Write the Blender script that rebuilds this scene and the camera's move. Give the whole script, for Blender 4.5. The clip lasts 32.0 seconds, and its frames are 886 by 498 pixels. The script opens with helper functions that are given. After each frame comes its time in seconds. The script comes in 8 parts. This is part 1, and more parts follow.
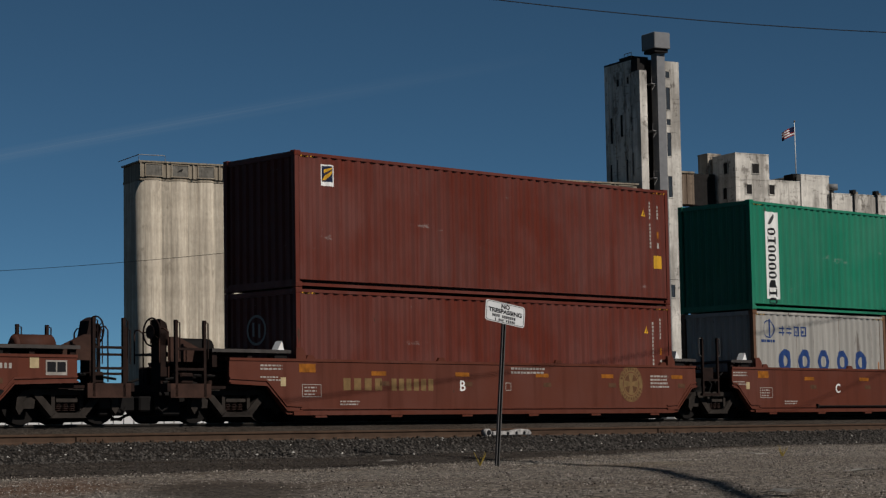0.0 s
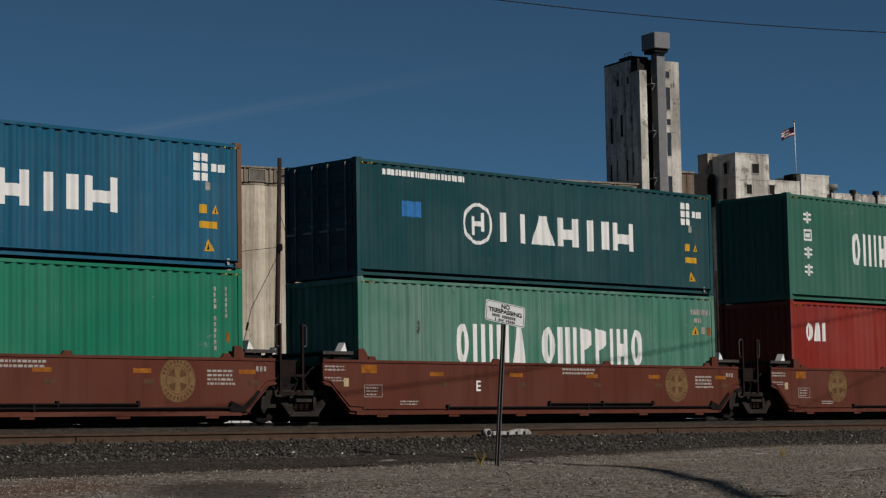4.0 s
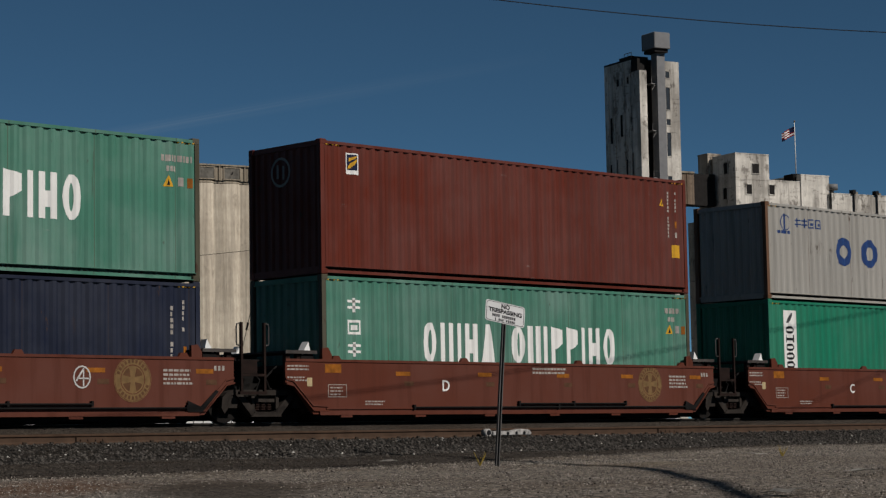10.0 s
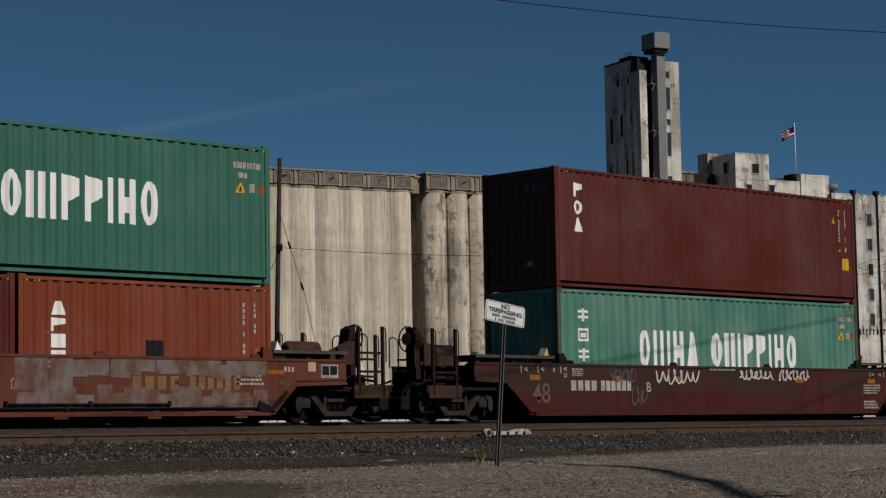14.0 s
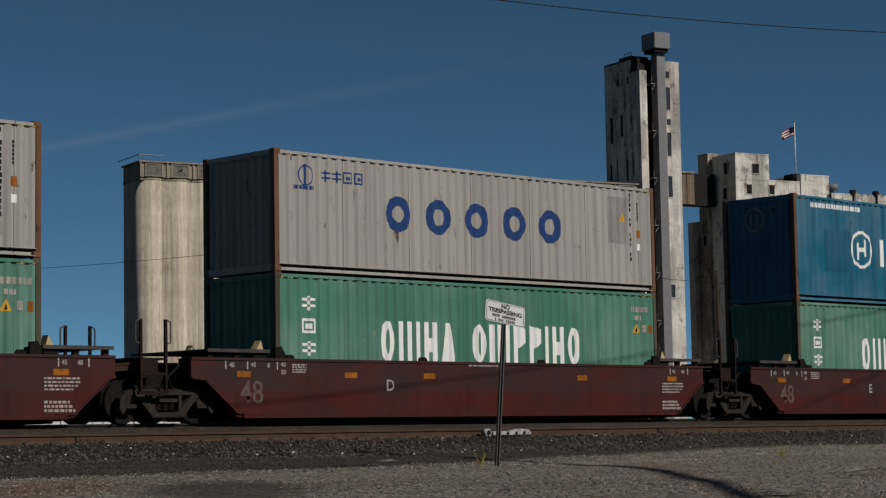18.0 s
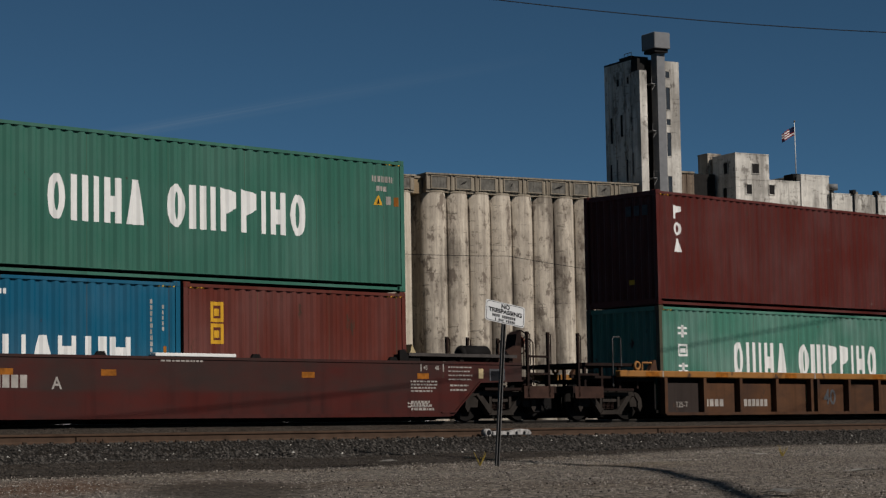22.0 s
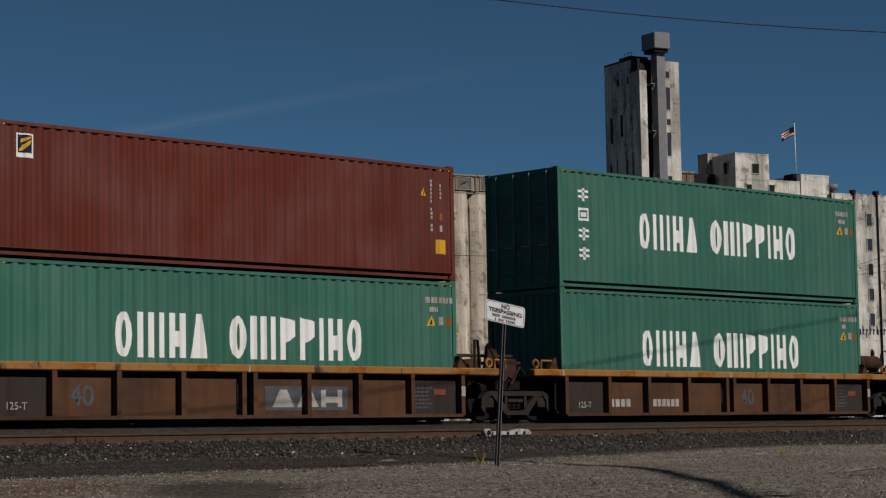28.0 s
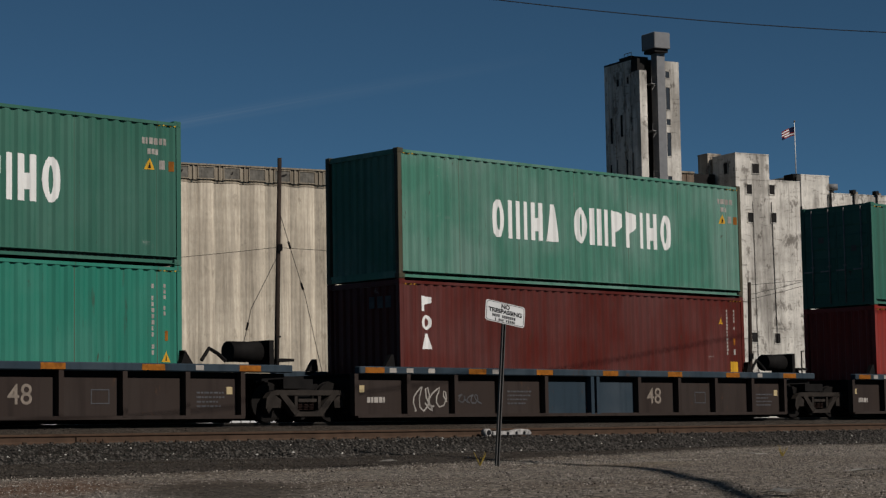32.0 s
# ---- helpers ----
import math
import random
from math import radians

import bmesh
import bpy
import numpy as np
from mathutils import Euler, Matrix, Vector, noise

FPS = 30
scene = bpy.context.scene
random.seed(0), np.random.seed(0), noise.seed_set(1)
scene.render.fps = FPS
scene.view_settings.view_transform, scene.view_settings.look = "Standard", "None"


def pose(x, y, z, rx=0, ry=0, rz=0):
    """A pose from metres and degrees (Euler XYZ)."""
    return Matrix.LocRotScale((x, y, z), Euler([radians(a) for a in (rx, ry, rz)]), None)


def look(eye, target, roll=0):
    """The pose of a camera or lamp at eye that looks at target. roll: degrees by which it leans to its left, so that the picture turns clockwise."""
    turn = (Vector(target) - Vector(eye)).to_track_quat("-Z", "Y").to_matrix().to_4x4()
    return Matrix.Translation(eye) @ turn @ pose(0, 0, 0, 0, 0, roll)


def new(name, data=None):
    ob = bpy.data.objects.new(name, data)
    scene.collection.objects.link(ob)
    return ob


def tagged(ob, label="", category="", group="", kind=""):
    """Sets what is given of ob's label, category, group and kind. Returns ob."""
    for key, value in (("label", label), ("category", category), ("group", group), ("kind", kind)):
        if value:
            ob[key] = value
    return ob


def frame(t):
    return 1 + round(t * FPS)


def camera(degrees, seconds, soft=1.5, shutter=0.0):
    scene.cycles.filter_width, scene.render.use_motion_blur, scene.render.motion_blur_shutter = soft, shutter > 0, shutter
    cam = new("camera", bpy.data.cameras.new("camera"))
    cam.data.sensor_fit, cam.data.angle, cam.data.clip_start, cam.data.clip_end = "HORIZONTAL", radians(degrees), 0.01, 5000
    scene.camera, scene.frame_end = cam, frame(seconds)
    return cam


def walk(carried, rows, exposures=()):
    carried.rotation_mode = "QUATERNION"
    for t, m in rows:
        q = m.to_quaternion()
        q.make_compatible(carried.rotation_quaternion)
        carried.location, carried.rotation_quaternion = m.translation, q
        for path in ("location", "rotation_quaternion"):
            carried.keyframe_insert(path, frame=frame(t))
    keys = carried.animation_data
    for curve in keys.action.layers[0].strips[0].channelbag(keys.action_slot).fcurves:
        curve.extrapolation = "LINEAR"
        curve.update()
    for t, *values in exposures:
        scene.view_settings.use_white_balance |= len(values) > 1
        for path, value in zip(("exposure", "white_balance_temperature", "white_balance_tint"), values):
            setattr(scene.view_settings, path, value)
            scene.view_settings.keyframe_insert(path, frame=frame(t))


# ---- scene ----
EYE_Z = 0.30                 # the eye, low over the gravel; z = 0 is the gravel by the sign
PITCH = radians(5.2135)
cam = camera(24.15, 32.0, soft=1.3)
view = look((0, 0, EYE_Z), (0, 50 * math.cos(PITCH), EYE_Z + 50 * math.sin(PITCH)), -1.0)
walk(cam, [(0.0, view), (32.0, view)])

# ---- light ----
SUN_AZ = radians(55.0)       # east of straight behind the camera
SUN_EL = radians(38.0)
sun_way = Vector((math.sin(SUN_AZ) * math.cos(SUN_EL), -math.cos(SUN_AZ) * math.cos(SUN_EL), math.sin(SUN_EL)))
world = bpy.data.worlds.new("sky")
scene.world = world
world.use_nodes = True
wn, wl = world.node_tree.nodes, world.node_tree.links
sky = wn.new("ShaderNodeTexSky")
sky.sky_type, sky.sun_disc = "NISHITA", False
sky.sun_elevation = SUN_EL
sky.sun_rotation = math.atan2(sun_way.x, sun_way.y)
sky.altitude, sky.air_density, sky.dust_density, sky.ozone_density = 5000.0, 0.58, 0.0, 4.5
tint = wn.new("ShaderNodeMix")
tint.data_type, tint.blend_type = "RGBA", "MULTIPLY"
tint.inputs[0].default_value = 1.0
tint.inputs[7].default_value = (0.70, 0.94, 0.80, 1.0)
wl.new(sky.outputs[0], tint.inputs[6])
wl.new(tint.outputs[2], wn["Background"].inputs[0])
wn["Background"].inputs[1].default_value = 0.0605
sun = new("sun", bpy.data.lights.new("sun", "SUN"))
sun.data.energy, sun.data.angle, sun.data.color = 4.1, radians(0.53), (1.0, 0.94, 0.875)
sun.matrix_world = look(sun_way * 100, (0, 0, 0))
scene.view_settings.exposure = 0.0

# ---- the plan ----
TRACK = radians(44.096)       # the tracks run this far round from the x axis
ALONG = Vector((math.cos(TRACK), math.sin(TRACK), 0))
ACROSS = Vector((-math.sin(TRACK), math.cos(TRACK), 0))
NEAR_SIDE = 33.17            # from the eye square to the containers' near sides
MAIN = NEAR_SIDE + 1.219     # the centre line of the main track
SIDING = MAIN - 4.4          # the centre line of the siding
RAIL_Z = 0.68                # rail head of the main track
SIDING_Z = 0.47
FLOOR_Z = 0.91               # where the lower containers stand in the wells


def rail_pose(s, z=0.0, w=MAIN):
    p = ALONG * s + ACROSS * w
    return Matrix.Translation((p.x, p.y, z)) @ Matrix.Rotation(TRACK, 4, "Z")


SPEEDS = ((0, 11.13), (4, 11.165), (8, 11.165), (12, 11.12), (18, 11.082), (25, 11.061), (32, 11.048))
LAG = ((0.5, 0.0), (1.0, 0.28), (1.5, 0.22), (2.0, 0.10), (2.5, 0.0))     # the slack runs out of the couplings early on: seconds, metres behind


def gone(t):
    """How far the train has rolled by t seconds."""
    total = 0.0
    for (ta, va), (tb, vb) in zip(SPEEDS, SPEEDS[1:]):
        if t <= ta:
            break
        e = min(t, tb)
        ve = va + (vb - va) * (e - ta) / (tb - ta)
        total += (va + ve) / 2 * (e - ta)
    return total - float(np.interp(t, [q[0] for q in LAG], [q[1] for q in LAG]))


# ---- materials ----
def nodes_of(name):
    m = bpy.data.materials.new(name)
    m.use_nodes = True
    return m, m.node_tree.nodes, m.node_tree.links, m.node_tree.nodes["Principled BSDF"]


def own_offset(n, l):
    """A shift that differs from object to object, so that no two weather alike."""
    info = n.new("ShaderNodeObjectInfo")
    far = n.new("ShaderNodeVectorMath")
    far.operation = "SCALE"
    far.inputs[0].default_value = (37.0, 11.0, 5.0)
    l.new(info.outputs["Random"], far.inputs["Scale"])
    return far.outputs[0]


def noise_node(n, l, scale, detail=4.0, rough=0.55, stretch=(1, 1, 1), coord="Object", shift=None):
    tc = n.new("ShaderNodeTexCoord")
    mp = n.new("ShaderNodeMapping")
    if shift is not None:
        l.new(shift, mp.inputs["Location"])
    mp.inputs["Scale"].default_value = stretch
    nz = n.new("ShaderNodeTexNoise")
    nz.inputs["Scale"].default_value, nz.inputs["Detail"].default_value, nz.inputs["Roughness"].default_value = scale, detail, rough
    l.new(tc.outputs[coord], mp.inputs[0])
    l.new(mp.outputs[0], nz.inputs[0])
    return nz.outputs[0]


def ramp(n, l, src, a, b, ca=(0, 0, 0, 1), cb=(1, 1, 1, 1)):
    r = n.new("ShaderNodeValToRGB")
    r.color_ramp.elements[0].position, r.color_ramp.elements[1].position = a, b
    r.color_ramp.elements[0].color, r.color_ramp.elements[1].color = ca, cb
    l.new(src, r.inputs[0])
    return r.outputs[0]


def mix(n, l, fac, a, b, kind="MIX"):
    m = n.new("ShaderNodeMix")
    m.data_type, m.blend_type = "RGBA", kind
    for socket, v in ((m.inputs[0], fac), (m.inputs[6], a), (m.inputs[7], b)):
        if isinstance(v, (int, float)):
            socket.default_value = v
        elif isinstance(v, tuple):
            socket.default_value = (*v[:3], 1)
        else:
            l.new(v, socket)
    return m.outputs[2]


def bump(n, l, bsdf, src, strength, dist):
    b = n.new("ShaderNodeBump")
    b.inputs["Strength"].default_value, b.inputs["Distance"].default_value = strength, dist
    l.new(src, b.inputs["Height"])
    l.new(b.outputs[0], bsdf.inputs["Normal"])


def panel_tone(n, l, shift):
    """Side sheets are welded from panels about two metres wide that fade apart: a random value a panel, and the dark weld lines."""
    tc = n.new("ShaderNodeTexCoord")
    sep = n.new("ShaderNodeSeparateXYZ")
    l.new(tc.outputs["Object"], sep.inputs[0])
    k = n.new("ShaderNodeMath")
    k.operation = "MULTIPLY"
    k.inputs[1].default_value = 1 / 1.938
    l.new(sep.outputs[0], k.inputs[0])
    fl, fr = n.new("ShaderNodeMath"), n.new("ShaderNodeMath")
    fl.operation, fr.operation = "FLOOR", "FRACT"
    l.new(k.outputs[0], fl.inputs[0])
    l.new(k.outputs[0], fr.inputs[0])
    put = n.new("ShaderNodeCombineXYZ")
    l.new(fl.outputs[0], put.inputs[0])
    add = n.new("ShaderNodeVectorMath")
    l.new(put.outputs[0], add.inputs[0])
    l.new(shift, add.inputs[1])
    wn_ = n.new("ShaderNodeTexWhiteNoise")
    l.new(add.outputs[0], wn_.inputs[0])
    seam = n.new("ShaderNodeMapRange")
    seam.inputs[1].default_value, seam.inputs[2].default_value = 0.988, 0.990
    l.new(fr.outputs[0], seam.inputs[0])
    return wn_.outputs[0], seam.outputs[0]


def paint(name, rgb, fade=0.12, dirt=0.3, rust=0.12, rough=0.5, spec=0.14, soot=0.0, film=None, panels=False):
    """Weathered paint on steel: chalky patches, streaks that run down, scuffs, rust spots."""
    m, n, l, p = nodes_of(name)
    shift = own_offset(n, l)
    dark = tuple(c * (1 - 0.45 * dirt) for c in rgb)
    pale = tuple(c + (0.42 - c) * fade * 0.35 for c in rgb)
    patch = ramp(n, l, noise_node(n, l, 0.55, 5, shift=shift), 0.38, 0.66)
    col = mix(n, l, patch, rgb, pale)
    if panels:
        tone, seam = panel_tone(n, l, shift)
        col = mix(n, l, tone, mix(n, l, 1.0, col, (0.92, 0.925, 0.93), "MULTIPLY"), mix(n, l, 1.0, col, (1.08, 1.075, 1.07), "MULTIPLY"))
        fine = ramp(n, l, noise_node(n, l, 5.5, 4, 0.6, (1.0, 1.0, 0.05), shift=shift), 0.36, 0.66)
        col = mix(n, l, fine, mix(n, l, 1.0, col, (0.94, 0.94, 0.94), "MULTIPLY"), mix(n, l, 1.0, col, (1.06, 1.06, 1.06), "MULTIPLY"))
        col = mix(n, l, mix(n, l, min(1.0, 0.45 + 1.6 * rust), (0, 0, 0), seam), col, mix(n, l, min(0.7, 2.2 * rust), mix(n, l, 1.0, col, (0.66, 0.64, 0.62), "MULTIPLY"), (0.075, 0.045, 0.028)))
        scuff = ramp(n, l, noise_node(n, l, 1.3, 10, 0.74, (0.5, 1, 1.6), shift=shift), 0.655, 0.70)
        col = mix(n, l, scuff, col, mix(n, l, 0.32, col, (0.34, 0.32, 0.30)))
    streak = ramp(n, l, noise_node(n, l, 2.2, 4, 0.6, (1.6, 1.6, 0.11), shift=shift), 0.5, 0.74)
    col = mix(n, l, streak, col, dark)
    if panels:
        drip = ramp(n, l, noise_node(n, l, 4.2, 6, 0.66, (1.0, 1.0, 0.16), shift=shift), 0.68 - rust * 0.14, 0.74 - rust * 0.10)
        col = mix(n, l, drip, col, mix(n, l, min(0.6, rust * 1.7), col, (0.042, 0.024, 0.016)))
    spots = ramp(n, l, noise_node(n, l, 3.1, 9, 0.70, (1, 1, 0.45), shift=shift), 0.68 - rust * 0.15, 0.72 - rust * 0.10)
    col = mix(n, l, spots, col, (0.044, 0.024, 0.015))
    if film:
        # dust that clings above the long weld seam
        tc = n.new("ShaderNodeTexCoord")
        sep = n.new("ShaderNodeSeparateXYZ")
        l.new(tc.outputs["Object"], sep.inputs[0])
        high = n.new("ShaderNodeMapRange")
        high.inputs[1].default_value, high.inputs[2].default_value = film[3] - 0.03, film[3] + 0.05
        l.new(sep.outputs[2], high.inputs[0])
        cling = ramp(n, l, noise_node(n, l, 0.9, 7, 0.65, (0.6, 1, 1.2)), 0.30, 0.66)
        amount = n.new("ShaderNodeMath")
        amount.operation = "MULTIPLY"
        l.new(high.outputs[0], amount.inputs[0])
        l.new(cling, amount.inputs[1])
        col = mix(n, l, amount.outputs[0], col, film[:3])
    if soot:
        grime = ramp(n, l, noise_node(n, l, 0.75, 8, 0.66, (0.7, 1, 1.5)), 0.40, 0.62)
        col = mix(n, l, grime, col, mix(n, l, soot, col, (0.020, 0.013, 0.011)))
    l.new(col, p.inputs["Base Color"])
    p.inputs["Roughness"].default_value = rough
    p.inputs["Specular IOR Level"].default_value = spec
    bump(n, l, p, noise_node(n, l, 4.0, 5), 0.12, 0.01)
    return m


def plain(name, rgb, rough=0.6, metal=0.0, vary=0.25, scale=6.0, relief=0.0):
    m, n, l, p = nodes_of(name)
    f = ramp(n, l, noise_node(n, l, scale, 6, 0.6), 0.3, 0.7)
    l.new(mix(n, l, f, tuple(c * (1 - vary) for c in rgb), tuple(min(1, c * (1 + vary)) for c in rgb)), p.inputs["Base Color"])
    p.inputs["Roughness"].default_value, p.inputs["Metallic"].default_value = rough, metal
    p.inputs["Specular IOR Level"].default_value = 0.5 if rough < 0.4 else 0.12
    if relief:
        bump(n, l, p, noise_node(n, l, scale * 3, 6), 0.5, relief)
    return m


def concrete(name, rgb, stain, amount=0.5, scars=0.0, upright=1.0):
    """Old slip-formed concrete: pours in bands, streaks and flaked patches."""
    m, n, l, p = nodes_of(name)
    tone = ramp(n, l, noise_node(n, l, 0.18, 6, 0.6), 0.3, 0.72)
    col = mix(n, l, tone, tuple(c * 0.8 for c in rgb), tuple(min(1, c * 1.12) for c in rgb))
    pour = ramp(n, l, noise_node(n, l, 1.0, 2, 0.4, (0.02, 0.02, 0.42)), 0.40, 0.62)
    col = mix(n, l, pour, col, mix(n, l, 0.16, col, stain))
    run = ramp(n, l, noise_node(n, l, 0.9, 6, 0.65, (1, 1, 0.07)), 0.52 - 0.12 * amount, 0.70)
    col = mix(n, l, run, col, mix(n, l, 0.45 * amount + 0.15, col, stain))
    fine = ramp(n, l, noise_node(n, l, 1.9, 6, 0.72, (1, 1, 0.03)), 0.36, 0.66)
    col = mix(n, l, fine, mix(n, l, upright, col, mix(n, l, 1.0, col, (0.60, 0.58, 0.56), "MULTIPLY")), mix(n, l, upright, col, mix(n, l, 1.0, col, (1.25, 1.24, 1.21), "MULTIPLY")))
    grit = ramp(n, l, noise_node(n, l, 2.4, 8, 0.75, (1, 1, 0.5)), 0.34, 0.68)
    col = mix(n, l, grit, mix(n, l, 1.0, col, (0.84, 0.83, 0.82), "MULTIPLY"), mix(n, l, 1.0, col, (1.10, 1.10, 1.09), "MULTIPLY"))
    thin = ramp(n, l, noise_node(n, l, 3.6, 3, 0.6, (1, 1, 0.012)), 0.60, 0.70)
    col = mix(n, l, thin, col, mix(n, l, 0.30, col, stain))
    flake = ramp(n, l, noise_node(n, l, 0.62, 10, 0.72, (1, 1, 0.6)), 0.62 - 0.10 * amount, 0.66 - 0.08 * amount)
    col = mix(n, l, flake, col, mix(n, l, amount, col, stain))
    if scars:
        # great sooty washes and rusty spalls along the hoops
        wash = ramp(n, l, noise_node(n, l, 0.16, 8, 0.62, (1, 1, 0.30)), 0.50, 0.58)
        col = mix(n, l, wash, col, mix(n, l, scars, col, tuple(c * 0.55 for c in stain)))
        hoops = ramp(n, l, noise_node(n, l, 0.55, 7, 0.7, (0.7, 0.7, 4.2)), 0.59, 0.63)
        col = mix(n, l, hoops, col, mix(n, l, scars, col, tuple(c * 0.6 for c in stain)))
    l.new(col, p.inputs["Base Color"])
    p.inputs["Roughness"].default_value, p.inputs["Specular IOR Level"].default_value = 0.9, 0.2
    bump(n, l, p, noise_node(n, l, 1.3, 8), 0.35, 0.05)
    return m


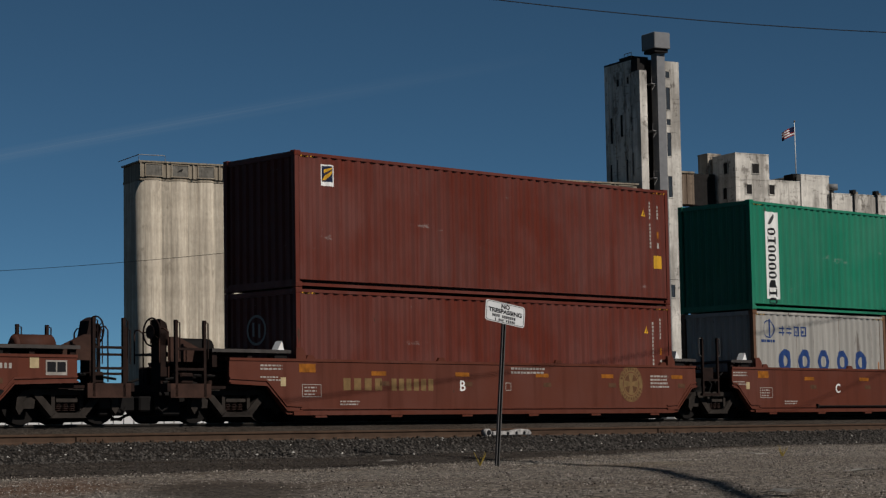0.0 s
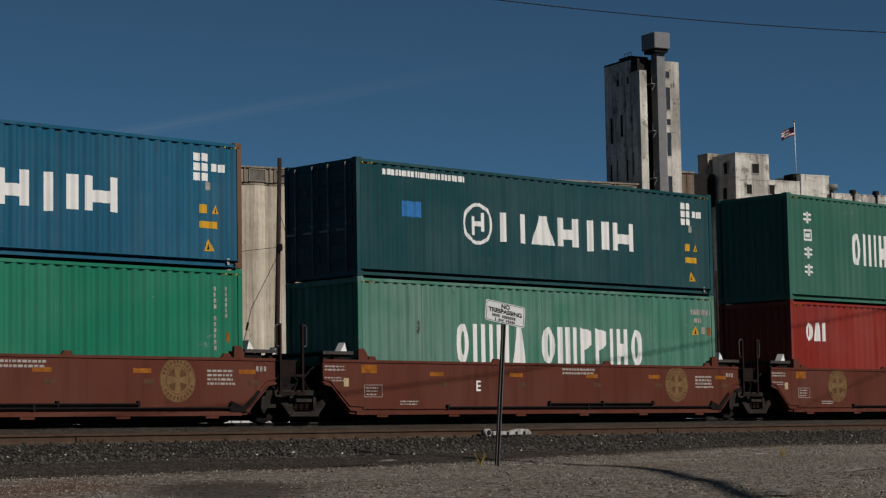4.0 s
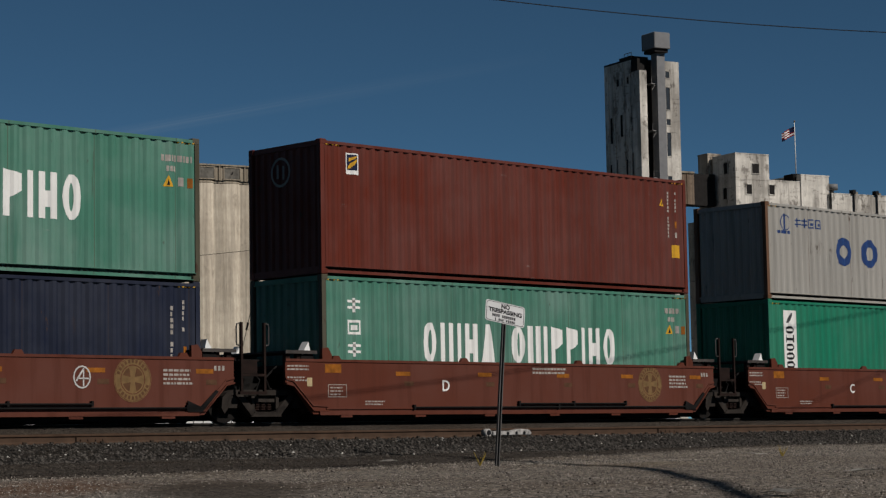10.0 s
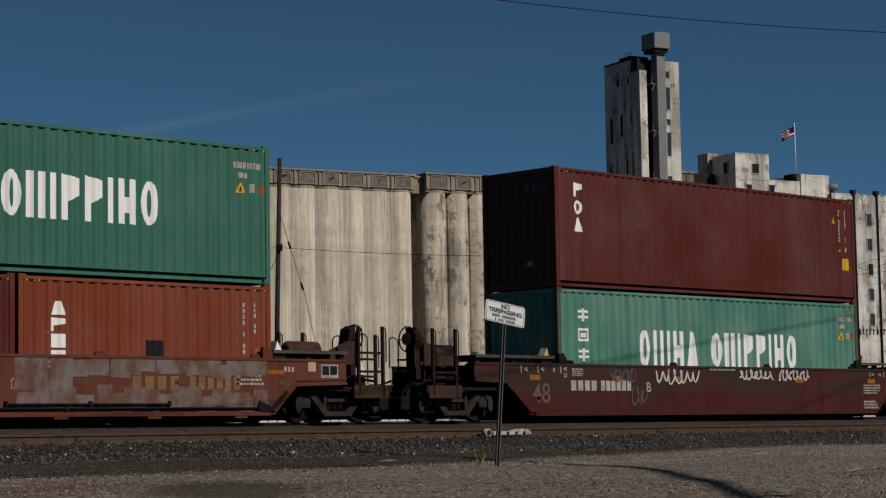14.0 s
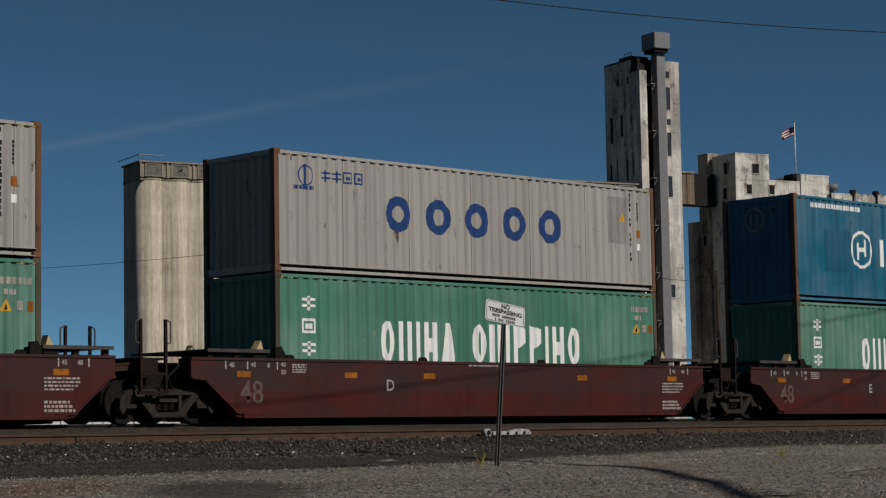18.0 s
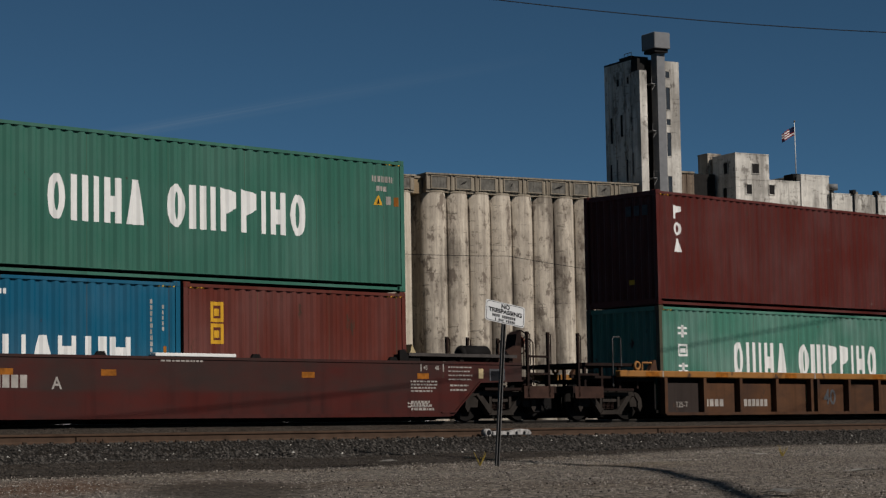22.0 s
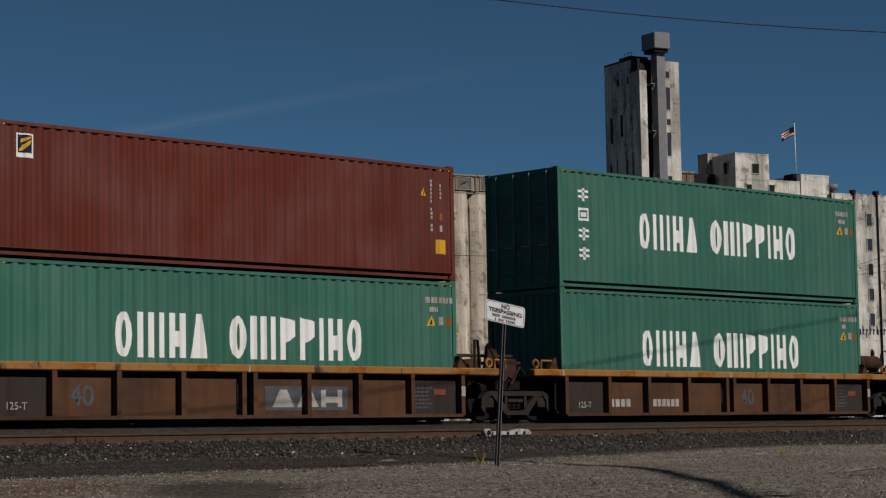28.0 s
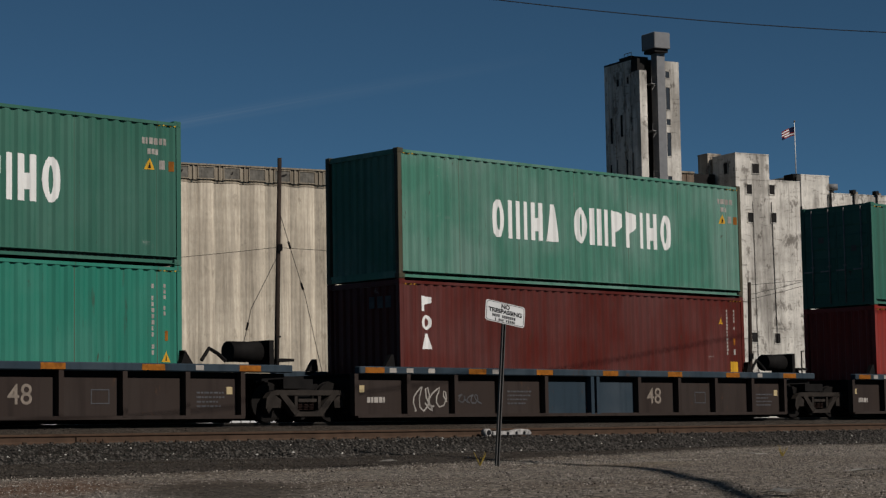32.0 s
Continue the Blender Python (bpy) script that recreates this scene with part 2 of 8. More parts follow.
M = {
    "maroon": paint("maroon paint", (0.08561, 0.01578, 0.008233), panels=True),
    "oxblood": paint("oxblood paint", (0.0682, 0.009709, 0.005882), panels=True),
    "tan_red": paint("orange-brown paint", (0.133, 0.03413, 0.01513), panels=True, rust=0.05),
    "rust_red": paint("faded red-brown paint", (0.1437, 0.03034, 0.01177), panels=True, rust=0.2),
    "brown": paint("brown container paint", (0.08024, 0.01578, 0.009414), panels=True, rust=0.5),
    "red": paint("bright red paint", (0.187, 0.01681, 0.01025), panels=True, rust=0.03),
    "green": paint("sea green paint", (0.02763, 0.1022, 0.0715), panels=True),
    "green_pale": paint("faded pale green paint", (0.04643, 0.1455, 0.1022), panels=True, fade=0.45, dirt=0.5, rust=0.22),
    "green_vivid": paint("bright green paint", (0.008407, 0.1333, 0.07491), panels=True, rust=0.0),
    "green_aqua": paint("aqua green paint", (0.01801, 0.1424, 0.09877), panels=True, rust=0.3),
    "blue": paint("deep blue paint", (0.003715, 0.06934, 0.1238), panels=True, rust=0.2),
    "blue_sky": paint("scuffed blue paint", (0.006005, 0.09282, 0.1528), panels=True, fade=0.35, dirt=0.6, rust=0.30),
    "teal": paint("dark teal paint", (0.006191, 0.04334, 0.04953), panels=True, rust=0.2),
    "navy": paint("navy paint", (0.005943, 0.01127, 0.03263), panels=True, rust=0.02),
    "navy_dark": paint("dark navy paint", (0.008667, 0.01177, 0.02476), panels=True),
    "grey": paint("light grey paint", (0.2556, 0.2435, 0.2203), panels=True, fade=0.1, dirt=0.55, rust=0.34),
    "car_red": paint("red oxide railcar paint", (0.07749, 0.01949, 0.009742), fade=0.06, dirt=0.6, rust=0.1, rough=0.65),
    "car_old": paint("sooty dark red railcar paint", (0.04953, 0.00681, 0.004334), fade=0.02, dirt=0.9, rust=0.2, rough=0.6, soot=0.55, film=(0.030, 0.017, 0.014, 1.30)),
    "car_tan": paint("rusty tan railcar paint", (0.07429, 0.03219, 0.01362), fade=0.03, dirt=0.9, rust=0.5, soot=0.6, rough=0.75),
    "car_yellow": paint("worn yellow railcar paint", (0.2214, 0.09676, 0.02132), dirt=0.5, rust=0.8, rough=0.65),
    "car_dark": paint("grimy dark railcar paint", (0.0246, 0.01681, 0.01353), fade=0.03, dirt=0.7, rust=0.4, rough=0.75),
    "car_blue": paint("worn blue railcar paint", (0.0164, 0.02788, 0.03854), dirt=0.8, rust=0.5, rough=0.7),
    "black": plain("grimy black steel", (0.00574, 0.00492, 0.00451), 0.8, 0.0, 0.4),
    "truck": plain("brake-dust brown cast steel", (0.02132, 0.01722, 0.01435), 0.85, 0.0, 0.35, 5),
    "wheel": plain("worn wheel steel", (0.00738, 0.00615, 0.00533), 0.8, 0.1, 0.3),
    "white": plain("white decal paint", (0.6068, 0.5986, 0.574), 0.6, 0, 0.06, 3),
    "dull_white": plain("weathered white stencil", (0.26, 0.2353, 0.2105), 0.7, 0, 0.3, 4),
    "cream": plain("cream decal paint", (0.3405, 0.2662, 0.1486), 0.7, 0, 0.2),
    "gold": plain("dull gold stencil", (0.1353, 0.082, 0.03444), 0.75, 0, 0.25),
    "amber": plain("yellow warning sticker", (0.4644, 0.2476, 0.01857), 0.6, 0, 0.1),
    "orange": plain("orange reflector tape", (0.205, 0.0697, 0.00738), 0.6, 0, 0.4, 7),
    "decal_blue": plain("royal blue decal paint", (0.01362, 0.03715, 0.1238), 0.6, 0, 0.15),
    "decal_sky": plain("faded bright blue patch", (0.02476, 0.1238, 0.3095), 0.7, 0, 0.15),
    "decal_navy": plain("dark navy decal paint", (0.007429, 0.01238, 0.03405), 0.6, 0, 0.1),
    "decal_gray": plain("grey ghost lettering", (0.05572, 0.05572, 0.05881), 0.7, 0, 0.3),
    "silver_tag": plain("silver spray paint", (0.2043, 0.2105, 0.192), 0.55, 0.0, 0.25, 3),
    "lemon": plain("lemon spray paint", (0.4592, 0.41, 0.1394), 0.6, 0, 0.12, 3),
    "red_spray": plain("red spray haze", (0.0902, 0.00984, 0.00738), 0.7, 0, 0.3, 3),
    "ink": plain("black print", (0.007429, 0.007429, 0.008667), 0.6, 0, 0.1),
    "rust": plain("rusted steel", (0.0574, 0.03034, 0.01722), 0.85, 0.1, 0.35, 4, 0.004),
    "railhead": plain("polished rail head", (0.1362, 0.1238, 0.1114), 0.35, 0.8, 0.2),
    "tie": plain("creosoted timber", (0.02786, 0.02105, 0.0161), 0.9, 0, 0.35, 5, 0.004),
    "steel": plain("galvanised steel", (0.1733, 0.1672, 0.161), 0.5, 0.5, 0.2, 8),
    "grey_box": plain("dull grey sheet metal", (0.1435, 0.1435, 0.146), 0.6, 0.1, 0.12, 1),
    "glass": plain("dusty window glass", (0.02167, 0.02476, 0.02786), 0.25, 0, 0.4, 2),
    # near-black for openings and dark parts; also the painted shade of the tower slot
    "sooty": plain("near-black openings and slot shade", (0.01238, 0.01114, 0.01053), 0.8, 0, 0.3, 2),
    "timber": plain("weathered pole timber", (0.02476, 0.01733, 0.01362), 0.9, 0, 0.35, 3, 0.01),
    "wire": plain("black cable sheath", (0.007429, 0.007429, 0.008048), 0.6, 0, 0.1),
    "silo": concrete("pale silo concrete", (0.4141, 0.3674, 0.2993), (0.1176, 0.09594, 0.07119), 0.36, upright=0.75),
    "old_silo": concrete("flaking silo concrete", (0.41, 0.3624, 0.2993), (0.0861, 0.0656, 0.05084), 0.80, scars=0.62, upright=0.6),
    "white_wash": concrete("peeling whitewashed concrete", (0.6068, 0.574, 0.5207), (0.0697, 0.0574, 0.04674), 0.66, scars=0.45, upright=0.30),
    "gallery": concrete("weathered gallery concrete", (0.2476, 0.2136, 0.1672), (0.1053, 0.08667, 0.0681), 0.4),
    "tank_brown": plain("dusty brown tank paint", (0.04643, 0.01857, 0.01238), 0.7, 0, 0.3, 4),
    "gear": plain("sooty brown steel", (0.0123, 0.00615, 0.00451), 0.8, 0, 0.5, 4),
    "post_rust": paint("rust-bled corner post paint", (0.1053, 0.05263, 0.02786), rust=0.6, dirt=0.6),
    "post_olive": paint("brown-stained green post paint", (0.05263, 0.04643, 0.02786), rust=0.6, dirt=0.6),
    "bridge": concrete("rust-streaked sheet metal", (0.1857, 0.1455, 0.1114), (0.07429, 0.04643, 0.03095), 0.6),
    "tan_sheet": plain("tan sheet metal", (0.2105, 0.1548, 0.09282), 0.7, 0, 0.2, 0.6),
    "flag_red": plain("flag red cloth", (0.1857, 0.01857, 0.01857), 0.9, 0, 0.1),
    "flag_blue": plain("flag blue cloth", (0.009282, 0.01238, 0.03715), 0.9, 0, 0.1),
    "post_steel": plain("dull dark post steel", (0.06191, 0.05881, 0.05572), 0.6, 0.3, 0.3, 5),
    "sign_white": plain("chalky white enamel", (0.451, 0.451, 0.4469), 0.55, 0, 0.08, 7),
    "paper": plain("dirty white paper", (0.3405, 0.3219, 0.2909), 0.9, 0, 0.15, 9),
    "straw": plain("dry yellow stalk", (0.2476, 0.1795, 0.03715), 0.9, 0, 0.2),
    "chipped_white": plain("chipped white paint over rust", (0.26, 0.2476, 0.2353), 0.8, 0, 0.6, 14, 0.01),
    "spray_white": plain("white spray paint", (0.3838, 0.3715, 0.3528), 0.7, 0, 0.15, 5),
    "silver_edge": plain("grey spray fill", (0.0681, 0.07119, 0.0681), 0.7, 0, 0.25, 4),
    "faded_tape": plain("faded khaki patch", (0.0697, 0.03444, 0.01804), 0.8, 0, 0.3, 6),
    "faded_stencil": plain("faded tan stencil", (0.080, 0.056, 0.046), 0.8, 0, 0.4, 5),
    "deck": plain("dusty dark deck plate", (0.0451, 0.03936, 0.03608), 0.7, 0, 0.3, 5),
    "backing": plain("dark purple-brown spray paint", (0.02132, 0.01066, 0.01066), 0.8, 0, 0.3, 4),
    "rose": plain("faded rose-red cover", (0.2132, 0.0697, 0.0492), 0.7, 0, 0.2, 5),
    "patch_pale": plain("grey touch-up paint", (0.1845, 0.1804, 0.1681), 0.7, 0, 0.2, 2),
    "worn_stencil": plain("worn cream stencil", (0.164, 0.1353, 0.1107), 0.8, 0, 0.35, 5),
    "frosted": plain("dirty frosted panes", (0.1025, 0.0943, 0.08036), 0.6, 0, 0.45, 1.2),
    "gusset": plain("dusty brown plate", (0.03444, 0.01722, 0.0123), 0.8, 0, 0.35, 4),
    "roundel_dark": plain("worn brown print", (0.08036, 0.03772, 0.01722), 0.7, 0, 0.25, 5),
    "shed": plain("white ribbed sheet metal", (0.4458, 0.4458, 0.4458), 0.55, 0, 0.06, 1),
}


def rolled_paint():
    """Grey roller paint over red oxide, thin at its edges."""
    m, n, l, p = nodes_of("thin grey overpaint")
    f = ramp(n, l, noise_node(n, l, 2.6, 7, 0.66, (1, 1, 0.7)), 0.40, 0.58)
    l.new(mix(n, l, f, (0.067, 0.023, 0.012), (0.102, 0.080, 0.067)), p.inputs["Base Color"])
    p.inputs["Roughness"].default_value = 0.75
    return m


M["patch_gray"] = rolled_paint()


# ---- mesh helpers ----
def box(bm, x0, x1, y0, y1, z0, z1):
    v = [bm.verts.new(p) for p in ((x0, y0, z0), (x1, y0, z0), (x1, y1, z0), (x0, y1, z0), (x0, y0, z1), (x1, y0, z1), (x1, y1, z1), (x0, y1, z1))]
    for f in ((0, 3, 2, 1), (4, 5, 6, 7), (0, 1, 5, 4), (1, 2, 6, 5), (2, 3, 7, 6), (3, 0, 4, 7)):
        bm.faces.new([v[i] for i in f])


def prism(bm, pts, y0, y1):
    """A plate with the outline pts in x and z, from y0 to y1."""
    a = [bm.verts.new((x, y0, z)) for x, z in pts]
    b = [bm.verts.new((x, y1, z)) for x, z in pts]
    bm.faces.new(a)
    bm.faces.new(b[::-1])
    for i in range(len(pts)):
        j = (i + 1) % len(pts)
        bm.faces.new((a[j], a[i], b[i], b[j]))


def rod(bm, p0, p1, r, n=8, r1=None):
    p0, p1 = Vector(p0), Vector(p1)
    d = p1 - p0
    q = d.to_track_quat("Z", "Y")
    r1 = r if r1 is None else r1
    a = [bm.verts.new(p0 + q @ Vector((r * math.cos(i * math.tau / n), r * math.sin(i * math.tau / n), 0))) for i in range(n)]
    b = [bm.verts.new(p1 + q @ Vector((r1 * math.cos(i * math.tau / n), r1 * math.sin(i * math.tau / n), 0))) for i in range(n)]
    bm.faces.new(a[::-1])
    bm.faces.new(b)
    for i in range(n):
        j = (i + 1) % n
        bm.faces.new((a[i], a[j], b[j], b[i])).smooth = n > 6


def tube(bm, pts, r, n=6):
    """A bent rod, one piece."""
    pts = [Vector(p) for p in pts]
    rows = []
    for k, p in enumerate(pts):
        d = (pts[min(k + 1, len(pts) - 1)] - pts[max(k - 1, 0)]).normalized()
        q = d.to_track_quat("Z", "Y")
        rows.append([bm.verts.new(p + q @ Vector((r * math.cos(i * math.tau / n), r * math.sin(i * math.tau / n), 0))) for i in range(n)])
    bm.faces.new(rows[0][::-1])
    bm.faces.new(rows[-1])
    for a, b in zip(rows, rows[1:]):
        best = min(range(n), key=lambda o: sum((a[i].co - b[(i + o) % n].co).length for i in range(n)))
        for i in range(n):
            bm.faces.new((a[i], a[(i + 1) % n], b[(i + 1 + best) % n], b[(i + best) % n]))


def ring(bm, centre, axis, R, r, n=20, m=6):
    q = Vector(axis).to_track_quat("Z", "Y")
    rows = []
    for i in range(n):
        a = i * math.tau / n
        row = []
        for k in range(m):
            b = k * math.tau / m
            row.append(bm.verts.new(Vector(centre) + q @ Vector(((R + r * math.cos(b)) * math.cos(a), (R + r * math.cos(b)) * math.sin(a), r * math.sin(b)))))
        rows.append(row)
    for i in range(n):
        for k in range(m):
            bm.faces.new((rows[i][k], rows[(i + 1) % n][k], rows[(i + 1) % n][(k + 1) % m], rows[i][(k + 1) % m])).smooth = True


def bevelled(bm, w):
    bmesh.ops.bevel(bm, geom=list(bm.edges), offset=w, segments=1, affect="EDGES")


def mesh(bm, name, material):
    bmesh.ops.recalc_face_normals(bm, faces=bm.faces)
    me = bpy.data.meshes.new(name)
    bm.to_mesh(me)
    bm.free()
    me.materials.append(M[material])
    return me


def part(name, bm, material, parent, label=""):
    """Links a bmesh, or a mesh made before, as one object under a thing or a part."""
    me = mesh(bm, name, material) if isinstance(bm, bmesh.types.BMesh) else bm
    ob = new(name, me)
    ob.parent = parent
    return tagged(ob, label)


def thing(name, label, category, m=None, group="", kind=""):
    ob = new(name)
    ob.empty_display_size = 0.3
    if m is not None:
        ob.matrix_world = m
    return tagged(ob, label, category, group, kind)


CACHE = {}


def cached(key, make, name, material):
    """Alike parts share one mesh."""
    if (key, material) not in CACHE:
        bm = bmesh.new()
        make(bm)
        CACHE[key, material] = mesh(bm, name, material)
    return CACHE[key, material]


# ---- containers ----
PITCH_C, FLAT, SLOPE, DEPTH = 0.2765, 0.075, 0.065, 0.036


def wave(x, length):
    """How far the side sheet lies inward at x."""
    a, b = 0.16, length - 0.16
    if x <= a or x >= b:
        return 0.0
    n = round((b - a) / PITCH_C)
    p = (b - a) / n
    k = p / PITCH_C
    u = ((x - a) % p) / k
    if u < FLAT / 2 or u > PITCH_C - FLAT / 2:
        return 0.0
    if u < FLAT / 2 + SLOPE:
        return DEPTH * (u - FLAT / 2) / SLOPE
    if u > PITCH_C - FLAT / 2 - SLOPE:
        return DEPTH * (PITCH_C - FLAT / 2 - u) / SLOPE
    return DEPTH


def breaks(length):
    a, b = 0.16, length - 0.16
    n = round((b - a) / PITCH_C)
    p = (b - a) / n
    k = p / PITCH_C
    out = [a]
    for i in range(n):
        out += [a + i * p + k * d for d in (FLAT / 2, FLAT / 2 + SLOPE, PITCH_C - FLAT / 2 - SLOPE, PITCH_C - FLAT / 2)]
    return out + [b]


SKIN = 1.205                 # half the width over the side sheets


def side_sheet(bm, length, height, far):
    xs = [0.13] + breaks(length) + [length - 0.13]
    z0, z1 = 0.172, height - 0.09
    s = 1 if far else -1
    low = [bm.verts.new((x, s * (SKIN - wave(x, length)), z0)) for x in xs]
    top = [bm.verts.new((x, s * (SKIN - wave(x, length)), z1)) for x in xs]
    for i in range(len(xs) - 1):
        bm.faces.new((low[i], low[i + 1], top[i + 1], top[i]))


def end_sheet(bm, height, x, inward):
    ys, d = [], []
    n = 9
    for i in range(n):
        y = -1.09 + 2.18 * i / n
        p = 2.18 / n
        ys += [y, y + 0.3 * p, y + 0.5 * p, y + 0.8 * p]
        d += [0.05, 0.05, 0.005, 0.005]
    ys.append(1.09)
    d.append(0.05)
    low = [bm.verts.new((x + inward * e, y, 0.16)) for y, e in zip(ys, d)]
    top = [bm.verts.new((x + inward * e, y, height - 0.11)) for y, e in zip(ys, d)]
    for i in range(len(ys) - 1):
        bm.faces.new((low[i], low[i + 1], top[i + 1], top[i]))


def casting(bm):
    box(bm, -0.089, 0.089, -0.081, 0.081, -0.059, 0.059)
    bevelled(bm, 0.012)
    box(bm, -0.028, 0.028, -0.083, 0.083, -0.032, 0.032)


def door_leaf(bm, height):
    box(bm, -0.03, 0.03, -0.55, 0.55, 0.16, height - 0.12)


def channel_rail(bm, length, y):
    """A steel channel, open outward."""
    s = math.copysign(1, y)
    web, lip = 1.150, 1.219
    for a, b, z0, z1 in ((web - 0.02, web, 0.03, 0.175), (web, lip, 0.163, 0.175), (web, lip, 0.03, 0.042)):
        box(bm, 0.1, length - 0.1, min(s * a, s * b), max(s * a, s * b), z0, z1)


def container(length, height, colour, m, label, door_front=False, frame_colour=None, post_colour=None, group="containers on the train"):
    frame_colour = frame_colour or colour
    post_colour = post_colour or frame_colour
    ob = thing("shipping_container", label, "container", m, group)
    kc = (length, height)
    part("side_panel", cached(("near", *kc), lambda b: side_sheet(b, length, height, False), "side_panel", colour), colour, ob)
    part("side_panel", cached(("far", *kc), lambda b: side_sheet(b, length, height, True), "side_panel", colour), colour, ob)
    part("roof", cached(("roof", *kc), lambda b: box(b, 0.05, length - 0.05, -1.17, 1.17, height - 0.07, height - 0.045), "roof", colour), colour, ob)
    part("floor", cached(("floor", *kc), lambda b: box(b, 0.1, length - 0.1, -1.15, 1.15, 0.10, 0.15), "floor", "black"), "black", ob)
    for y in (-1.19, 1.19):
        part("top_rail", cached(("toprail", *kc, y), lambda b: box(b, 0.1, length - 0.1, y - 0.025, y + 0.025, height - 0.10, height - 0.035), "top_rail", frame_colour), frame_colour, ob)
        part("bottom_rail", cached(("botrail", *kc, y), lambda b: channel_rail(b, length, y), "bottom_rail", frame_colour), frame_colour, ob)
    for x in (0.06, length - 0.06):
        for y in (-1.155, 1.155):
            part("corner_post", cached(("post", *kc, x, y), lambda b: (box(b, x - 0.055, x + 0.055, y - 0.058, y + 0.058, 0.1, height - 0.1), box(b, x - 0.062, x + 0.062, y - 0.02, y + 0.02, 0.1, height - 0.1)), "corner_post", post_colour), post_colour, ob)
            for z in (0.059, height - 0.059):
                c = part("corner_casting", cached("casting", casting, "corner_casting", post_colour), post_colour, ob)
                c.location = (0.089 if x < 1 else length - 0.089, math.copysign(1.138, y), z)
        part("end_rail", cached(("endtop", *kc, x), lambda b: box(b, x - 0.04, x + 0.04, -1.1, 1.1, height - 0.13, height - 0.02), "end_rail", frame_colour), frame_colour, ob)
        part("end_sill", cached(("endlow", *kc, x), lambda b: box(b, x - 0.04, x + 0.04, -1.1, 1.1, 0.02, 0.17), "end_sill", frame_colour), frame_colour, ob)
    if door_front:
        for y in (-0.555, 0.555):
            d = part("door", cached(("leaf", height), lambda b: door_leaf(b, height), "door", colour), colour, ob)
            d.location = (0.06, y, 0)
            for k in range(4):
                z = 0.35 + (height - 0.7) * k / 3.4
                part("door_rib", cached(("doorrib", height, k), lambda b: prism(b, [(-0.048, z + 0.05), (-0.03, z), (-0.03, z + 0.42), (-0.048, z + 0.37)], -0.50, 0.50), "door_rib", colour), colour, d)
            part("placard", cached(("doorplate", height, y > 0), lambda b: box(b, -0.052, -0.049, -0.12, 0.06, 1.55 + 0.3 * (y > 0), 1.72 + 0.3 * (y > 0)), "placard", "silver_edge"), "silver_edge", d, "small pale data plate")
            for off in (-0.3, 0.28):
                part("locking_bar", cached(("bar", height, off), lambda b: (rod(b, (-0.06, off, 0.10), (-0.06, off, height - 0.08), 0.02), box(b, -0.075, -0.03, off - 0.05, off + 0.05, 1.15, 1.2), box(b, -0.08, -0.05, off - 0.02, off + 0.3, 1.02, 1.06)), "locking_bar", "steel"), "steel", d)
    else:
        part("end_wall", cached(("end", height), lambda b: end_sheet(b, height, 0.04, 1), "end_wall", colour), colour, ob)
    part("rear_wall", cached(("rear", *kc), lambda b: end_sheet(b, height, length - 0.04, -1), "rear_wall", colour), colour, ob)
    return ob


# ---- painted marks: flat shapes that follow the corrugated sheet ----
def quad(x0, z0, x1, z1):
    return [(x0, z0), (x1, z0), (x1, z1), (x0, z1)]


def hoop(cx, cz, rx, rz, t, n=18, a0=0.0, a1=math.tau):
    out = []
    for i in range(n):
        a, b = a0 + (a1 - a0) * i / n, a0 + (a1 - a0) * (i + 1) / n
        out.append([(cx + rx * math.cos(a), cz + rz * math.sin(a)), (cx + rx * math.cos(b), cz + rz * math.sin(b)),
                    (cx + (rx - t) * math.cos(b), cz + (rz - t) * math.sin(b)), (cx + (rx - t) * math.cos(a), cz + (rz - t) * math.sin(a))])
    return out


def disc(cx, cz, r, n=16, rz=None):
    rz = rz or r
    return [[(cx + r * math.cos(i * math.tau / n), cz + rz * math.sin(i * math.tau / n)) for i in range(n)]]


def shape(kind, x, z, w, h, t):
    """A plain shape in the room of one letter: bars, hoops, wedges and crosses."""
    if kind == "|":
        return [quad(x, z, x + w, z + h)]
    if kind == "H":
        return [quad(x, z, x + t, z + h), quad(x + w - t, z, x + w, z + h)]
    if kind == "n":
        return [quad(x, z, x + t, z + h), [(x + t, z + h * 0.25), (x + w - t, z + h * 0.25), (x + w - t, z + h * 0.6), (x + t, z + h * 0.6)], quad(x + w - t, z, x + w, z + h)]
    if kind in "ocs":
        return hoop(x + w / 2, z + h / 2, w / 2, h / 2, t, 14)
    if kind == "A":
        return [[(x, z), (x + w, z), (x + w * 0.66, z + h), (x + w * 0.34, z + h)]]
    if kind == "p":
        return [[(x, z), (x + t, z), (x + t, z + h * 0.4), (x + w, z + h * 0.55), (x + w, z + h * 0.92), (x, z + h)]]
    if kind == "s":
        return [[(x + w * 0.15, z + h), (x + w * 0.9, z + h), (x + w * 0.5, z + h * 0.55), (x, z + h * 0.7)], [(x + w * 0.1, z), (x + w * 0.8, z), (x + w, z + h * 0.32), (x + w * 0.5, z + h * 0.45)]]
    if kind == "j":
        return [quad(x + w * 0.4, z - h * 0.1, x + w * 0.4 + t, z + h)]
    if kind == "#":
        k = t
        return [quad(x + w / 2 - k / 2, z, x + w / 2 + k / 2, z + h), quad(x, z + h * 0.25, x + w, z + h * 0.25 + k), quad(x, z + h * 0.68, x + w, z + h * 0.68 + k)]
    if kind == "%":
        k = t
        return [quad(x, z, x + k, z + h), quad(x + w - k, z, x + w, z + h), quad(x + k, z, x + w - k, z + k), quad(x + k, z + h - k, x + w - k, z + h), quad(x + 0.3 * w, z + h * 0.3, x + 0.7 * w, z + h * 0.3 + k * 2)]
    return []


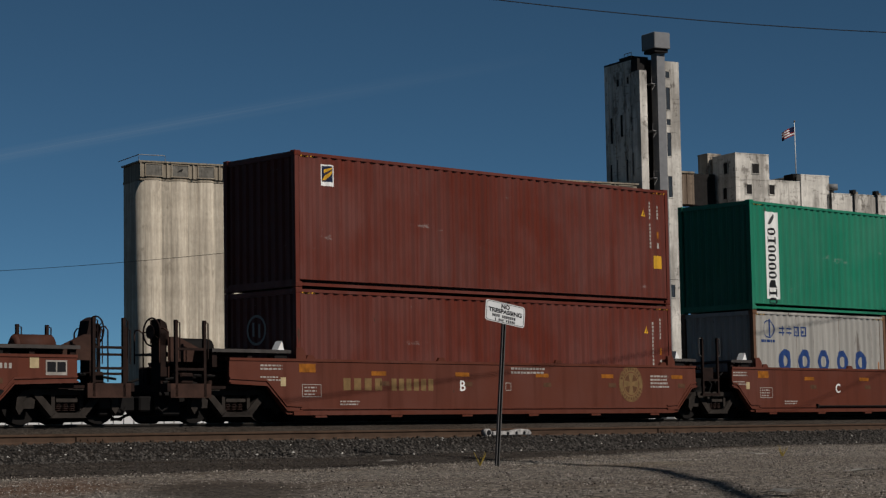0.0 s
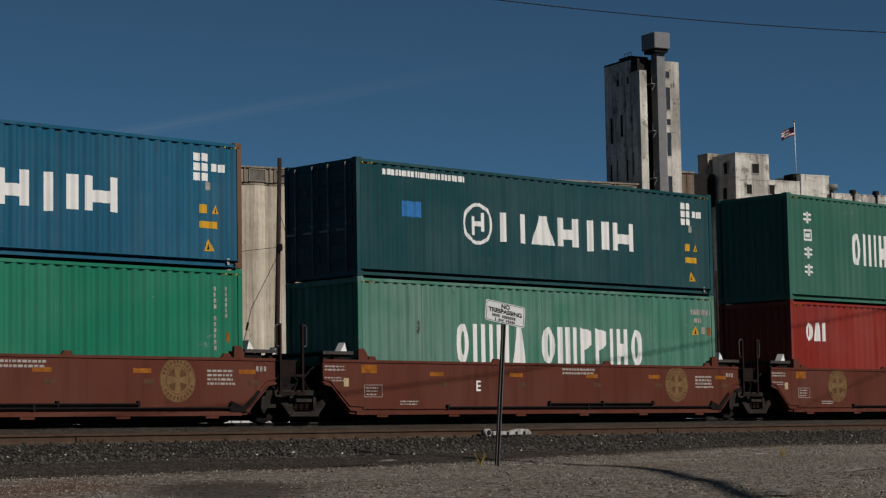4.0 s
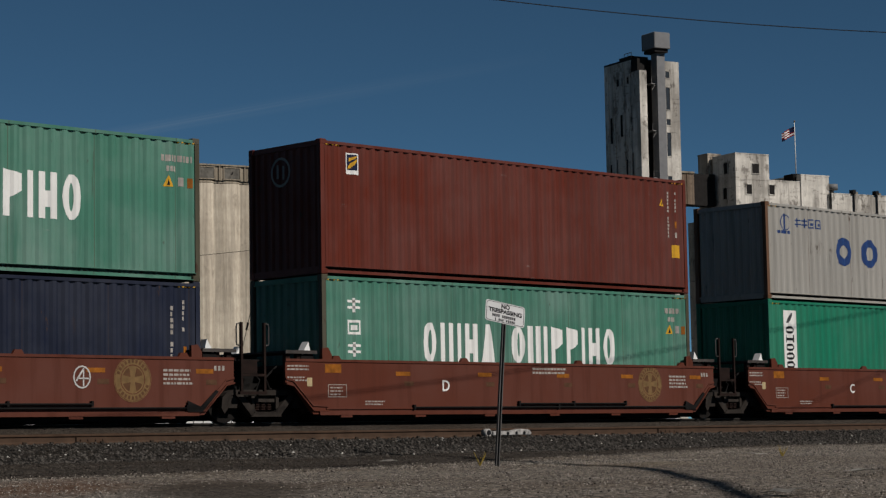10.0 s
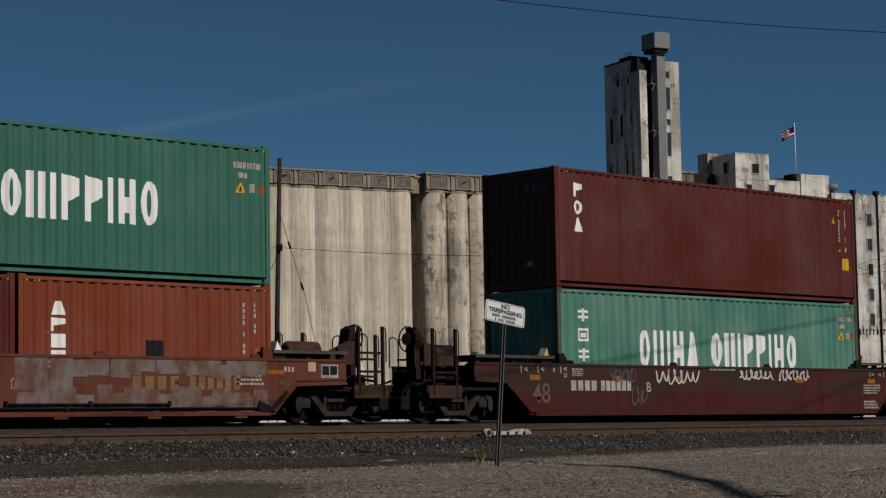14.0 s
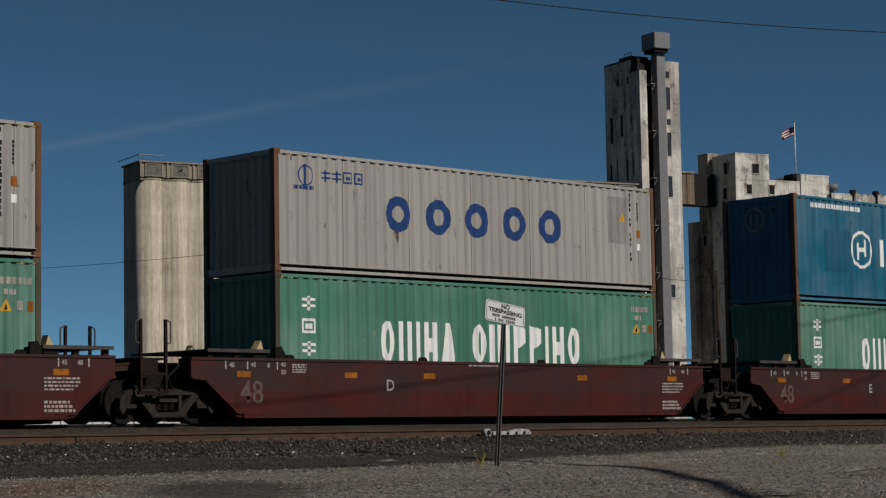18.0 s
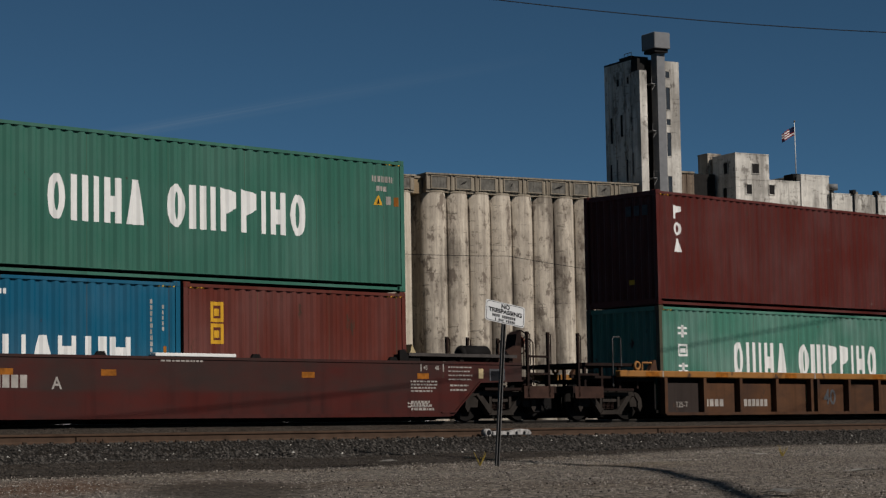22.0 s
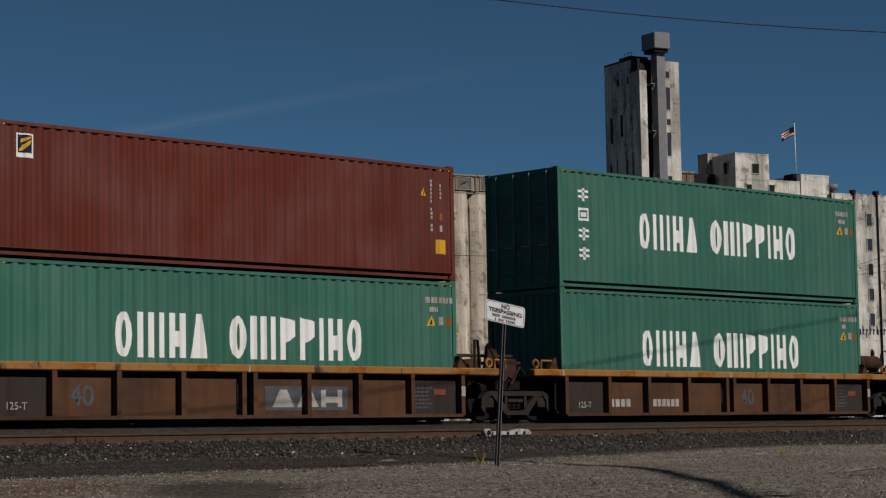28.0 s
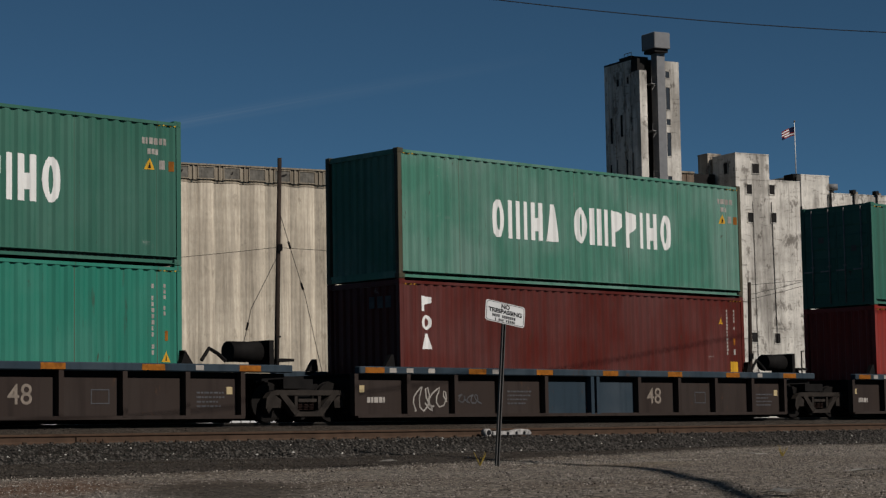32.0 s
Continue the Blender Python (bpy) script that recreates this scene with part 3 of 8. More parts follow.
def row_of(kinds, x0, x1, z, h, t, gap=0.28, narrow=0.34):
    """Letter-sized shapes from x0 to x1; a space in kinds leaves a gap."""
    unit = {" ": 0.95, "|": narrow}
    total = sum(unit.get(k, 1.0) for k in kinds) + gap * (len(kinds) - 1)
    w = (x1 - x0) / total
    out, x = [], x0
    for k in kinds:
        lw = unit.get(k, 1.0) * w
        polys = shape(k, x, z, lw, h, t)
        out += [polys] if k in "ocns" else [[q] for q in polys]
        x += lw + gap * w
    return out


def column_of(kinds, x, w, z_top, h, step, t):
    out = []
    for i, k in enumerate(kinds):
        polys = shape(k, x, z_top - h - i * step, w, h, t)
        out += [polys] if k in "ocns" else [[q] for q in polys]
    return out


def dashes(x, w, z0, z1, n, seed):
    """A run of small illegible characters, upright."""
    r = random.Random(seed)
    out = []
    p = (z1 - z0) / n
    for i in range(n):
        if r.random() < 0.88:
            out.append(quad(x, z0 + i * p, x + w * r.uniform(0.6, 1), z0 + i * p + p * 0.72))
    return out


def lines_of(x, w, z_top, h, n, step, seed):
    """Lines of illegible small print."""
    r = random.Random(seed)
    out = []
    for i in range(n):
        z, e = z_top - i * step, x
        end = x + w * r.uniform(0.7, 1.0)
        while e < end:
            k = r.uniform(0.04, 0.12)
            out.append(quad(e, z - h, min(e + k, end), z))
            e += k + 0.025
    return out


def mark_mesh(polys, length, y, follow):
    bm = bmesh.new()
    for poly in polys:
        vs = [bm.verts.new((px, 0, pz)) for px, pz in poly]
        try:
            bm.faces.new(vs)
        except ValueError:
            pass
    bmesh.ops.remove_doubles(bm, verts=bm.verts, dist=0.0005)
    if follow:
        xs = [v.co.x for v in bm.verts]
        lo, hi = min(xs), max(xs)
        for b in breaks(length):
            if lo < b < hi:
                geom = [f for f in bm.faces if min(v.co.x for v in f.verts) < b < max(v.co.x for v in f.verts)]
                geom += list({e for f in geom for e in f.edges}) + list({v for f in geom for v in f.verts})
                if geom:
                    bmesh.ops.bisect_plane(bm, geom=geom, plane_co=(b, 0, 0), plane_no=(1, 0, 0), dist=1e-5)
        for v in bm.verts:
            v.co.y = wave(v.co.x, length)
    for v in bm.verts:
        v.co.y += y
    bmesh.ops.recalc_face_normals(bm, faces=bm.faces)
    return bm


def mark(ob, name, polys, material, label="", length=12.192, y=-SKIN - 0.004, follow=True, key=None, kind=""):
    """Paint on the near side of a container (follow) or on a flat car side."""
    if not polys:
        return None
    if isinstance(polys[0][0], list):
        for i, group in enumerate(polys):
            if group:
                mark(ob, name, group, material, label, length, y, follow, (key, i) if key else None, kind)
        return None
    if key and (key, material) in CACHE:
        me = CACHE[key, material]
    else:
        bm = mark_mesh(polys, length, y, follow)
        me = bpy.data.meshes.new(name)
        bm.to_mesh(me)
        bm.free()
        me.materials.append(M[material])
        if key:
            CACHE[key, material] = me
    o = new(name, me)
    o.parent = ob
    return tagged(o, label, kind=kind)


def end_mark(ob, name, polys, material, label="", x=0.033):
    """Paint on the leading end of a container; polys in y and z."""
    bm = bmesh.new()
    for poly in polys:
        bm.faces.new([bm.verts.new((x, py, pz)) for py, pz in poly])
    me = mesh(bm, name, material)
    o = new(name, me)
    o.parent = ob
    return tagged(o, label)


def caution(ob, x, z, w, length):
    """A yellow warning triangle with its dark sign."""
    mark(ob, "warning_triangle", [[(x, z), (x + w, z), (x + w / 2, z + w * 0.95)]], "amber", length=length)
    mark(ob, "warning_sign", [[(x + w * 0.36, z + w * 0.12), (x + w * 0.60, z + w * 0.12), (x + w * 0.50, z + w * 0.62)]], "ink", y=-SKIN - 0.007, length=length)


def tail_marks(ob, length, height, style, seed):
    """The small numbers and warning stickers by a container's trailing end."""
    x = length
    if style == "wide":      # two lines of small white print, triangle and squares
        mark(ob, "number_print", lines_of(x - 0.95, 0.85, height - 0.38, 0.13, 1, 0.2, seed) + lines_of(x - 0.8, 0.3, height - 0.6, 0.11, 1, 0.2, seed + 1), "dull_white", length=length, kind="stuff")
        caution(ob, x - 0.88, height - 1.02, 0.24, length)
        mark(ob, "sticker", [quad(x - 0.52, height - 1.0, x - 0.40, height - 0.82)], "dull_white", length=length)
        mark(ob, "sticker", [quad(x - 0.28, height - 1.02, x - 0.17, height - 0.82)], "orange", length=length)
    elif style == "tall":    # columns of print, stickers below
        mark(ob, "number_print", dashes(x - 0.74, 0.07, height - 1.5, height - 0.32, 13, seed), "dull_white", length=length, kind="stuff")
        mark(ob, "number_print", dashes(x - 0.45, 0.06, height - 0.85, height - 0.32, 6, seed + 1), "dull_white", length=length, kind="stuff")
        caution(ob, x - 1.04, height - 0.72, 0.20, length)
        mark(ob, "sticker", [quad(x - 0.46, height - 1.25, x - 0.36, height - 1.08)], "orange", length=length)
        mark(ob, "sticker", [quad(x - 0.46, height - 1.5, x - 0.36, height - 1.36)], "dull_white", length=length)
        mark(ob, "warning_label", [quad(x - 0.56, height - 2.0, x - 0.26, height - 1.68)], "amber", length=length)
    elif style == "low":     # one column, triangle near the bottom
        mark(ob, "number_print", dashes(x - 0.74, 0.07, height - 1.9, height - 0.35, 13, seed), "dull_white", length=length, kind="stuff")
        mark(ob, "number_print", dashes(x - 0.45, 0.06, height - 1.0, height - 0.35, 6, seed + 1), "dull_white", length=length, kind="stuff")
        mark(ob, "sticker", [quad(x - 0.42, height - 1.5, x - 0.32, height - 1.3)], "orange", length=length)
        caution(ob, x - 0.50, height - 1.92, 0.24, length)
    elif style == "grey":    # dark columns of print
        mark(ob, "number_print", dashes(x - 0.90, 0.07, height - 1.85, height - 0.14, 14, seed), "ink", length=length, kind="stuff")
        mark(ob, "number_print", dashes(x - 0.62, 0.06, height - 0.85, height - 0.38, 6, seed + 1), "ink", length=length, kind="stuff")
        caution(ob, x - 1.31, height - 0.90, 0.26, length)
        mark(ob, "sticker", [quad(x - 0.66, height - 1.27, x - 0.52, height - 1.08)], "orange", length=length)
        mark(ob, "sticker", [quad(x - 0.66, height - 1.58, x - 0.52, height - 1.42)], "white", length=length)
    mark(ob, "lifting_stripes", [[(x - 0.55 + 0.09 * k, height - 0.125), (x - 0.51 + 0.09 * k, height - 0.125), (x - 0.49 + 0.09 * k, height - 0.10), (x - 0.53 + 0.09 * k, height - 0.10)] for k in range(5)]
         + [[(0.15 + 0.09 * k, height - 0.125), (0.19 + 0.09 * k, height - 0.125), (0.21 + 0.09 * k, height - 0.10), (0.17 + 0.09 * k, height - 0.10)] for k in range(5)], "amber", length=length, key=("stripes", length, height), y=-1.2195, kind="stuff")


def ship_rows(ob, height, column=0):
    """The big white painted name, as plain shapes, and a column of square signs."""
    z0 = height / 2 - (0.385 if height > 2.7 else 0.455)
    mark(ob, "painted_shape", row_of("cH|nA", 2.95, 5.20, z0, 0.89, 0.165, 0.24), "white", "tall white painted shape", key=("shipA", z0))
    mark(ob, "painted_shape", row_of("sH|pp|no", 5.77, 9.36, z0, 0.89, 0.165, 0.24), "white", "tall white painted shape", key=("shipB", z0))
    if column:
        mark(ob, "painted_shape", column_of("#%##%%"[:column], 0.72, 0.40, height - (0.48 if column < 5 else 0.30), 0.31, 0.475 if column < 5 else 0.40, 0.055), "white", "square white sign", key=("shipcol", column, height))


def logo_square(ob, height):
    mark(ob, "logo_panel", [quad(0.73, height - 0.71, 1.12, height - 0.25)], "white", "white-edged square logo", key=("lgA", height))
    mark(ob, "logo_field", [quad(0.76, height - 0.62, 1.09, height - 0.28)], "decal_navy", y=-SKIN - 0.007, key=("lgB", height))
    mark(ob, "logo_wave", [[[(0.78, height - 0.60), (0.88, height - 0.58), (1.06, height - 0.42), (1.06, height - 0.36), (0.87, height - 0.48)]], [[(0.84, height - 0.44), (1.06, height - 0.33), (1.06, height - 0.30), (0.84, height - 0.36)]]], "amber", y=-SKIN - 0.010, key=("lgC", height))


def upright_word(ob, kinds, x, w, z_top, h, step, t, material="white", board=None, length=12.192):
    if board:
        mark(ob, "white_board", [quad(*board)], "white", "white painted board", length=length)
    mark(ob, "painted_shape", column_of(kinds, x, w, z_top, h, step, t), material, "painted shape", y=-SKIN - 0.008, length=length)


def board_column(ob, height):
    """White board with a column of black shapes, top to bottom of the side."""
    top = height - 0.28
    upright_word(ob, "onococAnc"[:9], 0.74, 0.40, top - 0.42, 0.20, 0.232, 0.065, "ink", (0.66, 0.30, 1.22, top))
    mark(ob, "board_emblem", [[(0.80, top - 0.33), (0.9, top - 0.33), (1.08, top - 0.08), (0.98, top - 0.06)]], "decal_gray", y=-SKIN - 0.008)


def round_logo(ob, cx, cz, r, material="white"):
    mark(ob, "round_logo", hoop(cx, cz, r, r, r * 0.17, 22) + [quad(cx - r * 0.45, cz - r * 0.55, cx - r * 0.2, cz + r * 0.35), quad(cx + r * 0.2, cz - r * 0.35, cx + r * 0.45, cz + r * 0.55), quad(cx - r * 0.2, cz - r * 0.12, cx + r * 0.2, cz + r * 0.12)], material, "round white logo")


def round_end_logo(ob, cz, r=0.33, cy=0.15):
    end_mark(ob, "round_logo", hoop(cy, cz, r, r, r * 0.17, 18) + [quad(cy - r * 0.4, cz - r * 0.5, cy - r * 0.2, cz + r * 0.4), quad(cy + r * 0.2, cz - r * 0.4, cy + r * 0.4, cz + r * 0.5)], "patch_pale", "faded round logo")


def slab_row(ob, x0, x1, z, h, length=12.192):
    k = (x1 - x0) / 4.68
    for kind, a, b in (("H", 0.0, 0.83), ("A", 1.03, 1.81), ("n", 1.95, 2.65), ("j", 2.81, 3.26), ("|", 3.48, 3.76), ("n", 3.91, 4.68)):
        mark(ob, "painted_shape", shape(kind, x0 + a * k, z, (b - a) * k, h, 0.19 * k), "white", "heavy white painted shape", length=length)


# ---- railcars ----
CAR_Y = 1.37                 # half the width over the car sides
TRAIN = []                   # things that roll with the train: object, place along the train, height
WHEELS = []                  # wheelsets: object, place along the train, place in the bogie


def sideframe(bm):
    """Cast bogie side: top chord, hooked ends over the axle boxes, sloping members down to the spring seat."""
    prism(bm, [(-0.92, 1.24), (0.92, 1.24), (0.86, 1.35), (-0.86, 1.35)], -0.07, 0.07)
    for e in (-1, 1):
        prism(bm, [(e * 0.86, 1.35), (e * 1.02, 1.30), (e * 1.13, 1.18), (e * 1.16, 0.98), (e * 1.08, 0.86), (e * 1.00, 0.96), (e * 1.00, 1.12), (e * 0.90, 1.24)], -0.08, 0.08)
        prism(bm, [(e * 0.80, 1.26), (e * 0.62, 1.26), (e * 0.16, 0.82), (e * 0.38, 0.82)], -0.08, 0.08)
        prism(bm, [(e * 0.36, 1.25), (e * 0.28, 1.25), (e * 0.28, 0.96), (e * 0.36, 0.92)], -0.05, 0.05)
        prism(bm, [(e * 0.88, 1.25), (e * 0.72, 1.14), (e * 0.74, 0.98), (e * 0.98, 0.98), (e * 0.98, 1.1)], -0.05, 0.05)
    prism(bm, [(-0.40, 0.80), (0.40, 0.80), (0.30, 0.90), (-0.30, 0.90)], -0.10, 0.10)


def spring(bm):
    """A coil spring, ridged."""
    prof = [(0.05 if k % 2 else 0.072, 0.94 + k * 0.017) for k in range(11)]
    rings = [[bm.verts.new((r * math.cos(q * math.tau / 8), r * math.sin(q * math.tau / 8), z)) for q in range(8)] for r, z in prof]
    for a, b in zip(rings, rings[1:]):
        for q in range(8):
            bm.faces.new((a[q], a[(q + 1) % 8], b[(q + 1) % 8], b[q]))


def wheelset(bm):
    for y in (-0.745, 0.745):
        s = math.copysign(1, y)
        rod(bm, (0, y - s * 0.02, 0), (0, y + s * 0.10, 0), 0.42, 24)
        rod(bm, (0, y - s * 0.035, 0), (0, y - s * 0.02, 0), 0.45, 24)
        rod(bm, (0, y + s * 0.10, 0), (0, y + s * 0.115, 0), 0.14, 12)
        for k in range(6):
            a = k * math.tau / 6
            rod(bm, (0.24 * math.cos(a), y + s * 0.10, 0.24 * math.sin(a)), (0.24 * math.cos(a), y + s * 0.112, 0.24 * math.sin(a)), 0.035, 6)
    rod(bm, (0, -1.02, 0), (0, 1.02, 0), 0.075, 10)
    for y in (-1.04, 1.04):
        rod(bm, (0, y - 0.05, 0), (0, y + 0.05, 0), 0.115, 10)


def bogie(car, x, s0):
    b = part("bogie", cached("bolster", lambda k: (box(k, -0.2, 0.2, -1.0, 1.0, 1.02, 1.22), box(k, -0.3, 0.3, -0.35, 0.35, 1.2, 1.42)), "bogie", "truck"), "truck", car)
    x += 0.36            # the bogies stand further in than the car sides
    b.location.x = x
    for y in (-1.0, 1.0):
        f = part("sideframe", cached("sideframe", sideframe, "sideframe", "truck"), "truck", b, "cast steel bogie sideframe")
        f.location.y = y * 1.05
        for dx in (-0.16, 0.0, 0.16):
            f = part("spring", cached("spring", spring, "spring", "gear"), "gear", b)
            f.location = (dx, y, 0)
        f = part("spring_seat", cached("spring_seat", lambda k: box(k, -0.25, 0.25, -0.09, 0.09, 1.10, 1.17), "spring_seat", "truck"), "truck", b)
        f.location.y = y
    # solid black boxes added to fill in the darkness between the wheels
    g = part("brake_rigging", cached("dark_fill", lambda k: (box(k, -1.3, 1.3, -0.55, 0.55, 0.74, 1.12), box(k, -0.7, 0.7, -0.6, 0.6, 1.12, 1.5)), "brake_rigging", "black"), "black", b)
    for dx in (-0.88, 0.88):
        w = part("wheelset", cached("wheelset", wheelset, "wheelset", "wheel"), "wheel", b, "pair of steel wheels on an axle")
        w.location = (dx, 0, RAIL_Z + 0.42)
        WHEELS.append((w, s0 + x, dx))
    return b


def wheel_ring(bm):
    ring(bm, (0, 0, 0), (1, 0, 0), 0.28, 0.018)
    for k in range(5):
        a = k * math.tau / 5
        rod(bm, (0, 0, 0), (0.02, 0.28 * math.cos(a), 0.28 * math.sin(a)), 0.012, 5)
    rod(bm, (-0.03, 0, 0), (0.03, 0, 0), 0.05, 8)


def end_gear(car, d, x_end, colour, gear="black", wheel_mat="rust", off=0.0, reach=3.85, hub=None, low=False):
    """Platform, hand brake, air tank, stanchions and coupler at a car's outer end. d: -1 ahead, 1 behind; x_end: the container's end;
    off: how far the whole gear stands out; reach: the coupler's face, from the container's end."""
    X = lambda u: x_end + d * (u + off)
    lo = lambda a, b: (min(X(a), X(b)), max(X(a), X(b)))
    c = reach - off
    bm = bmesh.new()
    box(bm, *lo(0.9 - off, 3.0), -0.32, 0.32, 1.02, 1.36)
    part("draft_sill", bm, "black", car)
    bm = bmesh.new()
    for k in range(7):
        y = -1.28 + k * 0.42
        box(bm, *lo(1.0, 3.25), y, y + 0.05, 1.36, 1.42)
    box(bm, *lo(3.2, 3.28), -1.36, 1.36, 1.30, 1.46)
    part("end_platform", bm, "gear", car)
    for y in (-1.33, 1.33):
        bm = bmesh.new()
        prism(bm, [(X(2.2), 1.18), (X(3.2), 1.18), (X(3.2), 1.46), (X(2.2), 1.46)], y - 0.03, y + 0.03)
        part("step_panel", bm, "gusset" if colour != "black" else "gear", car)
        for u in (2.35, 3.05):
            if low and u < 3:
                continue
            bm = bmesh.new()
            box(bm, X(u) - 0.032, X(u) + 0.032, y - 0.03, y + 0.03, 1.2, 2.72)
            tube(bm, [(X(u) + 0.1, y, 1.95), (X(u) + 0.1, y, 2.66), (X(u), y, 2.70)], 0.014)
            part("stanchion", bm, "gear", car, "upright steel stanchion with a grab iron")
        bm = bmesh.new()
        for z in (1.72,) if low else (1.72, 2.12):
            box(bm, *lo(2.35, 3.05), y - 0.025, y + 0.025, z, z + 0.05)
        part("handrail", bm, "gear", car)
    if low:
        bm = bmesh.new()
        box(bm, *lo(0.75 - off, 2.75), -1.28, 1.28, 1.96, 2.03)
        part("crossover_deck", bm, "gear", car, "dark steel deck over the car end")
        for u in (0.8, 1.45, 2.1, 2.7):
            for y in (-1.2, 1.2):
                bm = bmesh.new()
                box(bm, X(u) - 0.035, X(u) + 0.035, y - 0.035, y + 0.035, 1.42, 1.96)
                part("deck_leg", bm, "gear", car)
        bm = bmesh.new()
        box(bm, *lo(0.8, 3.2), -1.24, -1.19, 1.66, 1.72)
        part("deck_rail", bm, "gear", car)
        bm = bmesh.new()
        u = 1.75
        tube(bm, [(X(u), -1.28, 1.46), (X(u), -1.28, 2.60), (X(u - 0.03), -1.28, 2.66), (X(u - 0.27), -1.28, 2.66), (X(u - 0.30), -1.28, 2.60), (X(u - 0.30), -1.28, 1.96)], 0.018)
        part("grab_iron", bm, "post_steel", car, "tall grey grab iron loop")
        bm = bmesh.new()
        box(bm, *lo(2.9, c - 0.4), -0.11, 0.11, 1.04, 1.28)
        prism(bm, [(X(c - 0.45), 0.98), (X(c), 0.98), (X(c), 1.36), (X(c - 0.45), 1.36)], -0.18, 0.18)
        part("coupler", bm, "black", car, "knuckle coupler")
        bm = bmesh.new()
        tube(bm, [(X(c - 0.62), -0.3, 1.22), (X(c - 0.52), -0.3, 1.02), (X(c - 0.40), -0.3, 0.88), (X(c - 0.20), -0.28, 0.79), (X(c), -0.26, 0.77)], 0.03)
        part("air_hose", bm, "black", car)
        bm = bmesh.new()
        box(bm, *lo(0.5, 2.9), -0.75, 0.75, 0.95, 1.40)
        part("brake_beam", bm, "black", car)
        return
    # hand brake on its stand
    bm = bmesh.new()
    prism(bm, [(X(1.7), 1.92), (X(2.75), 1.92), (X(2.75), 2.42), (X(2.55), 2.42), (X(1.7), 2.06)], -0.75, -0.68)
    part("gusset", bm, "gusset", car, "brown sloping gusset plate")
    bm = bmesh.new()
    box(bm, *lo(2.75, 2.9), -0.62, -0.3, 1.42, 2.5)
    prism(bm, [(X(2.65), 2.25), (X(2.9), 2.25), (X(2.9), 2.78), (X(2.75), 2.7)], -0.62, -0.3)
    part("brake_stand", bm, "gear", car)
    bm = bmesh.new()
    wheel_ring(bm)
    w = part("brake_wheel", bm, wheel_mat, car, "spoked hand brake wheel")
    w.location = (X(3.0), -0.46, 2.52)
    if wheel_mat == "rust_red":
        w.matrix_basis = Matrix.Translation((X(2.95), -0.80, 2.52)) @ Matrix.Rotation(radians(238), 4, "Z")
    bm = bmesh.new()
    box(bm, *lo(2.7, 3.3), -1.0, -0.2, 0.84, 1.30)
    box(bm, *lo(3.3, 3.62), -0.9, -0.5, 0.92, 1.22)
    bevelled(bm, 0.03)
    part("brake_cylinder", bm, "black", car)
    bm = bmesh.new()
    tube(bm, [(X(3.0), -1.1, 1.2), (X(3.12), -1.1, 0.98), (X(3.22), -1.08, 0.92), (X(3.30), -1.05, 1.0)], 0.026)
    part("air_hose", bm, "black", car)
    bm = bmesh.new()
    rod(bm, (-0.045 if d < 0 else 0.02, 0, 0), (-0.02 if d < 0 else 0.045, 0, 0), 0.14, 16)
    part("hub", bm, hub or ("rose" if wheel_mat == "rust_red" else "gusset"), w, "round gear cover of the hand brake")
    for y in (-0.95, -0.1):
        bm = bmesh.new()
        tube(bm, [(X(2.95), y, 1.5), (X(2.95), y, 2.5), (X(2.97), y + 0.12, 2.58), (X(2.97), y + 0.24, 2.58), (X(2.95), y + 0.3, 2.5), (X(2.95), y + 0.3, 1.9)], 0.016)
        part("grab_iron", bm, "gusset", car)
    # air tank
    bm = bmesh.new()
    rod(bm, (X(1.35), -0.15, 2.22), (X(2.15), -0.15, 2.22), 0.21, 16)
    rod(bm, (X(1.28), -0.15, 2.22), (X(1.35), -0.15, 2.22), 0.12, 16, 0.21)
    rod(bm, (X(2.15), -0.15, 2.22), (X(2.22), -0.15, 2.22), 0.21, 16, 0.12)
    part("air_tank", bm, gear, car, "horizontal steel air tank")
    bm = bmesh.new()
    for u in (1.45, 2.05):
        box(bm, X(u) - 0.04, X(u) + 0.04, -0.3, 0.0, 1.42, 2.05)
    box(bm, *lo(1.0, 2.3), -0.4, 0.1, 1.9, 1.96)
    part("tank_saddle", bm, "gear", car)
    # coupler and hoses
    bm = bmesh.new()
    box(bm, *lo(2.9, c - 0.4), -0.11, 0.11, 1.04, 1.28)
    prism(bm, [(X(c - 0.45), 0.98), (X(c), 0.98), (X(c), 1.36), (X(c - 0.45), 1.36)], -0.18, 0.0)
    prism(bm, [(X(c - 0.45), 1.01), (X(c - 0.17), 1.01), (X(c - 0.17), 1.33), (X(c - 0.45), 1.33)], 0.0, 0.2)
    part("coupler", bm, "black", car, "knuckle coupler")
    bm = bmesh.new()
    tube(bm, [(X(c - 0.62), -0.3, 1.22), (X(c - 0.52), -0.3, 1.02), (X(c - 0.40), -0.3, 0.88), (X(c - 0.20), -0.28, 0.79), (X(c), -0.26, 0.77)], 0.03)
    part("air_hose", bm, "black", car)
    bm = bmesh.new()
    box(bm, *lo(1.05, 1.5), 0.3, 0.8, 1.42, 1.95)
    tube(bm, [(X(1.0), -0.9, 1.9), (X(1.5), -0.7, 1.75), (X(2.2), -0.8, 1.6), (X(2.9), -0.7, 1.5)], 0.03)
    tube(bm, [(X(1.0), 0.9, 1.7), (X(1.7), 0.6, 2.0), (X(2.4), 0.8, 1.6)], 0.025)
    box(bm, *lo(1.7, 2.0), 0.5, 1.0, 1.42, 1.75)
    part("brake_valve", bm, "black", car)
